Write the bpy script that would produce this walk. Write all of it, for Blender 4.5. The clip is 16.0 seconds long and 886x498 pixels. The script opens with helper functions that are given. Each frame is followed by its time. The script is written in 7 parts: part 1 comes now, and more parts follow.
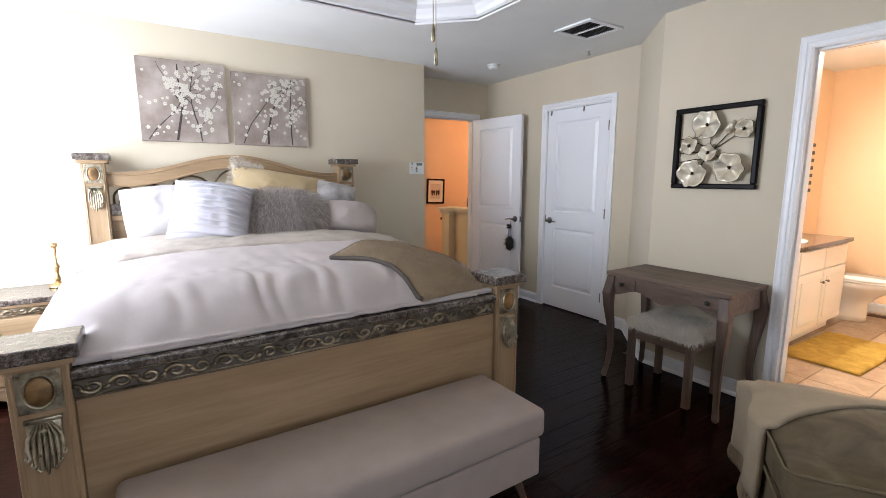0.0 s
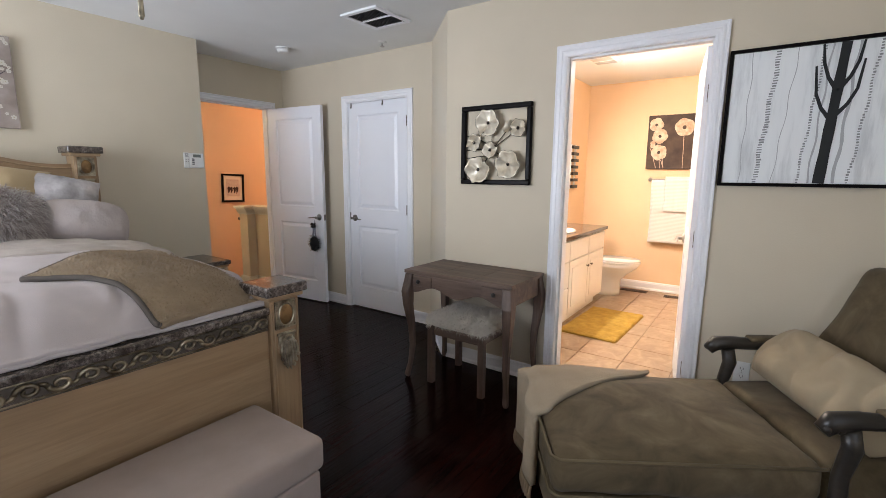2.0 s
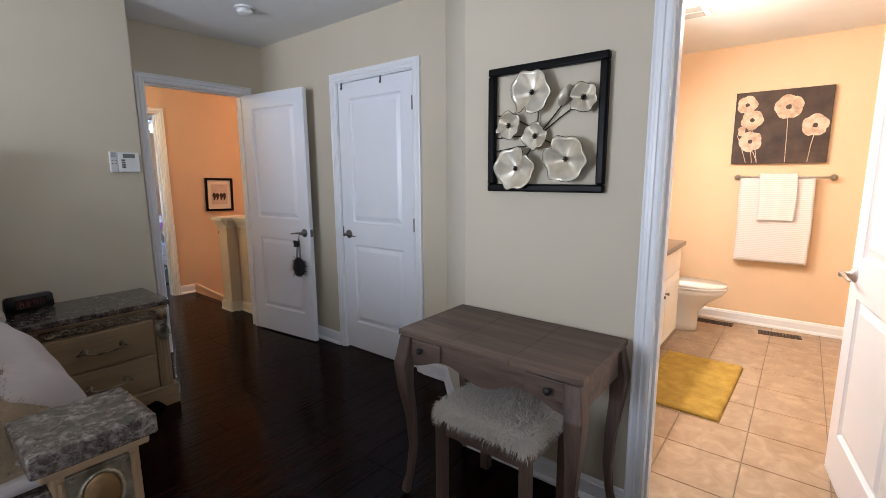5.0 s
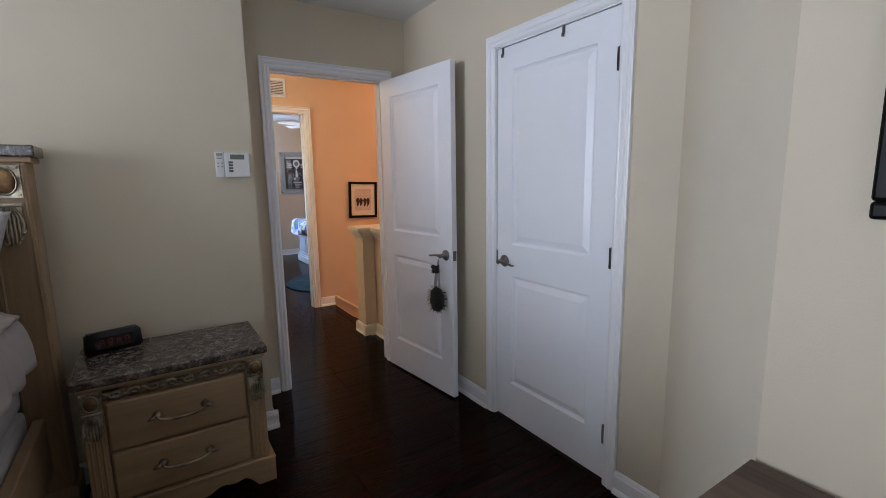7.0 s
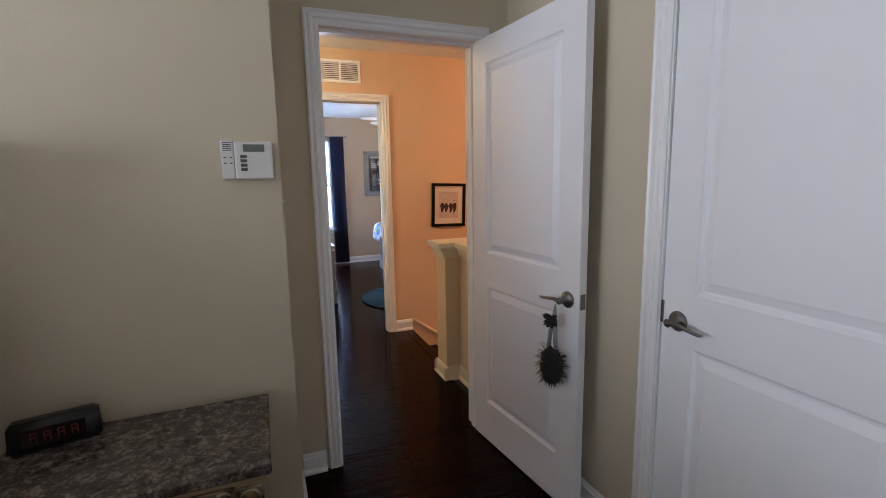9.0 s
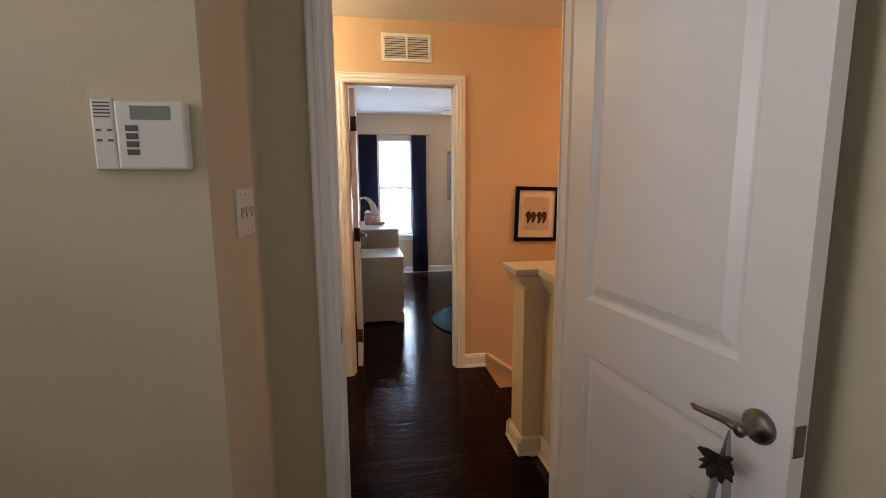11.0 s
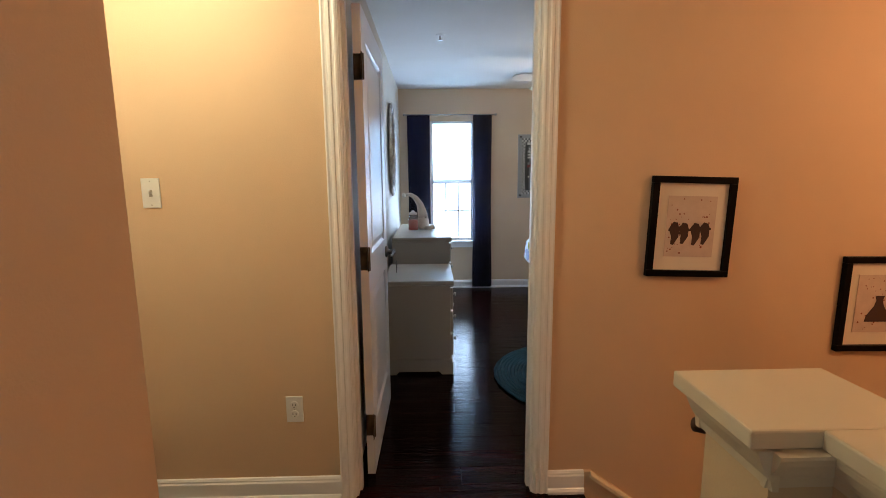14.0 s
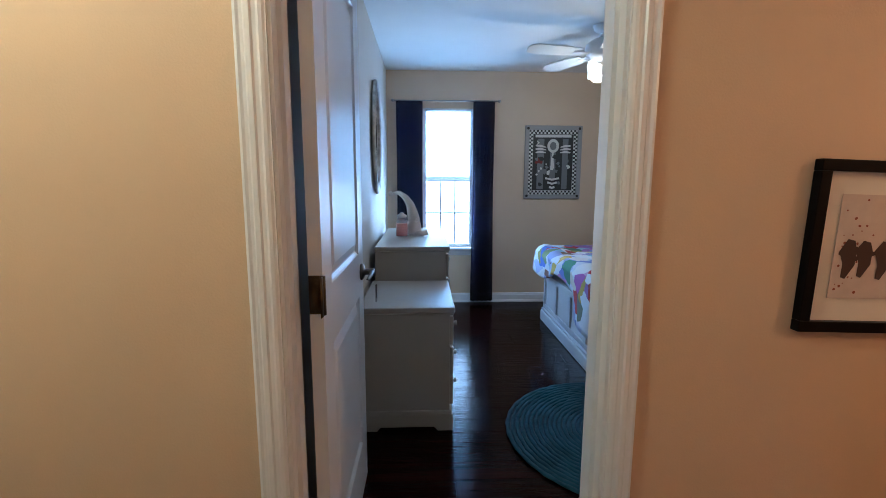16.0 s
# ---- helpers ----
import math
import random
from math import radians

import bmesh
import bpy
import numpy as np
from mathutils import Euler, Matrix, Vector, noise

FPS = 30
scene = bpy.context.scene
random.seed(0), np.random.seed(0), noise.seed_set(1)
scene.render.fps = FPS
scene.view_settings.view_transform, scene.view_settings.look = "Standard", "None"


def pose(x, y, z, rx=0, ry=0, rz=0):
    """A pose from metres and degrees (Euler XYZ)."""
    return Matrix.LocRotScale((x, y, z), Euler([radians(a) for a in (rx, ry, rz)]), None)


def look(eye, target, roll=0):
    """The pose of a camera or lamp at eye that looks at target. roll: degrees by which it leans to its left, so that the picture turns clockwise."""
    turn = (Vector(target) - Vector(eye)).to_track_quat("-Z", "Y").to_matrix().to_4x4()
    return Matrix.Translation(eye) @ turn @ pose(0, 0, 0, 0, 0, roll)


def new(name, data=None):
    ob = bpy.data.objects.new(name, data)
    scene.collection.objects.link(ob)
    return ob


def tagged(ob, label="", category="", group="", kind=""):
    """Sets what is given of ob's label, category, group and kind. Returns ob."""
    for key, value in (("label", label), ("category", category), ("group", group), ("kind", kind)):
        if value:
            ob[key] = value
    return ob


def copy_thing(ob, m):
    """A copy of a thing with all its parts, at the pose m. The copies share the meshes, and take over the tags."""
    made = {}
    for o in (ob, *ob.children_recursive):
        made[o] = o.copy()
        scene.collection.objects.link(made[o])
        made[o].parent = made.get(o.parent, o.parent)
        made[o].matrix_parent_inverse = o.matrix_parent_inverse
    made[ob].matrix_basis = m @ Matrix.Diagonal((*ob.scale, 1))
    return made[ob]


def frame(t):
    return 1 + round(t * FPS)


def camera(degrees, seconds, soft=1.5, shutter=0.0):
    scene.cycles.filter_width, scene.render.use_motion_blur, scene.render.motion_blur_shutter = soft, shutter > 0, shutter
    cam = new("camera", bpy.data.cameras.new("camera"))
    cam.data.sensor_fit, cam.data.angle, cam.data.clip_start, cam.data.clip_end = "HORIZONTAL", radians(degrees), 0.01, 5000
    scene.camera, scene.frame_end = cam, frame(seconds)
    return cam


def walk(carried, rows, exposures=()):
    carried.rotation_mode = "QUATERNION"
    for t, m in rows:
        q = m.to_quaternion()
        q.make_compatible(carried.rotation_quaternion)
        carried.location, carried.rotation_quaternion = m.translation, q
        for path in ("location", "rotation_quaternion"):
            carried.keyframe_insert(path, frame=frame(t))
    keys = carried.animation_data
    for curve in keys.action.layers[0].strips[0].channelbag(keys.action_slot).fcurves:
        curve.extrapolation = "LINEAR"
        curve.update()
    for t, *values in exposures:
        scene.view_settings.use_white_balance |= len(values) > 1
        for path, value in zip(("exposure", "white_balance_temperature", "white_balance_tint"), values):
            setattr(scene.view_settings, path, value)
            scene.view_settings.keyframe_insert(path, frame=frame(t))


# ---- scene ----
cam = camera(88.7, 16.0, 0.6)
PATH = [
    (0, (0.596, 0.229, 1.365), (1.679, 1.882, 1.054), -0.0),
    (0.5, (0.591, 0.195, 1.366), (1.88, 1.692, 1.056), 0.1),
    (1, (0.603, 0.171, 1.371), (2.055, 1.51, 1.059), 0.2),
    (1.5, (0.72, 0.202, 1.364), (2.283, 1.408, 1.047), 0.4),
    (2, (0.922, 0.251, 1.353), (2.538, 1.385, 1.032), 0.5),
    (2.5, (1.077, 0.301, 1.345), (2.71, 1.41, 1.025), 0.4),
    (3, (1.243, 0.379, 1.35), (2.878, 1.488, 1.036), 0.2),
    (3.2, (1.332, 0.42, 1.362), (2.964, 1.533, 1.043), 0.2),
    (5.3, (2.004, 1.019, 1.371), (3.497, 2.309, 1.045), -0.7),
    (5.5, (2.099, 1.126, 1.373), (3.54, 2.473, 1.046), -0.7),
    (6, (2.264, 1.311, 1.372), (3.575, 2.788, 1.053), -0.7),
    (6.5, (2.4, 1.535, 1.376), (3.591, 3.111, 1.061), -0.6),
    (7, (2.533, 1.722, 1.38), (3.604, 3.382, 1.068), -0.9),
    (7.5, (2.644, 1.904, 1.361), (3.613, 3.628, 1.062), -1.4),
    (8, (2.753, 2.147, 1.385), (3.639, 3.914, 1.077), -0.9),
    (8.5, (2.85, 2.376, 1.384), (3.661, 4.178, 1.077), -0.9),
    (9, (2.94, 2.579, 1.384), (3.668, 4.417, 1.08), -1.1),
    (9.2, (2.979, 2.651, 1.377), (3.667, 4.505, 1.081), -1.2),
    (11.5, (3.364, 3.554, 1.367), (3.625, 5.516, 1.078), -0.7),
    (12, (3.409, 3.825, 1.368), (3.605, 5.793, 1.072), -1.3),
    (12.5, (3.428, 4.053, 1.358), (3.563, 6.026, 1.064), -1.0),
    (13, (3.458, 4.286, 1.357), (3.542, 6.261, 1.058), -0.9),
    (13.5, (3.495, 4.51, 1.339), (3.552, 6.487, 1.044), -0.5),
    (14, (3.529, 4.726, 1.339), (3.577, 6.703, 1.04), -0.5),
    (14.5, (3.538, 4.933, 1.331), (3.594, 6.91, 1.032), -0.5),
    (15, (3.531, 5.121, 1.318), (3.602, 7.097, 1.021), -0.4),
    (15.5, (3.506, 5.324, 1.305), (3.598, 7.299, 1.009), 0.1),
    (16, (3.509, 5.504, 1.297), (3.601, 7.48, 1.003), 0.2),
]
EXPOSURES = [(0.0, 0.25, 6350, 15), (2.0, 0.2, 6350, 15), (6.0, 0.0, 5950, 15), (9.0, -0.10, 6400, 16),
             (11.5, -0.40, 8300, 18), (12.5, -0.56, 9200, 20), (13.5, -0.5, 7700, 11), (14.5, -0.5, 5900, 6), (16.0, -0.54, 5250, 3)]
walk(cam, [(t, look(eye, target, roll)) for t, eye, target, roll in PATH], EXPOSURES)

# ---- world, sun, lamps ----
world = bpy.data.worlds.new("sky")
scene.world = world
world.use_nodes = True
wn = world.node_tree
sky = wn.nodes.new("ShaderNodeTexSky")
sky.sky_type = "NISHITA"
sky.sun_disc = False
sky.sun_elevation = radians(68)
sky.sun_rotation = radians(279)
wn.links.new(sky.outputs[0], wn.nodes["Background"].inputs[0])
wn.nodes["Background"].inputs[1].default_value = 0.12


def lamp(name, kind, place, power, color, size=0.1, target=None, size_y=None):
    data = bpy.data.lights.new(name, kind)
    data.energy, data.color = power, color
    if kind == "AREA":
        data.shape = "RECTANGLE"
        data.size, data.size_y = size, size_y or size
    elif kind == "SUN":
        data.angle = radians(0.5)
    else:
        data.shadow_soft_size = size
    ob = new(name, data)
    ob.matrix_world = look(place, target) if target else Matrix.Translation(place)
    return ob


DAY = (0.84, 0.92, 1.0)
WARM = (1.0, 0.955, 0.68)
ORANGE = (1.0, 0.55, 0.29)
lamp("sun", "SUN", (-3.6, 3.4, 9.0), 5.0, (1.0, 0.95, 0.87), target=(0.0, 2.8, 0.0))
# daylight in the window openings; the rear one is an added fill
lamp("window_daylight", "AREA", (-0.60, 3.15, 1.35), 105, DAY, 1.70, (0.6, 3.15, 1.32), 1.4)
lamp("rear_window_daylight", "AREA", (0.9, -0.88, 1.45), 17, DAY, 1.6, (0.9, 1.0, 1.3), 1.4)
lamp("child_window_daylight", "AREA", (3.783, 10.37, 1.32), 80, (0.50, 0.70, 1.0), 0.52, (3.783, 8.0, 1.32), 1.38)
# hall, bathroom and child's room lamps
lamp("hall_lamp", "POINT", (2.56, 5.90, 2.22), 32, WARM, 0.10)
lamp("stair_lamp", "POINT", (6.0, 5.45, 1.95), 43, ORANGE, 0.09)
lamp("vanity_lamp", "AREA", (5.2, 2.0, 2.05), 60, (1.0, 0.91, 0.77), 0.9, (5.2, 0.8, 1.0), 0.12)
# added fill high in the bathroom, with no fixture of its own
lamp("bath_ceiling_lamp", "POINT", (5.0, 1.2, 2.25), 30, (1.0, 0.91, 0.77), 0.1)
lamp("fan_lamp", "POINT", (4.81, 8.90, 1.95), 16, (1.0, 0.86, 0.7), 0.06)


# ---- materials ----
def mat(name, color, rough=0.5, metal=0.0, spec=0.5):
    m = bpy.data.materials.new(name)
    m.use_nodes = True
    b = m.node_tree.nodes["Principled BSDF"]
    b.inputs["Base Color"].default_value = (*color, 1)
    b.inputs["Roughness"].default_value = rough
    b.inputs["Metallic"].default_value = metal
    b.inputs["Specular IOR Level"].default_value = spec
    return m


def bsdf(m):
    return m.node_tree.nodes["Principled BSDF"]


def coords(m, scale=(1, 1, 1), space="Object"):
    n = m.node_tree.nodes
    tc, mp = n.new("ShaderNodeTexCoord"), n.new("ShaderNodeMapping")
    mp.inputs["Scale"].default_value = scale
    m.node_tree.links.new(tc.outputs[space], mp.inputs[0])
    return mp.outputs[0]


def noise_tex(m, vec, scale, detail=4.0, rough=0.55, distort=0.0):
    t = m.node_tree.nodes.new("ShaderNodeTexNoise")
    t.inputs["Scale"].default_value = scale
    t.inputs["Detail"].default_value = detail
    t.inputs["Roughness"].default_value = rough
    t.inputs["Distortion"].default_value = distort
    m.node_tree.links.new(vec, t.inputs["Vector"])
    return t.outputs[0]


def ramp(m, fac, stops):
    r = m.node_tree.nodes.new("ShaderNodeValToRGB")
    e = r.color_ramp.elements
    while len(e) < len(stops):
        e.new(0.5)
    for el, (p, c) in zip(e, stops):
        el.position, el.color = p, (*c, 1)
    m.node_tree.links.new(fac, r.inputs[0])
    return r.outputs[0]


def blend(m, fac, a, b, how="MIX"):
    x = m.node_tree.nodes.new("ShaderNodeMix")
    x.data_type, x.blend_type = "RGBA", how
    for slot, v in ((0, fac), (6, a), (7, b)):
        if isinstance(v, (int, float)):
            x.inputs[slot].default_value = v
        elif isinstance(v, tuple):
            x.inputs[slot].default_value = (*v, 1)
        else:
            m.node_tree.links.new(v, x.inputs[slot])
    return x.outputs[2]


def math_node(m, how, a, b=None):
    x = m.node_tree.nodes.new("ShaderNodeMath")
    x.operation = how
    for slot, v in ((0, a), (1, b)):
        if v is None:
            continue
        if isinstance(v, (int, float)):
            x.inputs[slot].default_value = v
        else:
            m.node_tree.links.new(v, x.inputs[slot])
    return x.outputs[0]


def bump(m, height, strength=0.3, dist=0.01):
    b = m.node_tree.nodes.new("ShaderNodeBump")
    b.inputs["Strength"].default_value = strength
    b.inputs["Distance"].default_value = dist
    m.node_tree.links.new(height, b.inputs["Height"])
    m.node_tree.links.new(b.outputs[0], bsdf(m).inputs["Normal"])


def plug(m, value, slot):
    m.node_tree.links.new(value, bsdf(m).inputs[slot])


def scaled(c, k):
    return tuple(min(1.0, v * k) for v in c)


def wall_paint(name, color, rough=0.6):
    """Rolled wall paint: faint roller stipple and slow tone drift."""
    m = mat(name, color, rough, spec=0.3)
    v = coords(m)
    slow = noise_tex(m, v, 1.3, 3)
    plug(m, ramp(m, slow, [(0.3, scaled(color, 0.95)), (0.7, scaled(color, 1.04))]), "Base Color")
    bump(m, noise_tex(m, v, 190, 3), 0.22, 0.003)
    return m


def gloss_paint(name, color, rough=0.32):
    """Brushed trim enamel."""
    m = mat(name, color, rough, spec=0.5)
    v = coords(m, (1, 1, 1))
    plug(m, ramp(m, noise_tex(m, v, 3.0, 4), [(0.3, scaled(color, 0.98)), (0.7, scaled(color, 1.01))]), "Base Color")
    plug(m, ramp(m, noise_tex(m, v, 9, 3), [(0.3, (rough * 0.92,) * 3), (0.7, (rough * 1.1,) * 3)]), "Roughness")
    bump(m, noise_tex(m, v, 90, 2), 0.04, 0.002)
    return m


def wood(name, dark, light, axis=0, grain=14.0, rough=0.4, random_tone=0.0, ripple=0.0):
    """Straight-grained timber; axis is the way that the grain runs."""
    m = mat(name, light, rough)
    s = [1.0, 1.0, 1.0]
    s[axis] = 0.07
    v = coords(m, tuple(s))
    if random_tone:
        info = m.node_tree.nodes.new("ShaderNodeObjectInfo")
        add = m.node_tree.nodes.new("ShaderNodeVectorMath")
        add.operation = "ADD"
        cmb = m.node_tree.nodes.new("ShaderNodeCombineXYZ")
        big = math_node(m, "MULTIPLY", info.outputs["Random"], 40.0)
        for i in range(3):
            m.node_tree.links.new(big, cmb.inputs[i])
        m.node_tree.links.new(v, add.inputs[0])
        m.node_tree.links.new(cmb.outputs[0], add.inputs[1])
        v = add.outputs[0]
    g = noise_tex(m, v, grain, 6, 0.6, 1.2)
    fine = noise_tex(m, v, grain * 9, 4, 0.7)
    col = ramp(m, g, [(0.28, dark), (0.72, light)])
    col = blend(m, ramp(m, fine, [(0.35, (0.35,) * 3), (0.6, (0.0,) * 3)]), col, scaled(dark, 0.7))
    if random_tone:
        tone = math_node(m, "MULTIPLY_ADD", info.outputs["Random"], random_tone)
        tone.node.inputs[2].default_value = 1 - random_tone / 2
        cc = m.node_tree.nodes.new("ShaderNodeCombineColor")
        for i in range(3):
            m.node_tree.links.new(tone, cc.inputs[i])
        col = blend(m, 1.0, col, cc.outputs[0], "MULTIPLY")
    plug(m, col, "Base Color")
    plug(m, ramp(m, fine, [(0.3, (rough * 0.85,) * 3), (0.7, (rough * 1.2,) * 3)]), "Roughness")
    h = math_node(m, "ADD", math_node(m, "MULTIPLY", g, 0.6), math_node(m, "MULTIPLY", fine, 0.3))
    if ripple:
        rv = coords(m, (3.0, 26.0, 1.0) if axis == 0 else (26.0, 3.0, 1.0))
        h = math_node(m, "ADD", h, math_node(m, "MULTIPLY", noise_tex(m, rv, 2.2, 2, 0.5, 0.6), ripple))
    bump(m, h, 0.25 if not ripple else 0.22, 0.004)
    return m


def cloth(name, color, weave=420.0, rough=0.9, depth=0.25, drift=0.08, sheen=0.04):
    m = mat(name, color, rough, spec=0.15)
    v = coords(m)
    plug(m, ramp(m, noise_tex(m, v, 7, 5), [(0.3, scaled(color, 1 - drift)), (0.7, scaled(color, 1 + drift))]), "Base Color")
    bsdf(m).inputs["Sheen Weight"].default_value = sheen
    h = math_node(m, "ADD", noise_tex(m, v, weave, 2), math_node(m, "MULTIPLY", noise_tex(m, v, 14, 4), 1.2))
    bump(m, h, depth, 0.004)
    return m


def granite(name, a, b, c):
    m = mat(name, a, 0.14)
    v = coords(m)
    n1 = noise_tex(m, v, 34, 8, 0.72, 0.6)
    n2 = noise_tex(m, v, 95, 5, 0.7)
    col = ramp(m, n1, [(0.38, b), (0.5, a), (0.62, c)])
    col = blend(m, ramp(m, n2, [(0.50, (0,) * 3), (0.62, (0.75,) * 3)]), col, scaled(b, 0.7))
    plug(m, col, "Base Color")
    return m


def aged_metal(name, light, dark, rough=0.35):
    m = mat(name, light, rough, 0.85)
    v = coords(m)
    n = noise_tex(m, v, 14, 5)
    plug(m, ramp(m, n, [(0.38, dark), (0.6, light)]), "Base Color")
    plug(m, ramp(m, n, [(0.3, (rough * 1.4,) * 3), (0.7, (rough * 0.8,) * 3)]), "Roughness")
    return m


def glow(name, color, strength):
    m = mat(name, color)
    bsdf(m).inputs["Emission Color"].default_value = (*color, 1)
    bsdf(m).inputs["Emission Strength"].default_value = strength
    return m


BEIGE = wall_paint("beige_wall_paint", (0.615, 0.542, 0.420))
PEACH = wall_paint("peach_wall_paint", (0.670, 0.488, 0.332))
TAN = wall_paint("tan_wall_paint", (0.66, 0.52, 0.38))
BATH_PEACH = wall_paint("bath_wall_paint", (0.79, 0.575, 0.37))
CEIL = wall_paint("white_ceiling_paint", (0.78, 0.78, 0.77), 0.8)
CEIL_WARM = wall_paint("tray_ceiling_paint", (0.70, 0.60, 0.44), 0.8)
WHITE = gloss_paint("white_trim_enamel", (0.83, 0.835, 0.86))
DOOR_WHITE = gloss_paint("white_door_enamel", (0.83, 0.85, 0.90), 0.34)
CREAM = gloss_paint("cream_cap_enamel", (0.66, 0.59, 0.45), 0.4)
FLOOR_WOOD = wood("dark_cherry_plank", (0.0036, 0.0012, 0.0009), (0.019, 0.0047, 0.0032), 0, 9.0, 0.14, 0.5, 1.3)
bsdf(FLOOR_WOOD).inputs["Specular IOR Level"].default_value = 0.06
STRIKE_METAL = mat("dark_bronze_plate", (0.10, 0.08, 0.06), 0.4, 0.8)
GAP = mat("floor_joint", (0.006, 0.004, 0.003), 0.8)
OUTSIDE = glow("overcast_brightness", (0.80, 0.92, 1.0), 3.5)


# ---- helpers for meshes ----
def link_mesh(name, bm, material, parent=None, smooth=False):
    me = bpy.data.meshes.new(name)
    bm.normal_update()
    bm.to_mesh(me)
    bm.free()
    for one in (material if isinstance(material, (list, tuple)) else [material]):
        me.materials.append(one)
    if smooth:
        for p in me.polygons:
            p.use_smooth = True
    ob = new(name, me)
    if parent is not None:
        ob.parent = parent
    return ob


def part(name, bm, material, parent, label="", smooth=False):
    ob = link_mesh(name, bm, material, parent, smooth)
    if label:
        ob["label"] = label
    return ob


def thing(name, label, category, m=None, group="", kind=""):
    """An empty at the thing's base, which carries its parts."""
    ob = new(name)
    ob.empty_display_size = 0.1
    if m is not None:
        ob.matrix_world = m
    return tagged(ob, label, category, group, kind)


def box(bm, x0, y0, z0, x1, y1, z1, bevel=0.0, seg=2, index=0, m=None):
    """Adds one box, its edges rounded by bevel."""
    x0, x1 = min(x0, x1), max(x0, x1)
    y0, y1 = min(y0, y1), max(y0, y1)
    z0, z1 = min(z0, z1), max(z0, z1)
    t = Matrix.Translation(((x0 + x1) / 2, (y0 + y1) / 2, (z0 + z1) / 2)) @ Matrix.Diagonal((x1 - x0, y1 - y0, z1 - z0, 1))
    before = set(bm.faces)
    r = bmesh.ops.create_cube(bm, size=1.0, matrix=(m @ t) if m is not None else t)
    if bevel:
        edges = list({e for v in r["verts"] for e in v.link_edges})
        bmesh.ops.bevel(bm, geom=edges, offset=bevel, segments=seg, affect="EDGES", profile=0.5)
    if index:
        for f in bm.faces:
            if f not in before:
                f.material_index = index
    return bm


def boxes(*rows, bevel=0.0, seg=2):
    bm = bmesh.new()
    for r in rows:
        box(bm, *r, bevel=bevel, seg=seg)
    return bm


def tube(bm, points, radius, sides=8, closed_ends=True, flat=1.0):
    """A round bar along points; radius is a number or one per point."""
    pts = [Vector(p) for p in points]
    rad = radius if isinstance(radius, (list, tuple)) else [radius] * len(pts)
    rings, side = [], None
    for i, p in enumerate(pts):
        a, b = pts[max(i - 1, 0)], pts[min(i + 1, len(pts) - 1)]
        d = (b - a).normalized() if (b - a).length > 1e-9 else Vector((0, 0, 1))
        if side is None:
            side = d.cross(Vector((0, 0, 1)) if abs(d.z) < 0.9 else Vector((1, 0, 0))).normalized()
        side = (side - d * side.dot(d)).normalized()
        up = d.cross(side)
        rings.append([bm.verts.new(p + rad[i] * (math.cos(k) * side + math.sin(k) * up * flat)) for k in (2 * math.pi * j / sides for j in range(sides))])
    for r, s in zip(rings, rings[1:]):
        for j in range(sides):
            bm.faces.new((r[j], r[(j + 1) % sides], s[(j + 1) % sides], s[j]))
    if closed_ends:
        bm.faces.new(rings[0][::-1])
        bm.faces.new(rings[-1])
    return bm


def lathe(bm, profile, sides=20, m=None):
    """Turns (radius, height) pairs round the z axis."""
    rings = []
    for r, z in profile:
        rings.append([bm.verts.new((m or Matrix()) @ Vector((max(r, 1e-4) * math.cos(a), max(r, 1e-4) * math.sin(a), z))) for a in (2 * math.pi * j / sides for j in range(sides))])
    for a, b in zip(rings, rings[1:]):
        for j in range(sides):
            bm.faces.new((a[j], a[(j + 1) % sides], b[(j + 1) % sides], b[j]))
    bm.faces.new(rings[0][::-1])
    bm.faces.new(rings[-1])
    return bm


def prism(bm, outline, depth, m=None):
    """An outline in x, z pushed along y by depth."""
    m = m or Matrix()
    a = [bm.verts.new(m @ Vector((x, 0, z))) for x, z in outline]
    b = [bm.verts.new(m @ Vector((x, depth, z))) for x, z in outline]
    n = len(outline)
    bm.faces.new(a)
    bm.faces.new(b[::-1])
    for i in range(n):
        bm.faces.new((a[i], b[i], b[(i + 1) % n], a[(i + 1) % n]))
    return bm


def extrude_profile(bm, profile, start, end, out, up=(0, 0, 1)):
    """A moulding: profile of (out, up) pairs run from start to end."""
    s, e, o, u = Vector(start), Vector(end), Vector(out), Vector(up)
    a = [bm.verts.new(s + o * p + u * q) for p, q in profile]
    b = [bm.verts.new(e + o * p + u * q) for p, q in profile]
    n = len(profile)
    bm.faces.new(a)
    bm.faces.new(b[::-1])
    for i in range(n):
        bm.faces.new((a[i], b[i], b[(i + 1) % n], a[(i + 1) % n]))
    bmesh.ops.recalc_face_normals(bm, faces=bm.faces[:])
    return bm


# ---- walls ----
H = 2.455
KID_H = 2.41


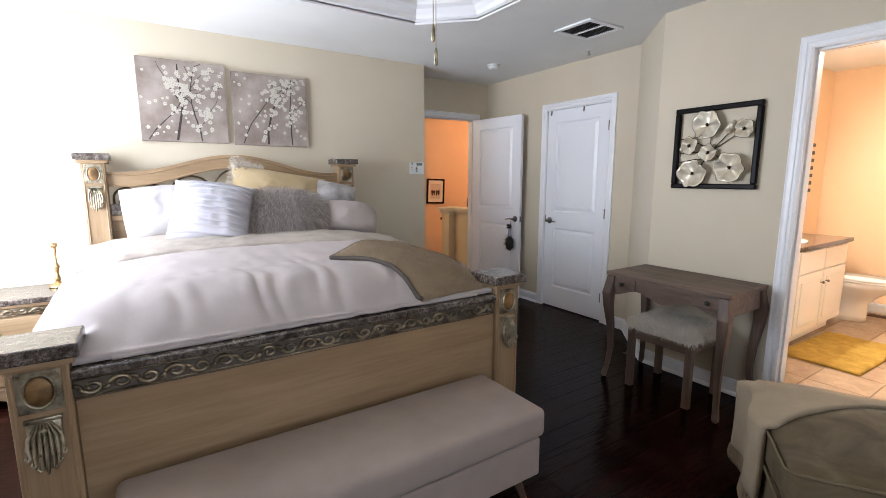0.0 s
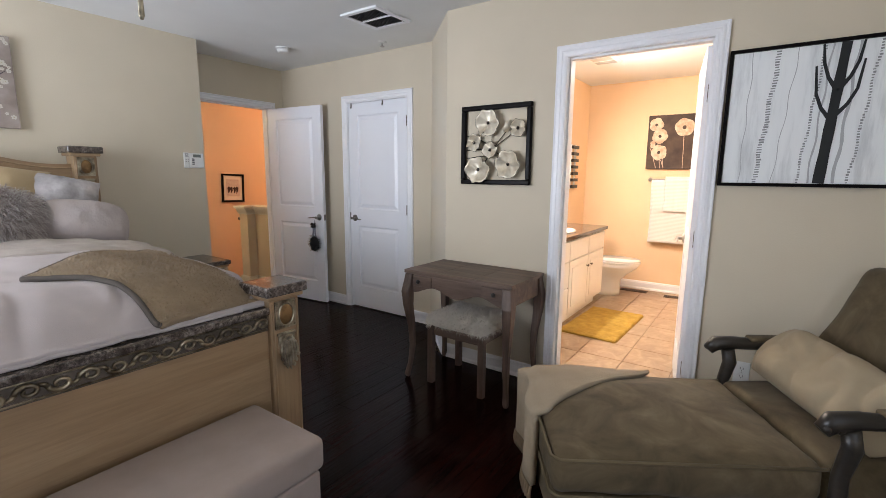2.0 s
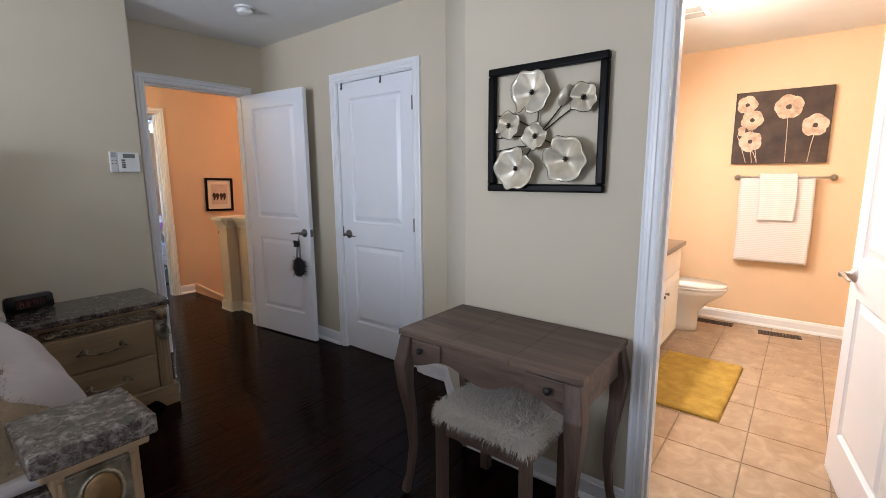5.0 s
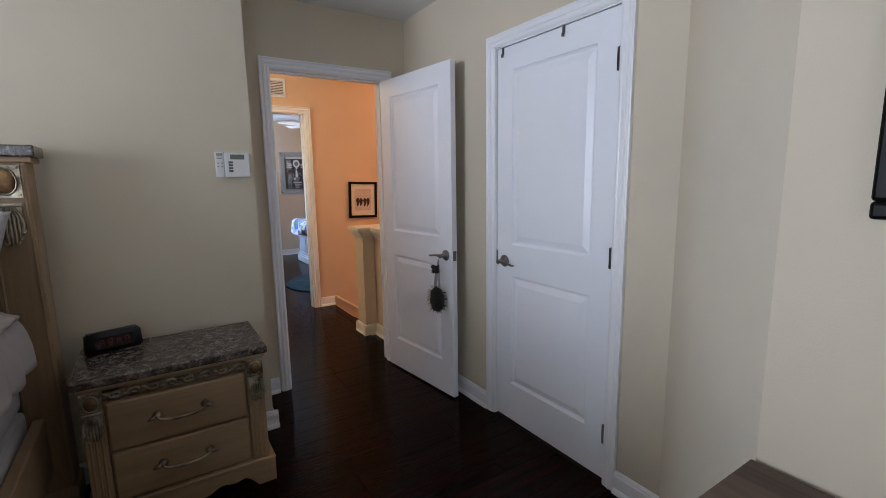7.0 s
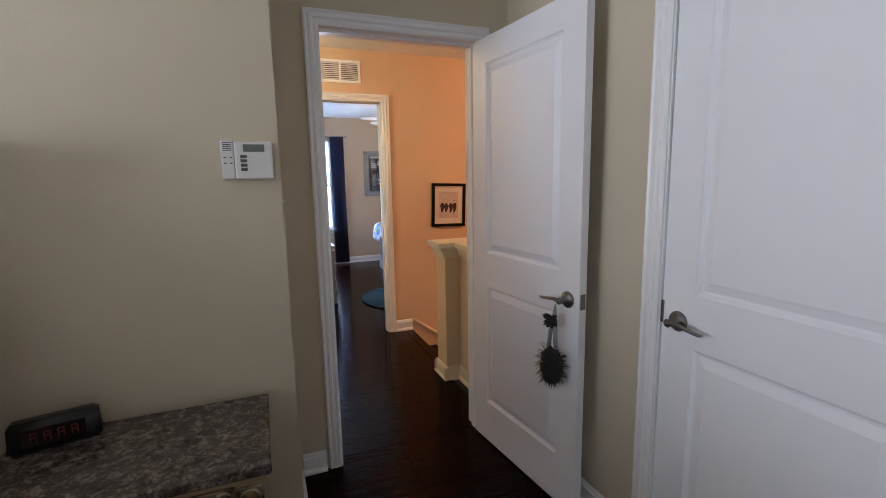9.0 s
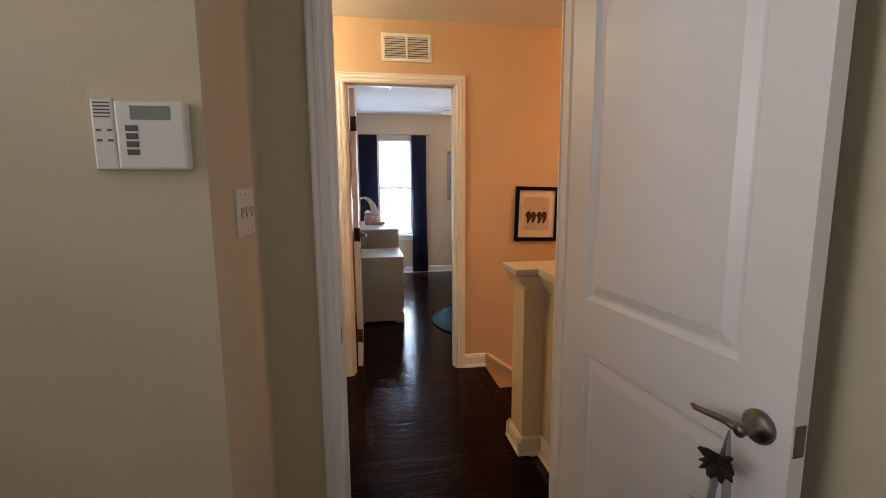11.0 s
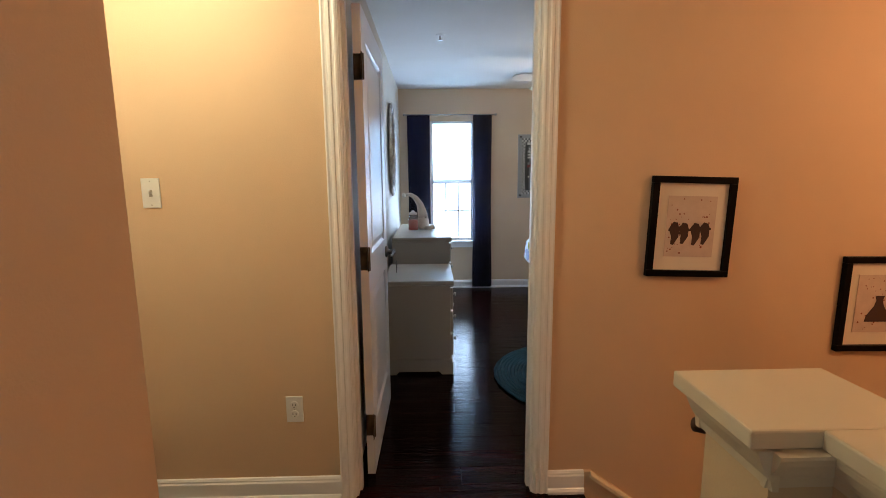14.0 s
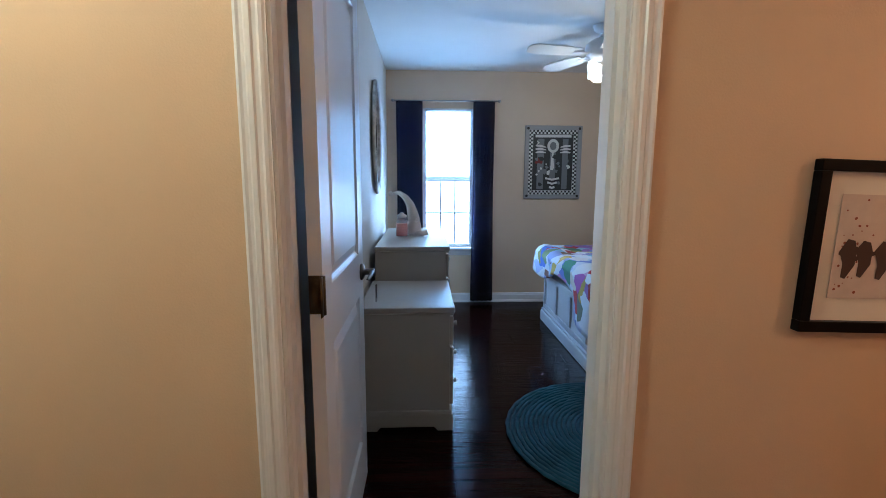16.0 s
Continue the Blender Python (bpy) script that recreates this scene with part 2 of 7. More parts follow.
def wall(name, axis, a0, a1, b0, b1, z1, openings, minus, plus, label, z0=0.0):
    """A wall that runs along axis ("x" or "y") from a0 to a1 and is as thick as b0 to b1; openings of (from, to, bottom, top).
    minus and plus are the paints of its two faces."""
    bm = bmesh.new()
    cuts = sorted(openings)
    spans, at = [], a0
    for o0, o1, ob, ot in cuts:
        spans.append((at, o0, z0, z1))
        if ob > z0:
            spans.append((o0, o1, z0, ob))
        if ot < z1:
            spans.append((o0, o1, ot, z1))
        at = o1
    spans.append((at, a1, z0, z1))
    for s0, s1, q0, q1 in spans:
        if s1 - s0 > 1e-4:
            if axis == "x":
                box(bm, s0, b0, q0, s1, b1, q1)
            else:
                box(bm, b0, s0, q0, b1, s1, q1)
    bm.normal_update()
    n = 1 if axis == "x" else 0
    for f in bm.faces:
        f.material_index = 1 if f.normal[n] > 0.5 else 0
    ob = link_mesh(name, bm, [minus, plus])
    return tagged(ob, label, "wall", kind="structure")


wall("wall_headboard", "x", -0.69, 3.008, 4.25, 4.37, H, [], BEIGE, BEIGE, "matte beige painted bedroom wall behind the bed")
wall("wall_nook", "y", 4.37, 4.68, 2.888, 3.008, H, [], BEIGE, BEIGE, "matte beige painted return wall beside the hall door")
wall("wall_hall_door", "x", 2.888, 4.26, 4.68, 4.80, H, [(3.197, 3.987, 0, 2.06)], BEIGE, PEACH, "beige wall with the bedroom door opening")
wall("wall_closet", "y", 2.64, 4.68, 4.14, 4.26, H, [(2.890, 3.684, 0, 2.053)], BEIGE, BEIGE, "beige wall with the closet door")
wall("wall_bathroom_door", "y", -0.97, 2.13, 3.63, 3.75, H, [(0.505, 1.285, 0, 2.06)], BEIGE, BATH_PEACH, "beige wall with the bathroom door opening")
wall("wall_window", "y", -0.97, 4.37, -0.69, -0.57, H, [(2.28, 4.03, 0.62, 2.08)], BEIGE, BEIGE, "beige bedroom wall with a tall window")
# unseen rear wall; its opening is assumed, to hold the fill light
wall("wall_rear", "x", -0.57, 3.63, -0.97, -0.85, H, [(0.1, 1.7, 0.75, 2.15)], BEIGE, BEIGE, "unseen beige bedroom wall with an assumed window")
bm = bmesh.new()
prism(bm, [(0, 0), (0.7212, 0), (0.7212, H), (0, H)], 0.12, Matrix.Translation((3.63, 2.13, 0)) @ Matrix.Rotation(radians(45), 4, "Z") @ Matrix.Scale(-1, 4, (0, 1, 0)))
bmesh.ops.recalc_face_normals(bm, faces=bm.faces[:])
tagged(link_mesh("wall_corner", bm, BEIGE), "short beige wall set at a slant", "wall", kind="structure")
# closet behind its door
wall("wall_closet_back", "y", 2.0, 4.92, 5.2, 5.32, H, [], BEIGE, PEACH, "plain closet back wall")
# hall and stairwell
wall("wall_hall_side", "y", 4.80, 5.508, 2.893, 3.013, H, [], PEACH, PEACH, "peach painted hall wall")
wall("wall_hall_passage", "x", 2.03, 2.893, 5.388, 5.508, H, [], PEACH, PEACH, "peach painted passage wall")
wall("wall_hall_end", "y", 5.515, 6.625, 2.03, 2.15, H, [(5.64, 6.40, 0, 2.06)], TAN, PEACH, "peach wall with a door at the hall's end")
wall("wall_hall_far", "x", 0.6, 7.2, 6.505, 6.625, H, [(3.184, 3.960, -0.15, 2.06)], PEACH, TAN, "peach painted hall wall with the child's room door", z0=-2.9)
wall("wall_stair_near", "x", 4.26, 7.2, 4.80, 4.92, H, [], PEACH, PEACH, "peach painted stairwell wall", z0=-2.9)
wall("wall_stair_end", "y", 4.80, 6.625, 7.2, 7.32, H, [], PEACH, PEACH, "peach painted stairwell end wall", z0=-2.9)
# room at the hall's end
wall("wall_end_room", "y", 4.6, 6.625, 0.6, 0.72, H, [], TAN, TAN, "plain tan wall")
wall("wall_end_room_side", "x", 0.72, 2.15, 4.6, 4.72, H, [], TAN, TAN, "plain tan wall")
wall("wall_end_room_return", "y", 4.72, 5.515, 2.03, 2.15, H, [], TAN, TAN, "plain tan wall")
# child's room
wall("wall_child_window", "x", 3.03, 6.5, 10.305, 10.425, KID_H, [(3.518, 4.048, 0.60, 2.04)], TAN, TAN, "tan painted wall with a window")
wall("wall_child_side", "y", 6.625, 10.305, 3.03, 3.15, KID_H, [], TAN, wall_paint("pale_wall_paint", (0.66, 0.62, 0.56)), "pale painted side wall of the child's room")
wall("wall_child_far_side", "y", 6.625, 10.425, 6.5, 6.62, KID_H, [], TAN, TAN, "tan painted wall")
# bathroom
wall("wall_bath_vanity", "x", 3.75, 6.87, 2.13, 2.25, H, [], BATH_PEACH, BEIGE, "peach bathroom wall behind the vanity")
wall("wall_bath_far", "y", 0.1, 2.13, 6.75, 6.87, H, [], BATH_PEACH, BATH_PEACH, "peach bathroom wall with a towel bar")
wall("wall_bath_side", "x", 3.75, 6.87, -0.02, 0.10, H, [], BATH_PEACH, BATH_PEACH, "peach bathroom side wall")

# ---- ceilings ----
TX0, TX1, TY0, TY1, TC = 0.42, 2.64, 0.20, 3.22, 0.32
OCT = [(TX0 + TC, TY0), (TX1 - TC, TY0), (TX1, TY0 + TC), (TX1, TY1 - TC), (TX1 - TC, TY1), (TX0 + TC, TY1), (TX0, TY1 - TC), (TX0, TY0 + TC)]
TRAY_TOP = 2.74
bm = bmesh.new()
order = [(TX0 + TX1) / 2, (TY0 + TY1) / 2]
low_in = [bm.verts.new((x, y, H)) for x, y in OCT]
high_in = [bm.verts.new((x, y, TRAY_TOP)) for x, y in OCT]
low_out = [bm.verts.new((x, y, H)) for x, y in [(-0.69, -0.97), (4.26, -0.97), (4.26, 0.0), (4.26, 3.6), (4.26, 4.80), (-0.69, 4.80), (-0.69, 3.6), (-0.69, 0.0)]]
for i in range(8):
    j = (i + 1) % 8
    bm.faces.new((low_in[i], low_in[j], low_out[j], low_out[i]))
    bm.faces.new((low_in[j], low_in[i], high_in[i], high_in[j]))
top_face = bm.faces.new(high_in)
top_face.material_index = 1
bm.normal_update()
bmesh.ops.recalc_face_normals(bm, faces=bm.faces[:])
bmesh.ops.solidify(bm, geom=bm.faces[:], thickness=-0.03)
tagged(link_mesh("ceiling_bedroom", bm, [CEIL, CEIL_WARM]), "white bedroom ceiling with an eight-sided raised tray", "ceiling", kind="structure")
# crown moulding round the tray
bm = bmesh.new()
CROWN = [(0.0, 0.0), (0.0, 0.02), (-0.02, 0.03), (-0.03, 0.055), (-0.055, 0.085), (-0.085, 0.10), (-0.09, 0.125), (-0.105, 0.13), (-0.105, 0.15), (0.012, 0.15), (0.012, 0.0)]
centre = Vector((order[0], order[1], 0))
rings = []
for x, y in OCT:
    rings.append([])
    for o, u in CROWN:
        # mitred inwards: both neighbouring edges move by the same distance
        sx = 1 if x > centre.x else -1
        sy = 1 if y > centre.y else -1
        k = math.tan(radians(22.5))
        on_y_edge = abs(y - TY0) < 1e-6 or abs(y - TY1) < 1e-6
        dx, dy = (k * o * sx, o * sy) if on_y_edge else (o * sx, k * o * sy)
        rings[-1].append(bm.verts.new((x + dx, y + dy, H - 0.012 + u)))
for i in range(8):
    a, b = rings[i], rings[(i + 1) % 8]
    for k in range(len(CROWN)):
        k2 = (k + 1) % len(CROWN)
        bm.faces.new((a[k], a[k2], b[k2], b[k]))
bmesh.ops.recalc_face_normals(bm, faces=bm.faces[:])
tagged(link_mesh("trim_tray_crown", bm, WHITE), "white stepped crown moulding round the ceiling tray", "moulding", kind="structure")
for name, r in (("ceiling_hall", (2.03, 4.80, H, 7.32, 6.625, H + 0.05)), ("ceiling_child_room", (3.03, 6.625, KID_H, 6.62, 10.425, KID_H + 0.05)),
                ("ceiling_bathroom", (4.262, -0.02, H, 6.87, 2.25, H + 0.05)), ("ceiling_closet", (4.262, 2.25, H, 5.32, 4.80, H + 0.05)), ("ceiling_end_room", (0.6, 4.6, H, 2.03, 6.625, H + 0.05))):
    tagged(link_mesh(name, boxes(r), CEIL), "plain white painted ceiling", "ceiling", kind="structure")

# ---- floors ----
def slab(name, r, label):
    return tagged(link_mesh(name, boxes(r), GAP), label, "floor", kind="structure")


FLOOR_LABEL = "dark cherry hand-scraped hardwood plank floor"
floor_bed = slab("floor_bedroom", (-0.69, -0.97, -0.15, 4.14, 4.74, -0.012), FLOOR_LABEL)
floor_hall = slab("floor_hall", (2.03, 4.74, -0.15, 4.15, 6.56, -0.012), FLOOR_LABEL)
floor_kid = slab("floor_child_room", (3.03, 6.56, -0.15, 6.6, 10.425, -0.012), FLOOR_LABEL)
slab("floor_end_room", (0.6, 4.6, -0.15, 2.03, 6.625, 0.0), FLOOR_LABEL)
slab("floor_closet", (4.14, 2.3, -0.15, 5.32, 4.80, 0.0), FLOOR_LABEL)

plank_meshes = {}


def plank(parent, x0, x1, y0, width):
    key = (round(x1 - x0, 2), width)
    if key not in plank_meshes:
        L, g = key[0], 0.0011
        bm = bmesh.new()
        box(bm, g, g, -0.012, L - g, width - g, 0.0)
        edges = [e for e in bm.edges if all(v.co.z > -0.001 for v in e.verts)]
        bmesh.ops.bevel(bm, geom=edges, offset=0.0006, segments=1, affect="EDGES")
        me = bpy.data.meshes.new("plank")
        bm.to_mesh(me)
        bm.free()
        me.materials.append(FLOOR_WOOD)
        plank_meshes[key] = me
    ob = new("plank", plank_meshes[key])
    ob.location = (x0, y0, 0)
    ob.parent = parent


def lay_planks(parent, x0, x1, y0, y1, width=0.127):
    rng = random.Random(int(y0 * 100) + 7)
    y = y0
    while y < y1 - 0.02:
        w = min(width, round(y1 - y, 3))
        x = x0
        run = rng.choice((0.5, 0.8, 1.1, 1.4))
        while x < x1 - 0.01:
            e = x + run
            if e > x1 - 0.25:
                e = x1
            plank(parent, x, e, y, w)
            x, run = e, rng.choice((0.9, 1.2, 1.5))
        y += w


# ---- door casings, jambs and baseboards ----
CASING = [(0, 0), (0.0, 0.064), (0.016, 0.064), (0.018, 0.058), (0.015, 0.052), (0.015, 0.045), (0.018, 0.041), (0.0185, 0.031), (0.014, 0.027), (0.0135, 0.019), (0.015, 0.014), (0.013, 0.007), (0.009, 0.002), (0.009, 0.0)]


def casing(name, axis, o0, o1, top, plane, out, paint=None, label="white stepped wood door casing"):
    """Casing round an opening on one face of a wall: two legs and a mitred head. out is +1 or -1 across the wall."""
    bm = bmesh.new()

    def put(along, up, off):
        return (along, plane + out * off, up) if axis == "x" else (plane + out * off, along, up)

    n = len(CASING)
    path = [(o0, 0.0), (o0, top), (o1, top), (o1, 0.0)]
    moves = [(-1, 0), (-1, 1), (1, 1), (1, 0)]
    rings = [[bm.verts.new(put(a + dx * w, z + dz * w, h)) for h, w in CASING] for (a, z), (dx, dz) in zip(path, moves)]
    for r, s in zip(rings, rings[1:]):
        for i in range(n):
            bm.faces.new((r[i], r[(i + 1) % n], s[(i + 1) % n], s[i]))
    bm.faces.new(rings[0])
    bm.faces.new(rings[-1][::-1])
    bmesh.ops.recalc_face_normals(bm, faces=bm.faces[:])
    return tagged(link_mesh(name, bm, paint or WHITE), label, "door casing", kind="structure")


def jamb(name, axis, o0, o1, top, b0, b1, stop_at, paint=None):
    """Lining of the opening with its door stop."""
    t = 0.018
    rows = [(o0, o0 + t, 0, top), (o1 - t, o1, 0, top), (o0 + t, o1 - t, top - t, top)]
    stops = [(o0 + t, o0 + t + 0.011, 0, top - t), (o1 - t - 0.011, o1 - t, 0, top - t), (o0 + t + 0.011, o1 - t - 0.011, top - t - 0.011, top - t)]
    bm = bmesh.new()
    for a, b, z0, z1 in rows:
        box(bm, *((a, b0, z0, b, b1, z1) if axis == "x" else (b0, a, z0, b1, b, z1)))
    for a, b, z0, z1 in stops:
        box(bm, *((a, stop_at, z0, b, stop_at + 0.032, z1) if axis == "x" else (stop_at, a, z0, stop_at + 0.032, b, z1)))
    return tagged(link_mesh(name, bm, paint or WHITE), "white painted door jamb with stop", "door jamb", kind="structure")


casing("trim_hall_door", "x", 3.219, 3.965, 2.042, 4.68, -1)
casing("trim_hall_door_outer", "x", 3.219, 3.965, 2.042, 4.80, 1)
jamb("jamb_hall_door", "x", 3.197, 3.987, 2.06, 4.679, 4.801, 4.724)
strike = thing("strike_plate", "dark bronze strike plate let into the white hall door jamb", "strike plate", pose(3.216, 4.712, 0.905))
bm = bmesh.new()
prism(bm, [(0.016 * math.cos(q), 0.034 * math.sin(q)) for q in (2 * math.pi * i / 24 for i in range(24))], 0.002, Matrix.Rotation(radians(90), 4, "Z") @ Matrix.Translation((0, -0.002, 0)))
bmesh.ops.recalc_face_normals(bm, faces=bm.faces[:])
part("plate", bm, STRIKE_METAL, strike)
part("latch_hole", boxes((0.0005, -0.006, -0.012, 0.0026, 0.006, 0.012)), GAP, strike, "dark latch hole")
casing("trim_closet_door", "y", 2.905, 3.669, 2.040, 4.14, -1)
jamb("jamb_closet_door", "y", 2.890, 3.684, 2.053, 4.139, 4.261, 4.19)
casing("trim_bath_door", "y", 0.523, 1.267, 2.042, 3.63, -1)
casing("trim_bath_door_inner", "y", 0.523, 1.267, 2.042, 3.75, 1)
jamb("jamb_bath_door", "y", 0.505, 1.285, 2.06, 3.629, 3.751, 3.66)
casing("trim_child_door", "x", 3.194, 3.950, 2.042, 6.505, -1)
jamb("jamb_child_door", "x", 3.184, 3.960, 2.06, 6.504, 6.626, 6.54)
casing("trim_end_door", "y", 5.655, 6.385, 2.042, 2.15, 1)
jamb("jamb_end_door", "y", 5.64, 6.40, 2.06, 2.029, 2.151, 2.08)

BASE = [(0, 0), (0.026, 0), (0.026, 0.012), (0.020, 0.022), (0.015, 0.024), (0.015, 0.078), (0.011, 0.084), (0.011, 0.090), (0.006, 0.098), (0, 0.10)]


def baseboard(name, start, end, out, paint=None):
    bm = bmesh.new()
    extrude_profile(bm, BASE, (*start, 0), (*end, 0), (*out, 0))
    return tagged(link_mesh(name, bm, paint or WHITE), "white moulded baseboard with a shoe strip", "baseboard", kind="structure")


baseboard("baseboard_headboard", (-0.57, 4.25), (3.034, 4.25), (0, -1))
baseboard("baseboard_nook", (3.008, 4.25), (3.008, 4.68), (1, 0))
baseboard("baseboard_nook_back", (3.034, 4.68), (3.143, 4.68), (0, -1))
baseboard("baseboard_nook_right", (4.017, 4.68), (4.114, 4.68), (0, -1))
baseboard("baseboard_closet", (4.14, 3.733), (4.14, 4.68), (-1, 0))
baseboard("baseboard_closet_end", (4.14, 2.645), (4.14, 2.841), (-1, 0))
baseboard("baseboard_corner", (3.63, 2.13), (4.14, 2.64), (-0.5771, 0.7071))
baseboard("baseboard_desk", (3.63, 1.331), (3.63, 2.125), (-1, 0))
baseboard("baseboard_chaise", (3.63, -0.85), (3.63, 0.459), (-1, 0))
baseboard("baseboard_window_wall", (-0.57, -0.85), (-0.57, 4.25), (1, 0))
baseboard("baseboard_rear", (-0.57, -0.85), (3.63, -0.85), (0, 1))
baseboard("baseboard_hall_side", (3.013, 4.80), (3.013, 5.508), (1, 0))
baseboard("baseboard_hall_passage", (2.15, 5.508), (3.039, 5.508), (0, 1))
baseboard("baseboard_hall_far", (2.15, 6.505), (3.130, 6.505), (0, -1))
baseboard("baseboard_hall_stair", (4.014, 6.505), (4.17, 6.505), (0, -1))
baseboard("baseboard_hall_end", (2.15, 6.449), (2.15, 6.48), (1, 0))
baseboard("baseboard_child_window", (3.15, 10.305), (6.5, 10.305), (0, -1))
baseboard("baseboard_child_side", (3.15, 6.6), (3.15, 10.28), (1, 0))
baseboard("baseboard_bath_far", (6.75, 0.10), (6.75, 2.13), (-1, 0))


# ---- bedroom: materials of the things ----
OAK = wood("bleached_oak", (0.265, 0.165, 0.085), (0.385, 0.268, 0.156), 0, 7.0, 0.42)
OAK_UP = wood("bleached_oak_upright", (0.265, 0.165, 0.085), (0.385, 0.268, 0.156), 2, 7.0, 0.42)
GRANITE = granite("brown_grey_granite", (0.102, 0.080, 0.068), (0.034, 0.026, 0.022), (0.245, 0.21, 0.185))
PEWTER = aged_metal("antique_pewter_gold", (0.52, 0.465, 0.35), (0.12, 0.095, 0.065), 0.32)
SCROLL_METAL = aged_metal("antique_bronze_scroll", (0.36, 0.30, 0.21), (0.11, 0.085, 0.055), 0.36)
AMBER = aged_metal("amber_medallion", (0.36, 0.22, 0.10), (0.13, 0.075, 0.035), 0.42)
IRON = aged_metal("bronzed_iron", (0.16, 0.12, 0.08), (0.05, 0.035, 0.02), 0.45)
COMFORTER = cloth("pale_mauve_comforter", (0.445, 0.398, 0.390), 300, 0.8, 0.30, 0.06)
LACE = cloth("cream_textured_coverlet", (0.42, 0.37, 0.325), 120, 0.9, 0.9, 0.16)
FLEECE = cloth("tan_fleece", (0.275, 0.205, 0.132), 150, 1.0, 1.0, 0.16, 0.1)
FLEECE_EDGE = cloth("grey_fleece_edge", (0.085, 0.072, 0.062), 160, 1.0, 0.6, 0.1)
BENCH_VELVET = cloth("blush_velvet", (0.320, 0.258, 0.228), 500, 0.75, 0.10, 0.07, 0.1)
STRIPED = cloth("lavender_white_linen", (0.50, 0.49, 0.53), 350, 0.85, 0.3, 0.04)
GOLD_CLOTH = cloth("golden_velvet", (0.44, 0.335, 0.195), 400, 0.8, 0.3, 0.08, 0.1)
GREY_PATTERN = cloth("silver_damask", (0.42, 0.40, 0.40), 60, 0.7, 0.8, 0.45)
WHITE_LINEN = cloth("white_linen", (0.48, 0.455, 0.45), 300, 0.9, 0.3, 0.04)
ROUND_CLOTH = cloth("ivory_pintuck", (0.42, 0.375, 0.36), 80, 0.85, 0.6, 0.05)
FUR_GREY = mat("taupe_faux_fur", (0.60, 0.54, 0.50), 0.85)
geo = FUR_GREY.node_tree.nodes.new("ShaderNodeNewGeometry")
plug(FUR_GREY, ramp(FUR_GREY, geo.outputs["Random Per Island"], [(0.0, (0.26, 0.22, 0.20)), (0.45, (0.50, 0.44, 0.41)), (1.0, (0.80, 0.75, 0.71))]), "Base Color")
FUR_WHITE = mat("ivory_faux_fur", (0.72, 0.67, 0.60), 0.85)
BLACK_METAL = mat("black_iron", (0.012, 0.011, 0.010), 0.42)
BLACK_PLASTIC = mat("black_plastic", (0.012, 0.012, 0.013), 0.35)
NICKEL = mat("satin_nickel", (0.46, 0.44, 0.42), 0.28, 1.0)
DARK_NICKEL = mat("dark_nickel", (0.20, 0.19, 0.18), 0.34, 1.0)


def rel(m, bm):
    bmesh.ops.transform(bm, matrix=m, verts=bm.verts[:])
    return bm


def fill(bm, pts, index=0):
    f = bm.faces.new([bm.verts.new(p) for p in pts])
    f.material_index = index
    return f


def grid_sheet(nx, ny, fn, thick=0.0):
    """A sheet of nx by ny cells from fn(u, v), with u and v from 0 to 1."""
    bm = bmesh.new()
    v = [[bm.verts.new(fn(i / nx, j / ny)) for j in range(ny + 1)] for i in range(nx + 1)]
    for i in range(nx):
        for j in range(ny):
            bm.faces.new((v[i][j], v[i + 1][j], v[i + 1][j + 1], v[i][j + 1]))
    bm.normal_update()
    if thick:
        bmesh.ops.solidify(bm, geom=bm.faces[:], thickness=thick)
    return bm


def pillow_bm(w, h, t, seed=0, folds=0, puff=0.72, n=26, soft_corner=0.12, crease=0.0):
    """A stuffed pillow standing in x, z, its front towards -y; folds cuts horizontal pleats."""
    bm = bmesh.new()
    rows = {}
    for side in (-1, 1):
        for i in range(n + 1):
            for j in range(n + 1):
                u, v = 2 * i / n - 1, 2 * j / n - 1
                edge = i in (0, n) or j in (0, n)
                if side == 1 and edge:
                    rows[side, i, j] = rows[-1, i, j]
                    continue
                pull = 1 - 0.10 * (1 - abs(v) ** 2) * abs(u) ** 6 - 0.0
                pull_v = 1 - 0.10 * (1 - abs(u) ** 2) * abs(v) ** 6
                x, z = u * w / 2 * pull * (1 - soft_corner * v * v), v * h / 2 * pull_v * (1 - soft_corner * u * u)
                k = max(0.0, (1 - abs(u) ** 2.6) * (1 - abs(v) ** 2.6)) ** puff
                y = side * t * 0.70 * k
                y += (0.016 * noise.noise(Vector((x * 7 + seed, z * 7, side * 3 + seed))) + 0.006 * noise.noise(Vector((x * 22 + seed, z * 20, side)))) * k
                if crease:
                    y -= side * crease * (1 - abs(noise.noise(Vector((x * 9 + 2.5 * z, z * 5 + seed, side))) * 2.2)) * k ** 0.6
                if folds and side == -1:
                    y += 0.020 * ((v + 1) / 2 * folds % 1.0) * min(1.0, k * 3) - 0.006
                rows[side, i, j] = bm.verts.new((x, y, z + h / 2))
    for side in (-1, 1):
        for i in range(n):
            for j in range(n):
                q = [rows[side, i, j], rows[side, i + 1, j], rows[side, i + 1, j + 1], rows[side, i, j + 1]]
                bm.faces.new(q if side == -1 else q[::-1])
    return bm


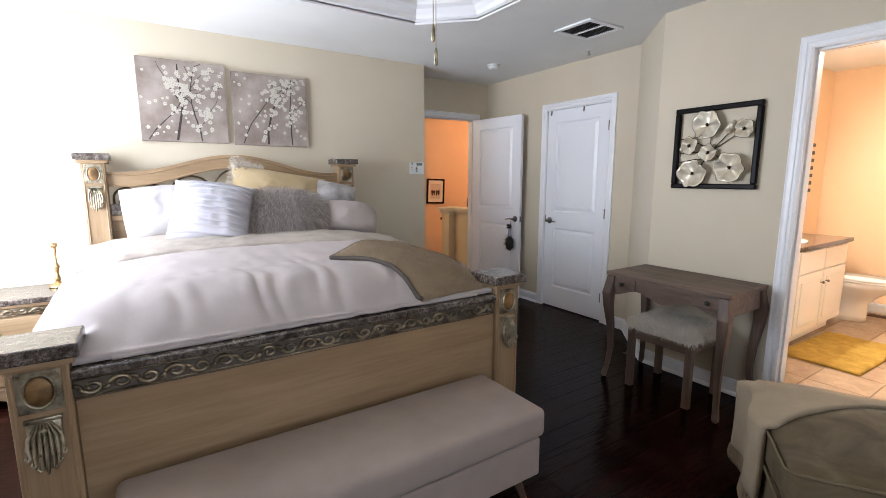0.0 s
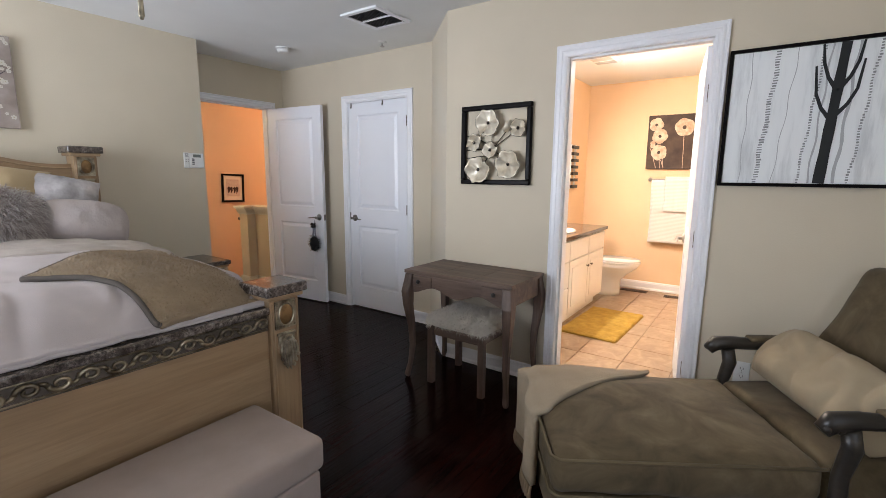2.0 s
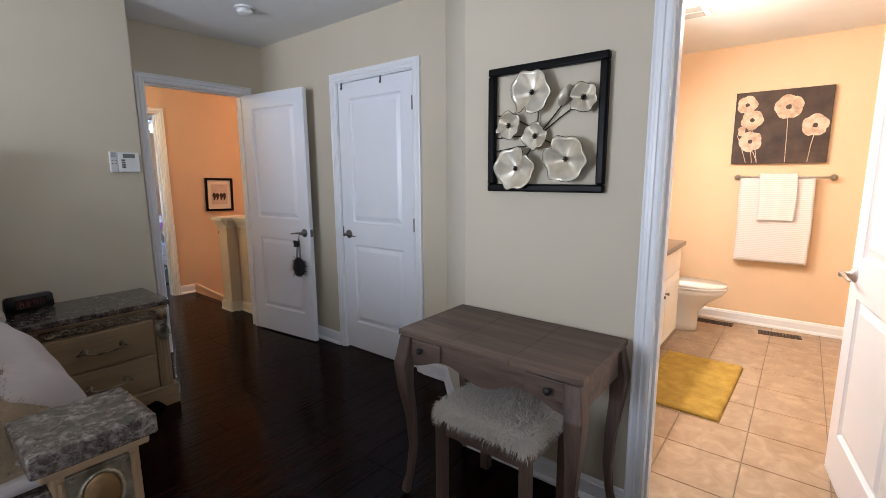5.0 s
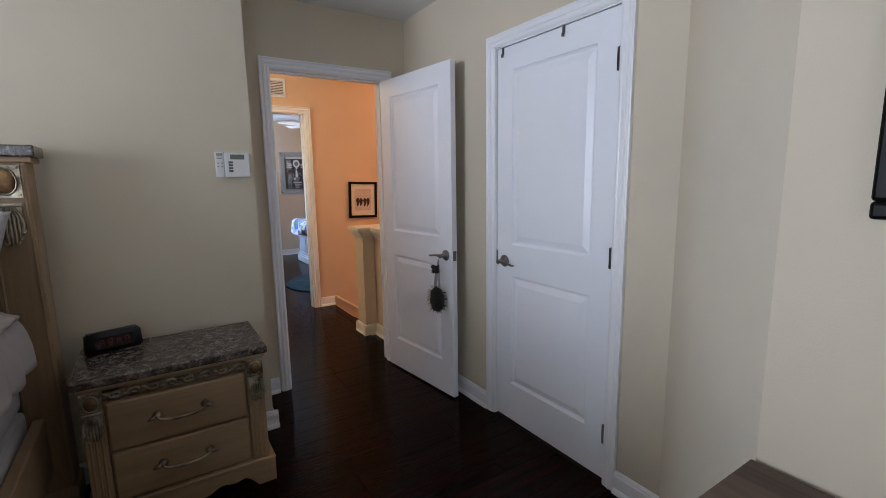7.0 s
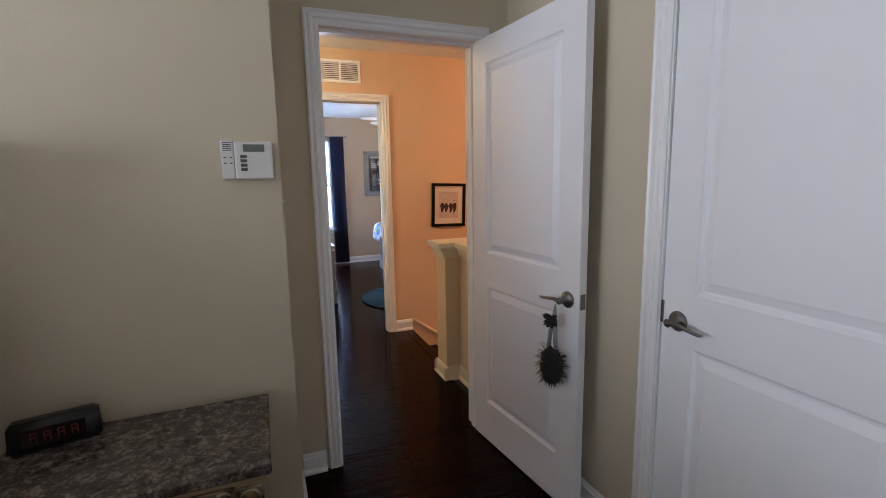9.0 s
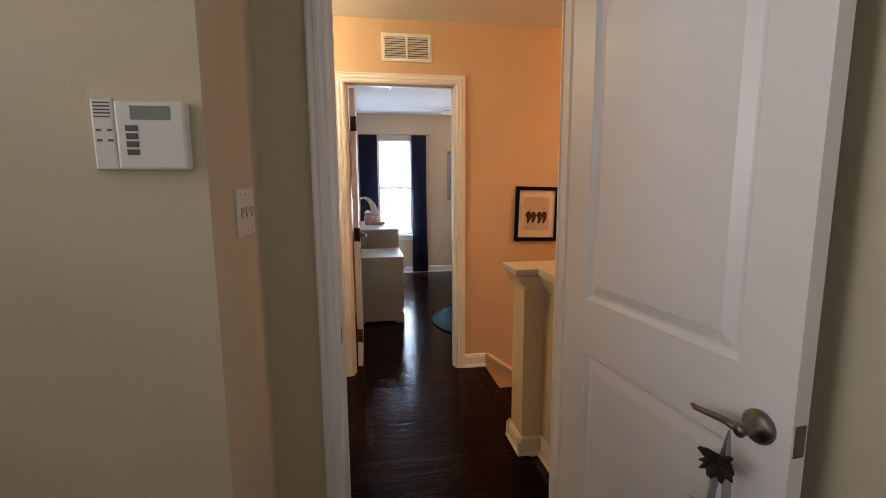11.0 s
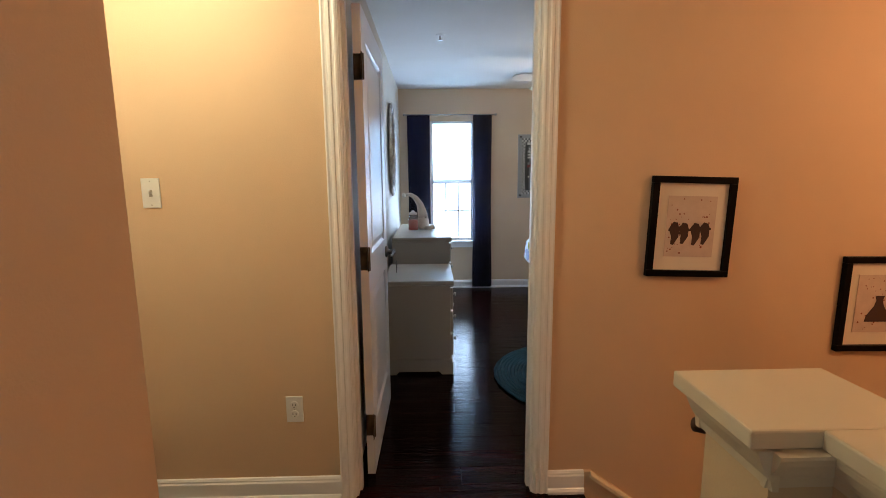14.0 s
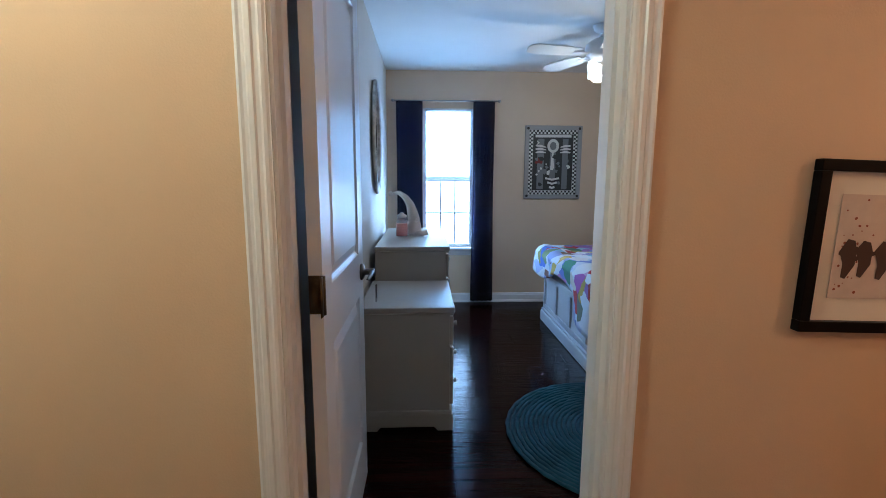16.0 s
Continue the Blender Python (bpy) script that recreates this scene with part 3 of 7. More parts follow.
def fur_bm(points, length, width, seed, droop=0.5):
    """Tufts of hair: thin bent blades at (place, normal) pairs."""
    rng = random.Random(seed)
    verts, faces = [], []
    for p, nrm in points:
        d = (Vector(nrm) + Vector((rng.uniform(-0.7, 0.7), rng.uniform(-0.7, 0.7), rng.uniform(-0.7, 0.4)))).normalized()
        s = d.cross(Vector((rng.uniform(-1, 1), rng.uniform(-1, 1), rng.uniform(-1, 1)))).normalized() * width * rng.uniform(0.6, 1.3)
        L = length * rng.uniform(0.6, 1.25)
        a = Vector(p) - d * 0.004
        b = a + d * L * 0.55
        c = b + (d + Vector((0, 0, -droop))).normalized() * L * 0.45
        k = len(verts)
        verts += [a - s, a + s, b + s * 0.7, b - s * 0.7, c]
        faces += [(k, k + 1, k + 2, k + 3), (k + 3, k + 2, k + 4)]
    me = bpy.data.meshes.new("fur")
    me.from_pydata([tuple(v) for v in verts], [], faces)
    return me


def part_mesh(name, me, material, parent, label=""):
    me.materials.append(material)
    ob = new(name, me)
    ob.parent = parent
    if label:
        ob["label"] = label
    return ob


def scroll_band(x0, x1, z0, z1, y, depth, step):
    """A carved running scroll between two beads, its face towards -y."""
    bm = bmesh.new()
    mid, amp = (z0 + z1) / 2, (z1 - z0) * 0.27
    tube(bm, [(x0, y, z1 - 0.004), (x1, y, z1 - 0.004)], 0.004, 6)
    tube(bm, [(x0, y, z0 + 0.004), (x1, y, z0 + 0.004)], 0.004, 6)
    n = max(1, int((x1 - x0) / step))
    s = (x1 - x0) / n
    for k in range(n):
        c, flip = x0 + (k + 0.5) * s, 1 if k % 2 else -1
        pts = []
        for i in range(17):
            a = i / 16
            ang = math.pi - a * 7.2
            r = amp * (1.25 - 0.85 * a)
            pts.append((c + s * 0.10 + r * 1.35 * math.cos(ang), y - 0.004, mid + flip * r * math.sin(ang)))
        tube(bm, [(c - s * 0.62, y - 0.002, mid - flip * amp * 0.75), (c - s * 0.40, y - 0.004, mid - flip * amp * 0.55), pts[0]], [0.0045, 0.0075, 0.0085], 6)
        tube(bm, pts, [0.0088 * (1 - 0.45 * i / 16) for i in range(17)], 6)
    return bm


def plume_bm(w, h, depth):
    """A carved acanthus drop: ribbed lobes that fan out and curl up at their tips, its face towards -y."""
    bm = bmesh.new()
    box(bm, -w * 0.5, -0.010, h * 0.92, w * 0.5, 0.006, h, bevel=0.003)
    box(bm, -w * 0.46, -0.004, h * 0.46, w * 0.46, 0.006, h * 0.92, bevel=0.004)
    for k in range(-3, 4):
        a = k / 3
        end = h * (0.02 + 0.30 * abs(a) ** 1.5)
        out = 1 if k > 0 else -1 if k < 0 else 0
        pts = [(a * w * 0.16, -0.006, h * 0.93), (a * w * 0.42, -0.013, h * 0.68), (a * w * 0.46, -0.018, end + h * 0.20), (a * w * 0.40, -0.022, end + h * 0.03),
               (a * w * 0.40 + out * w * 0.07, -0.026, end), (a * w * 0.40 + out * w * 0.13, -0.025, end + h * 0.05), (a * w * 0.40 + out * w * 0.09, -0.023, end + h * 0.09)]
        tube(bm, pts, [w * q for q in (0.045, 0.085, 0.095, 0.075, 0.06, 0.045, 0.02)], 7, True, 0.7)
        tube(bm, [(p[0], p[1] - w * 0.07, p[2]) for p in pts[:4]], [w * 0.012, w * 0.022, w * 0.022, w * 0.012], 5)
    lathe(bm, [(w * 0.11, 0), (w * 0.09, 0.008), (w * 0.03, 0.013)], 10, Matrix.Translation((0, -0.018, h * 0.80)) @ Matrix.Rotation(radians(90), 4, "X"))
    return bm


def medallion(parent, x, y, z, w, h):
    bm = bmesh.new()
    box(bm, x - w / 2, y - 0.006, z - h / 2, x + w / 2, y + 0.004, z + h / 2, bevel=0.002)
    ring = [(x + w * 0.36 * math.cos(a), y - 0.008, z + h * 0.40 * math.sin(a)) for a in (2 * math.pi * i / 20 for i in range(21))]
    tube(bm, ring, 0.004, 6)
    for sx in (-1, 1):
        for sz in (-1, 1):
            lathe(bm, [(0.006, 0), (0.004, 0.006)], 8, Matrix.Translation((x + sx * w * 0.40, y - 0.005, z + sz * h * 0.42)) @ Matrix.Rotation(radians(90), 4, "X"))
    m = part("medallion", bm, PEWTER, parent, "antique pewter carved medallion frame")
    bm = bmesh.new()
    bmesh.ops.create_uvsphere(bm, u_segments=14, v_segments=8, radius=1, matrix=Matrix.Translation((x, y - 0.005, z)) @ Matrix.Diagonal((w * 0.33, 0.007, h * 0.37, 1)))
    part("stone", bm, AMBER, m, "amber oval stone", True)
    return m


def bed_post(parent, x, y, top, w, cap, back=0):
    """A square post with fluted corner, medallion, leaf drop and granite cap."""
    bm = bmesh.new()
    box(bm, x - w / 2, y - w / 2, 0.0, x + w / 2, y + w / 2, top - 0.062, bevel=0.006)
    box(bm, x - w / 2 - 0.012, y - w / 2 - 0.012, 0.0, x + w / 2 + 0.012, y + w / 2 + 0.012, 0.11, bevel=0.006)
    for s in (-1, 1):
        tube(bm, [(x + s * (w / 2 - 0.014), y - w / 2 - 0.001, 0.12), (x + s * (w / 2 - 0.014), y - w / 2 - 0.001, top - 0.08)], 0.005, 6)
    p = part("post", bm, OAK_UP, parent, "bleached oak bed post")
    bm = bmesh.new()
    box(bm, x - cap / 2 + 0.014, y - cap / 2 + 0.014, top - 0.064, x + cap / 2 - 0.014, y + cap / 2 - 0.014, top - 0.044, bevel=0.005)
    part("cap_moulding", bm, OAK, p)
    bm = bmesh.new()
    box(bm, x - cap / 2, y - cap / 2, top - 0.044, x + cap / 2, y + cap / 2, top, bevel=0.007, seg=3)
    part("cap", bm, GRANITE, p, "brown-grey granite post cap")
    medallion(p, x, y - w / 2 - 0.002, top - 0.135, w * 0.72, 0.125)
    bm = rel(Matrix.Translation((x, y - w / 2 - 0.003, top - 0.385)), plume_bm(w * 0.62, 0.17, 0.02))
    part("leaf_drop", bm, PEWTER, p, "antique pewter carved leaf drop", True)
    return p


# ---- the bed ----
bed = thing("bed", "large bleached oak panel bed with granite caps, made up in mauve", "bed", pose(1.19, 3.05, 0))
BX, BY = -1.19, -3.05
FL, FR, FY = 0.292, 2.09, 1.985


def bb(*r, **k):
    bm = bmesh.new()
    for q in r:
        box(bm, q[0] + BX, q[1] + BY, q[2], q[3] + BX, q[4] + BY, q[5], **k)
    return bm


for x in (FL, FR):
    bed_post(bed, x + BX, FY + BY, 0.885, 0.145, 0.205)
for x in (0.325, 2.09):
    bed_post(bed, x + BX, 4.12 + BY, 1.525, 0.135, 0.20)
part("footboard_panel", bb((0.365, 1.935, 0.10, 2.018, 1.985, 0.70), bevel=0.004), OAK, bed, "bleached oak footboard panel")
part("footboard_base", bb((0.365, 1.922, 0.06, 2.018, 1.995, 0.18), bevel=0.006), OAK, bed)
part("footboard_scroll", rel(Matrix.Translation((BX, BY, 0)), scroll_band(0.366, 2.016, 0.694, 0.760, 1.930, 0.01, 0.072)), SCROLL_METAL, bed, "antique pewter running scroll trim", True)
# plain dark strip that sets off the paler scroll
part("scroll_backing", bb((0.366, 1.931, 0.690, 2.016, 1.937, 0.7605)), mat("dark_scroll_backing", (0.085, 0.066, 0.048), 0.5), bed, "dark band behind the scroll")
part("footboard_rail", bb((0.362, 1.915, 0.761, 2.021, 2.065, 0.792), bevel=0.007), GRANITE, bed, "brown-grey granite footboard rail")
for x0, x1 in ((0.285, 0.325), (2.055, 2.095)):
    part("side_rail", bb((x0, 2.06, 0.20, x1, 4.05, 0.44), bevel=0.006), OAK, bed)
part("box_spring", bb((0.335, 2.075, 0.22, 2.045, 4.03, 0.50), bevel=0.02), WHITE_LINEN, bed)
part("mattress", bb((0.335, 2.085, 0.50, 2.045, 4.03, 0.84), bevel=0.05, seg=4), WHITE_LINEN, bed)


def arch(x):
    u = (x - 1.2075) / 0.815
    return 1.405 + 0.135 * (0.5 + 0.5 * math.cos(math.pi * min(1.0, abs(u) * 1.12)))


# arched top rail of the headboard
bm = bmesh.new()
xs = [0.393 + i * (2.022 - 0.393) / 40 for i in range(41)]
prism(bm, [(x + BX, arch(x)) for x in xs] + [(x + BX, arch(x) - 0.105) for x in reversed(xs)], 0.05, Matrix.Translation((0, 4.10 + BY, 0)))
bmesh.ops.recalc_face_normals(bm, faces=bm.faces[:])
part("headboard_rail", bm, OAK, bed, "arched bleached oak top rail")
bm = bmesh.new()
tube(bm, [(x + BX, 4.10 + BY, arch(x) - 0.024) for x in xs], 0.006, 6)
tube(bm, [(x + BX, 4.10 + BY, arch(x) - 0.098) for x in xs], 0.008, 6)
part("headboard_bead", bm, OAK_UP, bed, "", True)
part("headboard_panel", bb((0.393, 4.11, 0.30, 2.022, 4.14, 1.07), bevel=0.003), OAK, bed)
part("headboard_ledge", bb((0.393, 4.085, 1.07, 2.022, 4.15, 1.105), bevel=0.006), OAK, bed)
for x in (0.49, 1.925):
    part("headboard_block", bb((x - 0.095, 4.095, 1.107, x + 0.095, 4.14, 1.185), bevel=0.006), GRANITE, bed, "granite corner block")
# iron scrolls under the arch
for k, (c, r) in enumerate(((0.49, 0.072), (0.66, 0.10), (0.90, 0.145), (1.2075, 0.16), (1.515, 0.145), (1.755, 0.10), (1.925, 0.072))):
    bm = bmesh.new()
    top = arch(c) - 0.112
    turn = 1 if c <= 1.21 else -1
    pts = [(c + BX + turn * r * math.cos(a), 4.125 + BY, top - r + r * math.sin(a)) for a in (math.pi * (1.05 - 1.75 * i / 22) for i in range(23))]
    pts += [(c + BX + turn * r * 0.55 * math.cos(a), 4.125 + BY, top - 1.35 * r + r * 0.5 * math.sin(a)) for a in (-math.pi * (0.7 + 0.8 * i / 8) for i in range(9))]
    tube(bm, pts, 0.0085, 6)
    tube(bm, [(c + BX - turn * r, 4.125 + BY, top - r), (c + BX - turn * r * 1.02, 4.125 + BY, 1.106)], 0.0085, 6)
    part("iron_scroll", bm, IRON, bed, "bronzed iron scroll", True)

# ---- bedding ----
def comforter_z(x, y):
    """Height of the bedding's top at a place on the bed."""
    u = (x - 1.19) / 0.99
    foot = max(0.0, min(1.0, (y - 1.965) / 0.34))
    z = 0.800 + 0.135 * math.sin(foot * math.pi / 2) ** 0.8
    z += 0.035 * max(0.0, min(1.0, (y - 2.4) / 0.9))
    return z - 0.10 * abs(u) ** 3.5


def comforter_point(u, v):
    y = 1.945 + v * 1.97
    s = 2 * u - 1
    half = 0.80 if y < 2.12 else 0.80 + 0.17 * min(1.0, (y - 2.12) / 0.22)
    if s > 0:
        half -= 0.085 * max(0.0, min(1.0, (y - 2.75) / 0.45))
    a = abs(s)
    if a < 0.74:
        x = 1.19 + math.copysign(half * a / 0.74 * 0.93, s)
        z = comforter_z(x, y)
    else:
        k = (a - 0.74) / 0.26
        x = 1.19 + math.copysign(half * (0.93 + 0.09 * math.sin(k * math.pi / 2)), s)
        z0 = comforter_z(1.19 + half * 0.93, y)
        drop = 0.40 - (0.20 * max(0.0, min(1.0, (y - 2.7) / 0.5)) if s > 0 else 0.0) if y > 2.2 else max(0.0, (y - 2.02) / 0.18) * 0.40
        z = z0 - drop * (k ** 1.5) * (0.35 + 0.65 * k)
        x += math.copysign(0.018 * math.sin(y * 17 + 2 * s) * k, s)
    w = noise.noise(Vector((x * 3.1, y * 2.6, 1.7))) * 0.005 + noise.noise(Vector((x * 8.5, y * 4.0, 5.1))) * 0.0045 + noise.noise(Vector((x * 17, y * 9.0, 2.4))) * 0.003
    w += 0.011 * math.sin(x * 47 + 9 * noise.noise(Vector((x * 5, y * 3, 7))) + 3.2 * noise.noise(Vector((x * 2, y * 2, 0)))) * max(0.0, 1 - abs(y - 2.14) / 0.26) * (0.6 + 0.6 * noise.noise(Vector((x * 2.3, 1.0, 4.0))))
    # stitched seam across the bed with small puckers either side
    seam = y - 2.46 - 0.012 * math.sin(x * 5)
    w -= 0.005 * math.exp(-(seam / 0.018) ** 2)
    w += 0.0025 * math.sin(x * 63 + 5 * noise.noise(Vector((x * 4, 0.0, 3.0)))) * math.exp(-(seam / 0.07) ** 2)
    return (x, y, max(z + w, 0.797 if y < 2.08 else 0.0))


bm = grid_sheet(150, 130, comforter_point, -0.02)
comforter = thing("comforter", "pale mauve quilted comforter spread over the bed, softly wrinkled", "comforter", pose(1.19, 2.9, 0.9))
off = Matrix.Translation((-1.19, -2.9, -0.9))
part("cover", rel(off, bm), COMFORTER, comforter, "", True)
bm = bmesh.new()
tube(bm, [Vector(comforter_point(0.14 + 0.72 * i / 70, 0.0)) + Vector((0, 0.002, 0.004)) for i in range(71)], 0.008, 7)
part("piped_edge", rel(off, bm), COMFORTER, comforter, "", True)


def coverlet_point(u, v):
    y = 2.98 + v * 0.88 + 0.03 * math.sin(u * 5)
    x = 0.27 + u * 1.84
    z = comforter_z(x, y) + 0.018 + 0.012 * noise.noise(Vector((x * 6, y * 9, 3))) + 0.008 * noise.noise(Vector((x * 22, y * 26, 8)))
    if v < 0.10:
        z += 0.012 * math.sin(v / 0.10 * math.pi / 2) - 0.012
    return (x, y, z + 0.006)


coverlet = thing("coverlet", "cream textured coverlet folded at the head of the bed", "coverlet", pose(1.19, 3.4, 0.95))
off = Matrix.Translation((-1.19, -3.4, -0.95))
part("cover", rel(off, grid_sheet(90, 44, coverlet_point, -0.012)), LACE, coverlet, "", True)
bm = bmesh.new()
tube(bm, [Vector(coverlet_point(i / 60, 0.0)) + Vector((0, -0.002, 0.002)) for i in range(61)], 0.009, 7)
part("hem", rel(off, bm), LACE, coverlet, "rolled cream hem", True)


def throw_point(u, v):
    # a thick blanket laid over the bed's foot corner, its far side falling over the bed's edge
    a, b = Vector((1.36, 2.43)), Vector((2.03, 2.92))
    c, d = Vector((1.60, 1.930)), Vector((2.09, 1.985))
    p = (a.lerp(b, u)).lerp(c.lerp(d, u), v)
    p += Vector((0.07, 0.05)) * math.sin(v * math.pi) * (1 - u)
    p.x += 0.05 * math.sin(v * math.pi) * u
    z = comforter_z(min(p.x, 2.16), max(p.y, 1.965)) + 0.040 + 0.030 * math.sin(min(1.0, u * 1.3) * math.pi) * (1 - 0.5 * v)
    z -= 0.16 * max(0.0, (p.x - 1.96) / 0.20) ** 1.8
    z += 0.010 * noise.noise(Vector((p.x * 6, p.y * 6, 2))) + 0.004 * noise.noise(Vector((p.x * 16, p.y * 16, 5)))
    if p.y < 2.09:
        z = max(z, 0.822)
    return (p.x, p.y, z)


throw = thing("throw_blanket", "tan fleece throw with grey edge folded across the bed", "blanket", pose(1.8, 2.5, 0.9))
off = Matrix.Translation((-1.8, -2.5, -0.9))
part("fleece", rel(off, grid_sheet(40, 50, throw_point, -0.026)), FLEECE, throw, "", True)
rng = random.Random(31)
spots = []
for _ in range(9000):
    u, v = rng.random(), rng.random()
    spots.append((Vector(throw_point(u, v)) + Vector((-1.8, -2.5, -0.9)), (0, 0, 1)))
part_mesh("nap", fur_bm(spots, 0.016, 0.0011, 8, 0.3), FLEECE, throw, "tan fuzzy nap")
rim = [Vector(throw_point(0, i / 30)) for i in range(31)]
bm = bmesh.new()
tube(bm, [p + Vector((-0.004, 0, -0.008)) for p in rim], 0.011, 7)
tube(bm, [Vector(throw_point(i / 20, 0)) + Vector((0, 0.004, -0.008)) for i in range(21)], 0.010, 7)
part("edge_roll", rel(off, bm), FLEECE_EDGE, throw, "grey rolled blanket edge", True)


def pillow(label, w, h, t, m, material, seed, folds=0, puff=0.72, corner=0.12):
    ob = link_mesh("pillow", pillow_bm(w, h, t, seed, folds, puff, 72 if folds else 44, corner, 0.0 if folds else 0.004), material, None, not folds)
    ob.matrix_world = m
    return tagged(ob, label, "pillow", group="pillows on the bed")


pillow("white patterned square pillow leaning on the headboard", 0.52, 0.42, 0.19, pose(0.72, 3.78, 0.94, -24, -4, 4), WHITE_LINEN, 1)
pillow("white sham pillow behind the others", 0.58, 0.37, 0.17, pose(1.02, 3.92, 0.94, -16, 0, 0), WHITE_LINEN, 8)
pillow("golden velvet square pillow with a pale furry edge", 0.74, 0.46, 0.22, pose(1.43, 3.87, 0.985, -16, 10, -6), GOLD_CLOTH, 2, 0, 0.6, 0.03)
pillow("silver damask square pillow leaning on the headboard", 0.44, 0.42, 0.18, pose(1.82, 3.82, 0.95, -20, 12, -8), GREY_PATTERN, 3, 0, 0.55, 0.06)
pillow("lavender and white pleated square pillow", 0.50, 0.44, 0.24, pose(0.90, 3.39, 0.945, -28, 7, -16), STRIPED, 4, 11, 0.6, 0.05)
pillow("ivory pintucked lumbar pillow", 0.46, 0.29, 0.20, pose(1.86, 3.42, 0.925, -28, 10, -2), ROUND_CLOTH, 5, 0, 0.5, 0.15)
fp = thing("pillow", "taupe long-haired faux fur lumbar pillow", "pillow", pose(1.385, 3.49, 0.925, -24, 4, -8), "pillows on the bed")
bm = pillow_bm(0.60, 0.34, 0.22, 6, 0, 0.55, 26, 0.2)
bm.normal_update()
rng = random.Random(4)
spots = []
for v in bm.verts:
    for _ in range(13):
        spots.append((v.co + Vector((rng.uniform(-0.012, 0.012), 0, rng.uniform(-0.008, 0.008))), v.normal))
part("cover", bm, FUR_GREY, fp, "", True)
part_mesh("fur", fur_bm(spots, 0.105, 0.0024, 9, 1.0), FUR_GREY, fp, "shaggy taupe faux fur")
# pale fur along the golden pillow's edge
fe = thing("pillow_trim", "pale faux fur trim on the golden pillow", "trim", pose(1.43, 3.87, 0.985, -16, 10, -6))
spots = []
for i in range(2600):
    side = rng.random()
    if side < 0.5:
        spots.append(((-0.35 + rng.uniform(-0.02, 0.13), rng.uniform(-0.075, 0.02), rng.uniform(0.05, 0.49)), (-0.8, -0.8, 0.1)))
    else:
        spots.append(((rng.uniform(-0.35, -0.14), rng.uniform(-0.04, 0.02), 0.43 + rng.uniform(-0.03, 0.02)), (0, -0.5, 1)))
part_mesh("fur", fur_bm(spots, 0.040, 0.0022, 12, 0.3), FUR_WHITE, fe)

# ---- bench at the foot ----
bench = thing("bench", "blush velvet storage bench with tapered wood legs at the bed's foot", "bench", pose(1.175, 1.66, 0))
part("lid", boxes((-0.73, -0.215, 0.305, 0.73, 0.215, 0.43), bevel=0.028, seg=4), BENCH_VELVET, bench, "padded velvet lid", True)
part("box", boxes((-0.715, -0.20, 0.13, 0.715, 0.20, 0.298), bevel=0.012, seg=3), BENCH_VELVET, bench)
LEG_WOOD = wood("walnut_leg", (0.06, 0.035, 0.02), (0.14, 0.085, 0.05), 2, 12, 0.45)
for sx in (-1, 1):
    for sy in (-1, 1):
        part("leg", tube(bmesh.new(), [(sx * 0.62, sy * 0.15, 0.135), (sx * 0.66, sy * 0.18, 0.0)], [0.022, 0.012], 10), LEG_WOOD, bench)

# ---- nightstands ----
def drawer_pull(parent, x, y, z, w=0.17):
    bm = bmesh.new()
    for s in (-1, 1):
        lathe(bm, [(0.016, 0), (0.018, 0.004), (0.011, 0.012), (0.009, 0.022)], 10, Matrix.Translation((x + s * w / 2, y, z + 0.01)) @ Matrix.Rotation(radians(90), 4, "X"))
        tube(bm, [(x + s * w / 2, y - 0.012, z + 0.01), (x + s * (w / 2 + 0.02), y - 0.014, z + 0.002), (x + s * (w / 2 + 0.035), y - 0.010, z - 0.004)], [0.011, 0.008, 0.003], 7)
    pts = [(x + w / 2 * math.cos(a), y - 0.024, z - 0.022 * math.sin(a) + 0.008) for a in (math.pi * i / 12 for i in range(13))]
    tube(bm, pts, [0.004 + 0.002 * math.sin(math.pi * i / 12) for i in range(13)], 7)
    return part("handle", bm, SCROLL_METAL, parent, "antique brass bail pull", True)


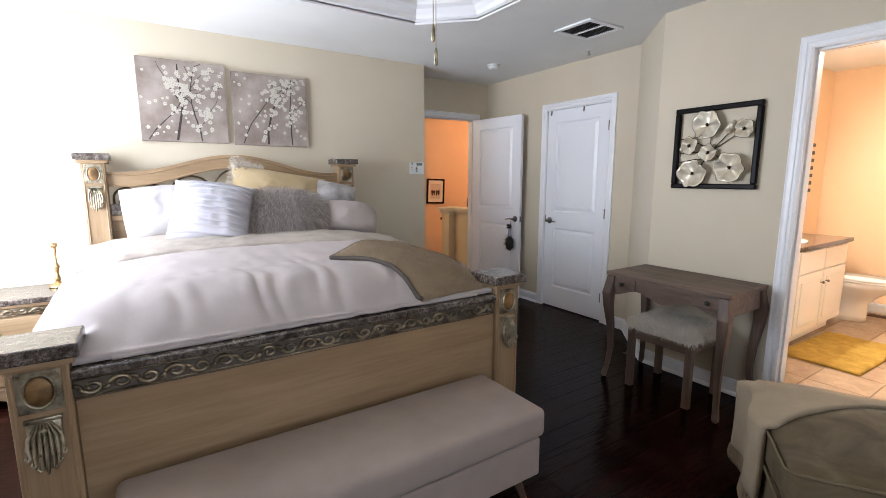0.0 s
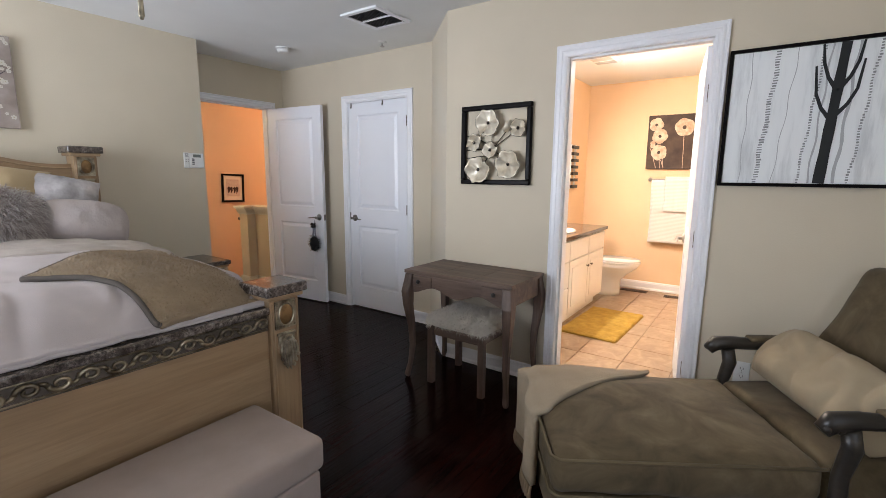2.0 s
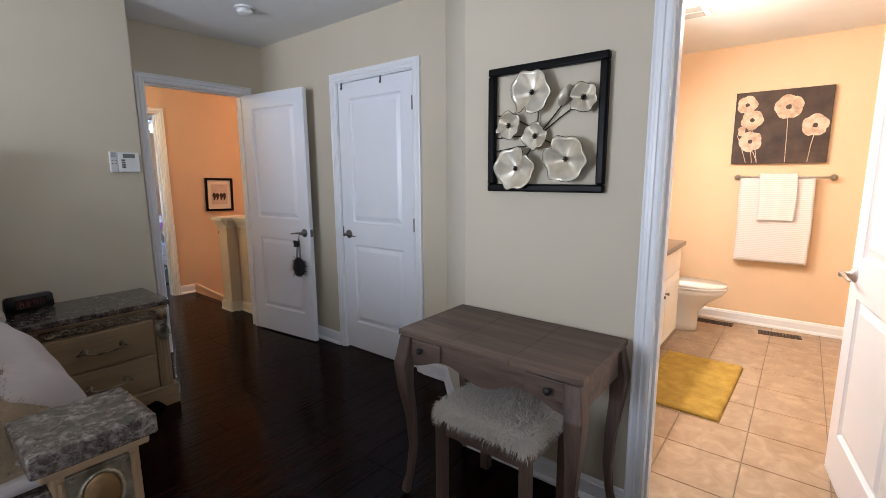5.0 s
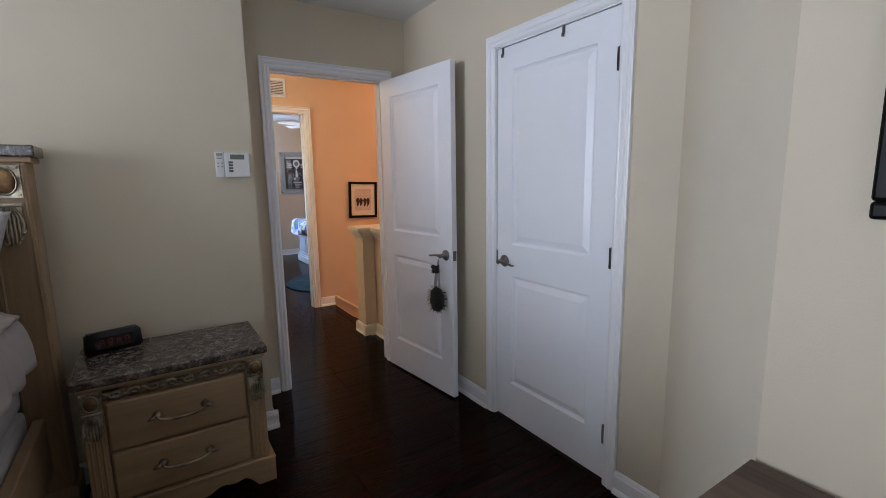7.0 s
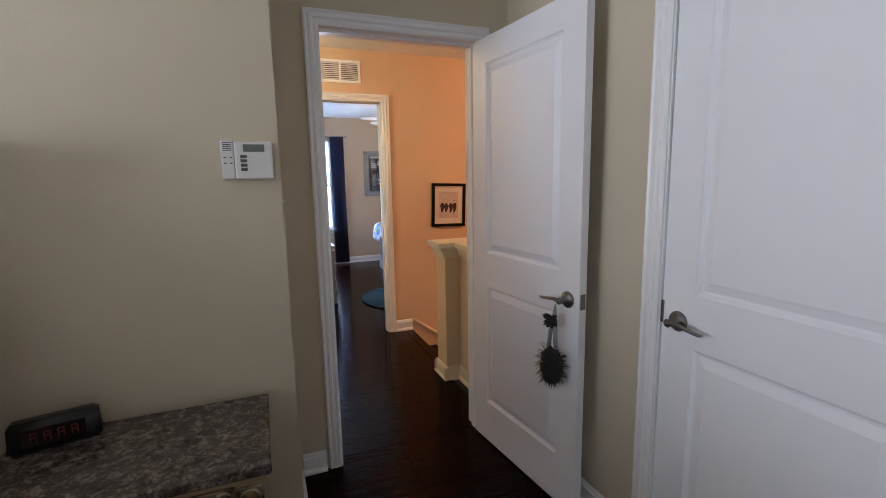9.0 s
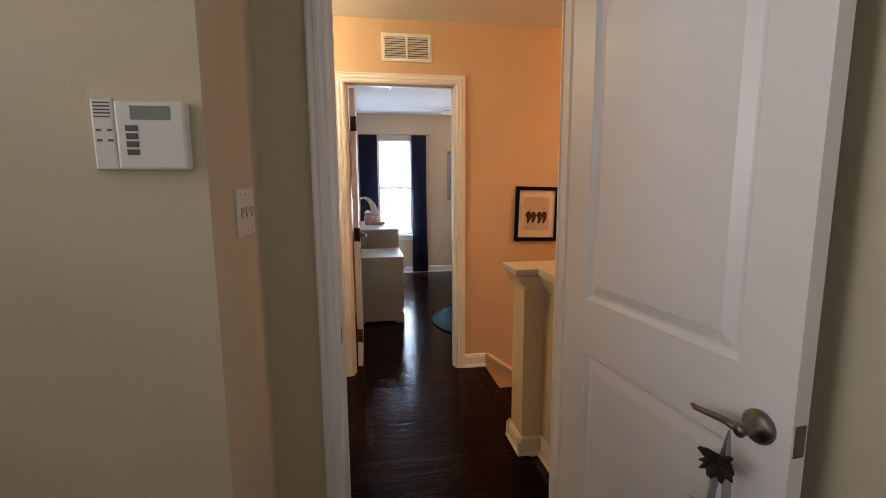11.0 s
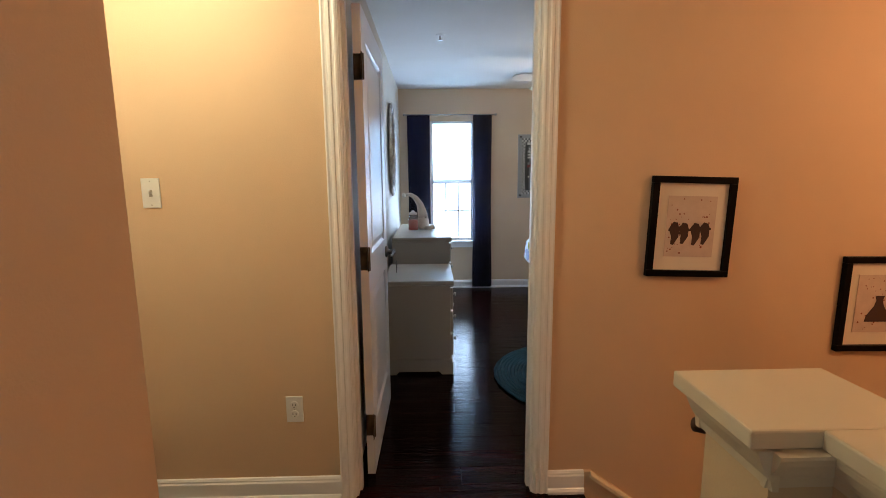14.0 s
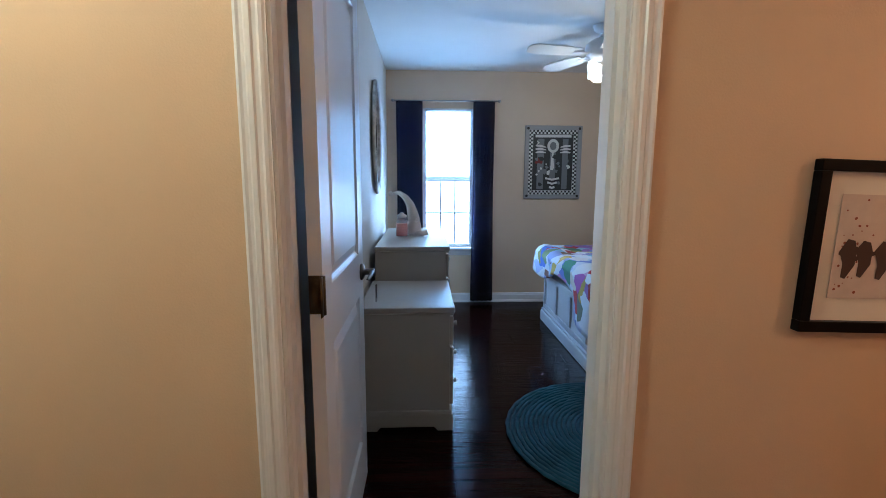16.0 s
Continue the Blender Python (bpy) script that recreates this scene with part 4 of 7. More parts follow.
def nightstand(m):
    ns = thing("nightstand", "bleached oak two-drawer nightstand with granite top and carved trim", "nightstand", m, "nightstands beside the bed")
    W, D, Ht = 0.67, 0.41, 0.655
    bm = boxes((-W / 2 + 0.02, -D / 2 + 0.02, 0.10, W / 2 - 0.02, D / 2, Ht - 0.045))
    part("body", bm, OAK_UP, ns)
    part("top_moulding", boxes((-W / 2, -D / 2, Ht - 0.052, W / 2, D / 2 + 0.01, Ht - 0.034), bevel=0.006), OAK, ns)
    part("top", boxes((-W / 2 - 0.012, -D / 2 - 0.012, Ht - 0.034, W / 2 + 0.012, D / 2 + 0.012, Ht), bevel=0.007, seg=3), GRANITE, ns, "brown-grey granite top")
    # shaped plinth
    xs = [-W / 2 - 0.012 + i * (W + 0.024) / 36 for i in range(37)]

    def foot(x):
        u = abs(x) / (W / 2)
        if u > 0.80:
            return 0.0
        if u > 0.62:
            return 0.055 * math.sin((0.80 - u) / 0.18 * math.pi / 2)
        return 0.055 - 0.022 * (0.5 + 0.5 * math.cos(u / 0.62 * math.pi)) + 0.008 * math.cos(u * 18)

    bm = bmesh.new()
    prism(bm, [(x, foot(x)) for x in xs] + [(xs[-1], 0.11), (xs[0], 0.11)], 0.022, Matrix.Translation((0, -D / 2 - 0.004, 0)))
    for s in (-1, 1):
        box(bm, s * (W / 2 + 0.010), -D / 2 + 0.019, 0.0, s * (W / 2 - 0.012), D / 2, 0.11)
    box(bm, -W / 2 - 0.014, -D / 2 - 0.010, 0.108, W / 2 + 0.014, D / 2, 0.124, bevel=0.005)
    bmesh.ops.recalc_face_normals(bm, faces=bm.faces[:])
    part("plinth", bm, OAK, ns, "scalloped oak plinth")
    for s in (-1, 1):
        x = s * (W / 2 - 0.045)
        bm = boxes((x - 0.035, -D / 2 + 0.002, 0.124, x + 0.035, -D / 2 + 0.03, Ht - 0.054), bevel=0.004)
        for q in (-1, 0, 1):
            tube(bm, [(x + q * 0.018, -D / 2 + 0.003, 0.14), (x + q * 0.018, -D / 2 + 0.003, 0.42)], 0.005, 6)
        p = part("pilaster", bm, OAK_UP, ns)
        medallion(p, x, -D / 2 + 0.001, Ht - 0.095, 0.066, 0.075)
        part("leaf_drop", rel(Matrix.Translation((x, -D / 2, Ht - 0.245)), plume_bm(0.066, 0.112, 0.02)), PEWTER, p, "antique pewter carved leaf drop", True)
    part("scroll_trim", scroll_band(-W / 2 + 0.084, W / 2 - 0.084, Ht - 0.10, Ht - 0.056, -D / 2 + 0.008, 0.01, 0.062), SCROLL_METAL, ns, "antique pewter scroll trim", True)
    for z0, z1 in ((0.345, 0.545), (0.135, 0.335)):
        dr = part("drawer", boxes((-W / 2 + 0.086, -D / 2 + 0.0, z0, W / 2 - 0.086, -D / 2 + 0.03, z1), bevel=0.008, seg=2), OAK, ns, "oak drawer front")
        drawer_pull(dr, 0, -D / 2 - 0.001, (z0 + z1) / 2)
    return ns


stand = nightstand(pose(2.566, 3.985, 0))
copy_thing(stand, pose(-0.105, 3.985, 0))

clock = thing("alarm_clock", "black digital alarm clock with dim red display on granite", "clock", pose(2.345, 4.115, 0.656, 0, 0, 13))
bm = bmesh.new()
prism(bm, [(-0.105, 0.0), (0.105, 0.0), (0.100, 0.085), (-0.100, 0.085)], 0.06, Matrix.Translation((0, -0.03, 0)))
bmesh.ops.recalc_face_normals(bm, faces=bm.faces[:])
bmesh.ops.bevel(bm, geom=bm.edges[:], offset=0.008, segments=3, affect="EDGES")
part("case", bm, BLACK_PLASTIC, clock, "", True)
part("screen", boxes((-0.07, -0.034, 0.02, 0.07, -0.0295, 0.07), bevel=0.001), mat("smoked_screen", (0.012, 0.004, 0.004), 0.15), clock, "smoked red screen")
RED_LED = glow("dim_red_led", (0.10, 0.005, 0.005), 0.02)
for k in range(4):
    x = -0.045 + k * 0.03
    part("digit", boxes((x - 0.008, -0.0355, 0.032, x - 0.005, -0.0342, 0.058), (x + 0.005, -0.0355, 0.032, x + 0.008, -0.0342, 0.058), (x - 0.005, -0.0355, 0.044, x + 0.005, -0.0342, 0.047), (x - 0.005, -0.0355, 0.056, x + 0.005, -0.0342, 0.059)), RED_LED, clock)

candle = thing("candlestick", "slim turned brass candlestick on the nightstand", "candlestick", pose(0.075, 4.05, 0.656))
BRASS = aged_metal("polished_brass", (0.62, 0.45, 0.22), (0.34, 0.22, 0.09), 0.25)
part("base", lathe(bmesh.new(), [(0.05, 0), (0.052, 0.006), (0.044, 0.014), (0.022, 0.026), (0.012, 0.04)], 24), BRASS, candle, "", True)
part("stem", lathe(bmesh.new(), [(0.012, 0.038), (0.018, 0.06), (0.009, 0.085), (0.011, 0.11), (0.019, 0.135), (0.008, 0.165), (0.008, 0.22), (0.013, 0.25), (0.008, 0.26)], 18), BRASS, candle, "", True)
part("cup", lathe(bmesh.new(), [(0.008, 0.258), (0.020, 0.268), (0.021, 0.29), (0.016, 0.29), (0.015, 0.272)], 18), BRASS, candle, "", True)


# ---- doors ----
def door_leaf(parent, w, h, t=0.035, name="leaf"):
    """A two-panel moulded door: x from the hinge, y through the leaf, z up."""
    g = 0.115
    panels = [(g, w - g, 0.215, 0.835), (g, w - g, 1.005, h - 0.115)]
    bm = bmesh.new()
    box(bm, 0, -t / 2 + 0.013, 0, w, t / 2 - 0.013, h)
    for side in (-1, 1):
        y0, y1 = side * (t / 2 - 0.013), side * t / 2
        for r in ((0, g, 0, h), (w - g, w, 0, h), (g, w - g, 0, 0.215), (g, w - g, 0.835, 1.005), (g, w - g, h - 0.115, h)):
            box(bm, r[0], y0, r[2], r[1], y1, r[3])
        for x0, x1, z0, z1 in panels:
            # moulded slope round the field and the raised field itself
            rings = []
            for inset, depth in ((0.0, 0.0), (0.003, -0.005), (0.012, -0.0125), (0.019, -0.0125), (0.048, -0.002), (0.052, -0.002)):
                y = side * (t / 2 + depth)
                rings.append([bm.verts.new(p) for p in ((x0 + inset, y, z0 + inset), (x1 - inset, y, z0 + inset), (x1 - inset, y, z1 - inset), (x0 + inset, y, z1 - inset))])
            for a, b in zip(rings, rings[1:]):
                for i in range(4):
                    q = (a[i], a[(i + 1) % 4], b[(i + 1) % 4], b[i])
                    bm.faces.new(q if side == -1 else q[::-1])
            bm.faces.new(rings[-1] if side == -1 else rings[-1][::-1])
    bmesh.ops.remove_doubles(bm, verts=bm.verts[:], dist=0.0002)
    return part(name, bm, DOOR_WHITE, parent, "white two-panel moulded door leaf")


def lever(parent, x, z, t, side, way, metal=None, name="handle"):
    """A rose and lever on one face; way is the lever's run along x."""
    bm = bmesh.new()
    m = Matrix.Translation((x, side * t / 2, z)) @ Matrix.Rotation(radians(90 * side), 4, "X") @ Matrix.Scale(-1, 4, (0, 0, 1))
    lathe(bm, [(0.033, 0), (0.033, 0.006), (0.026, 0.013), (0.013, 0.017), (0.011, 0.045), (0.014, 0.050), (0.008, 0.056)], 20, m)
    y = side * (t / 2 + 0.047)
    tube(bm, [(x, y, z), (x + way * 0.03, y, z + 0.003), (x + way * 0.07, y, z - 0.002), (x + way * 0.105, y - side * 0.004, z - 0.008), (x + way * 0.118, y - side * 0.006, z - 0.006)], [0.010, 0.009, 0.0075, 0.007, 0.004], 10, True, 0.8)
    bmesh.ops.recalc_face_normals(bm, faces=bm.faces[:])
    return part(name, bm, metal or DARK_NICKEL, parent, "satin nickel lever handle", True)


def hinge(parent, x, y, z, axis="y", metal=None, h=0.09):
    bm = bmesh.new()
    tube(bm, [(x, y, z - h / 2), (x, y, z + h / 2)], 0.0065, 8)
    lathe(bm, [(0.004, 0), (0.005, 0.004), (0.001, 0.008)], 8, Matrix.Translation((x, y, z + h / 2)))
    if axis == "y":
        box(bm, x - 0.002, y - 0.014, z - h / 2, x + 0.002, y + 0.014, z + h / 2)
    else:
        box(bm, x - 0.014, y - 0.002, z - h / 2, x + 0.014, y + 0.002, z + h / 2)
    return part("hinge", bm, metal or DARK_NICKEL, parent, "dark nickel hinge", True)


# open bedroom door, hinged at the hall opening's far side
door = thing("door_1", "white two-panel interior door standing open into the bedroom", "door", pose(3.968, 4.690, 0.012, 0, 0, -84.2), kind="structure")
leaf = door_leaf(door, 0.757, 2.022)
lever(leaf, 0.697, 0.90, 0.035, -1, -1)
lever(leaf, 0.697, 0.90, 0.035, 1, -1)
part("latch_plate", boxes((0.755, -0.012, 0.87, 0.7585, 0.012, 0.93)), DARK_NICKEL, leaf)
for z in (0.22, 1.02, 1.82):
    hinge(leaf, -0.004, 0.021, z, "x")

# closed closet door in the slanting run of wall
door = thing("door_2", "white two-panel closet door, closed", "door", pose(4.166, 2.911, 0.012, 0, 0, 90), kind="structure")
leaf = door_leaf(door, 0.752, 2.020)
lever(leaf, 0.688, 0.91, 0.035, 1, -1)
for z in (0.22, 1.02, 1.82):
    hinge(leaf, -0.001, 0.024, z, "x")
part("strike", boxes((0.746, 0.010, 0.89, 0.762, 0.022, 0.965), bevel=0.002), DARK_NICKEL, leaf)
for x in (0.30, 0.71):
    part("over_door_hook", boxes((x - 0.008, 0.0185, 1.985, x + 0.008, 0.021, 2.027), (x - 0.004, 0.0195, 1.975, x + 0.004, 0.030, 1.99)), DARK_NICKEL, leaf, "small metal over-door hook")

# ornament on the open door's lever
LEAFY = mat("black_felt", (0.015, 0.014, 0.014), 0.9)
orn = thing("door_hanger", "black felt flower and furry tassel hung from the door lever", "ornament", pose(3.968, 4.690, 0.012, 0, 0, -84.2))
bm = bmesh.new()
rng = random.Random(5)
cx, cy, cz = 0.665, -0.072, 0.82
for k in range(16):
    a, b = rng.uniform(0, 6.28), rng.uniform(-0.9, 0.9)
    d = Vector((math.cos(a) * math.cos(b), -abs(math.sin(a)) * 0.6 - 0.1, math.sin(b)))
    tube(bm, [Vector((cx, cy, cz)), Vector((cx, cy, cz)) + d * 0.024, Vector((cx, cy, cz)) + d * 0.042], [0.006, 0.013, 0.002], 6, True, 0.5)
part("flower", bm, LEAFY, orn, "black felt flower", True)
bm = bmesh.new()
for s in (-1, 1):
    tube(bm, [(cx, cy + 0.02, 0.88), (cx + s * 0.012, cy + 0.01, 0.78), (cx + s * 0.022, cy + 0.005, 0.68)], [0.003, 0.012, 0.010], 6, True, 0.2)
part("ribbon", bm, cloth("grey_satin_ribbon", (0.30, 0.31, 0.36), 300, 0.5, 0.1), orn, "grey satin ribbon", True)
bm = bmesh.new()
bmesh.ops.create_icosphere(bm, subdivisions=3, radius=1, matrix=Matrix.Translation((cx + 0.006, cy + 0.0, 0.63)) @ Matrix.Diagonal((0.050, 0.040, 0.078, 1)))
for v in bm.verts:
    v.co += v.normal * 0.010 * noise.noise(v.co * 40)
bm.normal_update()
spots = [(v.co.copy(), v.normal.copy()) for v in bm.verts]
part("tassel", bm, LEAFY, orn, "black tassel", True)
part_mesh("fur", fur_bm([s for s in spots if s[0].x < cx], 0.04, 0.003, 3), mat("tan_fur", (0.30, 0.22, 0.14), 0.9), orn, "tan fur tuft")
part_mesh("dark_fur", fur_bm([s for s in spots if s[0].x >= cx], 0.03, 0.003, 4), LEAFY, orn)

# ---- thermostat, switches, outlets ----
PLASTIC = mat("white_plastic", (0.74, 0.74, 0.73), 0.4)
LCD = mat("grey_lcd", (0.16, 0.18, 0.17), 0.2)
GREY_BTN = mat("grey_button", (0.10, 0.10, 0.11), 0.5)
th = thing("thermostat", "white wall keypad with a small grey display", "thermostat", pose(2.912, 4.25, 1.459))
part("keypad", boxes((-0.043, -0.028, -0.062, 0.073, 0, 0.060), bevel=0.005), PLASTIC, th)
part("side_box", boxes((-0.083, -0.022, -0.062, -0.045, 0, 0.064), bevel=0.004), PLASTIC, th)
part("display", boxes((-0.016, -0.0295, 0.026, 0.049, -0.0275, 0.050)), LCD, th, "grey display")
for k in range(4):
    part("button", boxes((-0.026, -0.0305, -0.036 + k * 0.014, -0.006, -0.0275, -0.026 + k * 0.014), bevel=0.001), GREY_BTN, th)
part("grille", boxes(*[(-0.077, -0.0232, 0.030 + k * 0.006, -0.051, -0.0215, 0.0325 + k * 0.006) for k in range(5)]), GREY_BTN, th)
for k in range(2):
    for q in range(2):
        part("indicator", boxes((-0.076 + q * 0.018, -0.0232, -0.012 + k * 0.018, -0.068 + q * 0.018, -0.0215, -0.008 + k * 0.018)), GREY_BTN, th)


def wall_plate(m, gangs, outlet, label, name):
    p = thing(name, label, "wall plate", m)
    w = 0.07 + 0.046 * (gangs - 1)
    part("plate", boxes((-w / 2, -0.006, -0.057, w / 2, 0, 0.057), bevel=0.003), PLASTIC, p)
    for g in range(gangs):
        x = (g - (gangs - 1) / 2) * 0.046
        if outlet:
            for z in (-0.020, 0.020):
                bm = bmesh.new()
                lathe(bm, [(0.0165, 0), (0.0165, 0.003), (0.015, 0.004)], 16, Matrix.Translation((x, -0.006, z)) @ Matrix.Rotation(radians(90), 4, "X"))
                s = part("socket", bm, PLASTIC, p)
                part("slots", boxes((x - 0.008, -0.0108, z - 0.002, x - 0.005, -0.0098, z + 0.008), (x + 0.005, -0.0108, z - 0.002, x + 0.008, -0.0098, z + 0.007), (x - 0.0025, -0.0108, z - 0.010, x + 0.0025, -0.0098, z - 0.006)), GREY_BTN, s)
        else:
            part("slot", boxes((x - 0.006, -0.0072, -0.013, x + 0.006, -0.0058, 0.013)), mat("switch_slot", (0.35, 0.33, 0.30), 0.6), p)
            bm = bmesh.new()
            tube(bm, [(x, -0.004, 0), (x, -0.018, 0.009)], [0.005, 0.004], 8)
            part("toggle", bm, PLASTIC, p)
        for z in (-0.045, 0.045) if not outlet else (0.0,):
            part("screw", lathe(bmesh.new(), [(0.003, 0), (0.002, 0.001)], 8, Matrix.Translation((x, -0.006, z)) @ Matrix.Rotation(radians(90), 4, "X")), NICKEL, p)
    return p


wall_plate(pose(3.008, 4.497, 1.303, 0, 0, 90), 3, False, "white three-gang light switch on the beige wall", "light_switch")
wall_plate(pose(3.63, 0.255, 0.36, 0, 0, -90), 1, True, "white double outlet low on the beige wall", "outlet")
wall_plate(pose(2.951, 6.505, 0.406), 1, True, "white double outlet low on the peach hall wall", "outlet")
wall_plate(pose(2.456, 6.505, 1.300), 1, False, "white light switch on the peach hall wall", "light_switch")

# ---- pictures over the bed ----
def canvas(m, w, h, base, label, name="canvas_print", depth=0.035):
    c = thing(name, label, "painting", m)
    part("canvas", boxes((-w / 2, -depth, 0, w / 2, 0, h), bevel=0.002), base, c)
    return c


def stroke(bm, pts, widths, y):
    """A flat brush stroke in x, z at y."""
    left, right = [], []
    for i, (x, z) in enumerate(pts):
        a, b = pts[max(i - 1, 0)], pts[min(i + 1, len(pts) - 1)]
        d = Vector((b[0] - a[0], b[1] - a[1]))
        d = d.normalized() if d.length else Vector((1, 0))
        w = widths[i] if isinstance(widths, (list, tuple)) else widths
        left.append(bm.verts.new((x - d.y * w, y, z + d.x * w)))
        right.append(bm.verts.new((x + d.y * w, y, z - d.x * w)))
    for i in range(len(pts) - 1):
        bm.faces.new((left[i], left[i + 1], right[i + 1], right[i]))


def blob(bm, x, z, r, y, sides=9, wob=0.25, rng=random):
    bm.faces.new([bm.verts.new((x + r * (1 + rng.uniform(-wob, wob)) * math.cos(a), y, z + r * (1 + rng.uniform(-wob, wob)) * math.sin(a))) for a in (2 * math.pi * k / sides for k in range(sides))])


def blossom_canvas(m, w, h, seed, label):
    base = mat("taupe_canvas", (0.40, 0.34, 0.31), 0.8)
    v = coords(base)
    plug(base, ramp(base, noise_tex(base, v, 4.5, 5), [(0.3, (0.165, 0.120, 0.098)), (0.5, (0.27, 0.220, 0.192)), (0.72, (0.41, 0.350, 0.31))]), "Base Color")
    c = canvas(m, w, h, base, label)
    rng = random.Random(seed)
    y = -0.0362
    bm, tips = bmesh.new(), []

    def branch(x, z, ang, length, wide, level):
        pts, wd = [(x, z)], [wide]
        for k in range(7):
            ang += rng.uniform(-0.25, 0.25)
            x, z = x + math.cos(ang) * length / 7, z + math.sin(ang) * length / 7
            if abs(x) > w / 2 - 0.01 or not 0.01 < z < h - 0.01:
                break
            pts.append((x, z))
            wd.append(wide * (1 - 0.10 * k))
            tips.append((x, z))
            if level and rng.random() < 0.45:
                branch(x, z, ang + rng.choice((-1, 1)) * rng.uniform(0.5, 1.0), length * 0.5, wide * 0.5, level - 1)
        if len(pts) > 1:
            stroke(bm, pts, wd, y)

    for x, ang, wide in ((-0.06, 1.35, 0.008), (0.13, 1.70, 0.005), (-0.22, 1.2, 0.004)):
        branch(x * w / 0.58 + rng.uniform(-0.03, 0.03), 0.012, ang, h * 1.1, wide, 1)
    part("painted_branch", bm, mat("umber_paint", (0.035, 0.028, 0.026), 0.7), c)
    bm, bs = bmesh.new(), bmesh.new()
    n = 0
    clusters = [rng.choice(tips) for _ in range(30)]
    for k in range(190):
        tx, tz = rng.choice(clusters)
        x, z = (tx + rng.gauss(0, 0.034), tz + rng.gauss(0, 0.034)) if k % 5 else (rng.uniform(-w / 2, w / 2), rng.uniform(0, h))
        r = rng.uniform(0.005, 0.0105)
        if abs(x) > w / 2 - 2.2 * r or not 2.2 * r < z < h - 2.2 * r:
            continue
        a0 = rng.uniform(0, 6.28)
        n += 1
        for q in range(5):
            blob(bm, x + r * math.cos(a0 + q * 1.2566), z + r * math.sin(a0 + q * 1.2566), r * 0.72, y - 0.0006 - 0.000008 * n, 7, 0.15, rng)
        blob(bs, x, z, r * 0.28, y - 0.0042, 6, 0.1, rng)
    petal = mat("ivory_paint", (0.52, 0.48, 0.42), 0.7)
    tagged(part("painted_blossoms", bm, petal, c, "ivory painted blossoms"), kind="stuff")
    tagged(part("painted_centres", bs, mat("ochre_paint", (0.36, 0.29, 0.18), 0.7), c), kind="stuff")
    return c


blossom_canvas(pose(0.905, 4.248, 1.63), 0.575, 0.585, 11, "taupe canvas with dark branches and ivory blossoms above the bed")
blossom_canvas(pose(1.527, 4.248, 1.625), 0.58, 0.56, 23, "second taupe canvas with ivory blossoms above the bed")

# ---- metal flower art ----
art = thing("flower_wall_art", "black framed openwork wall art with champagne metal flowers", "wall art", pose(3.63, 1.728, 1.295, 0, 0, -90))
AW, AH = 0.515, 0.515
FRAME_BLACK = gloss_paint("black_lacquer", (0.006, 0.005, 0.005), 0.30)
bsdf(FRAME_BLACK).inputs["Specular IOR Level"].default_value = 0.06
fw = 0.032
for r in ((-AW / 2, 0, AW / 2, fw), (-AW / 2, AH - fw, AW / 2, AH), (-AW / 2, fw, -AW / 2 + fw, AH - fw), (AW / 2 - fw, fw, AW / 2, AH - fw)):
    part("frame_rail", boxes((r[0], -0.034, r[1], r[2], -0.004, r[3]), bevel=0.007, seg=3), FRAME_BLACK, art)
CHAMPAGNE = aged_metal("champagne_metal", (0.74, 0.68, 0.56), (0.58, 0.50, 0.37), 0.36)
bsdf(CHAMPAGNE).inputs["Metallic"].default_value = 0.45
DARK_STEM = mat("dark_bronze_stem", (0.05, 0.042, 0.035), 0.45, 0.7)


def metal_flower(u, v, r, turn, seed, oval=1.0):
    x, z = (u - 0.5) * AW, (1 - v) * AH
    bm = bmesh.new()
    rings, sides = [], 44
    for k in range(8):
        q = k / 7
        ring = []
        for j in range(sides):
            a = 2 * math.pi * j / sides
            gap = 1 - 0.30 * math.exp(-((((a - turn + math.pi) % (2 * math.pi)) - math.pi) / 0.10) ** 2) * q
            rr = 1.12 * r * q * (1 + 0.055 * math.cos(6 * a + seed) + 0.03 * math.cos(9 * a + 2 * seed)) * gap
            cup = -0.012 - 0.030 * q ** 1.6 * (r / 0.08) - 0.010 * q * math.sin(3 * a + seed)
            ring.append(bm.verts.new((x + rr * math.cos(a) * oval, cup - 0.012, z + rr * math.sin(a))))
        rings.append(ring)
    for a, b in zip(rings, rings[1:]):
        for j in range(sides):
            bm.faces.new((a[j], a[(j + 1) % sides], b[(j + 1) % sides], b[j]))
    rim = [v.co.copy() for v in rings[-1]]
    bm.normal_update()
    bmesh.ops.solidify(bm, geom=bm.faces[:], thickness=0.0015)
    f = part("metal_flower", bm, CHAMPAGNE, art, "champagne metal dished flower", True)
    part("rim", tube(bmesh.new(), rim + rim[:1], 0.0016, 5, False), DARK_STEM, f, "dark bronze rim")
    bm = bmesh.new()
    for k in range(7):
        a = 6.28 * k / 7 + seed
        tube(bm, [(x, -0.024, z), (x + 0.010 * math.cos(a), -0.040, z + 0.010 * math.sin(a))], [0.0022, 0.003], 5)
    part("stamens", bm, DARK_STEM, f, "dark bronze stamens")


for k, (u, v, r, turn, oval) in enumerate(((0.410, 0.226, 0.076, 4.4, 1.0), (0.830, 0.307, 0.047, 3.2, 1.06), (0.207, 0.466, 0.049, 3.9, 1.0), (0.445, 0.562, 0.048, 0.5, 0.98), (0.277, 0.812, 0.078, 0.9, 1.04), (0.708, 0.746, 0.079, 2.4, 1.0))):
    metal_flower(u, v, r, turn, 1.3 * k + 0.4, oval)


def ap(u, v, y=-0.012):
    return ((u - 0.5) * AW, y, (1 - v) * AH)


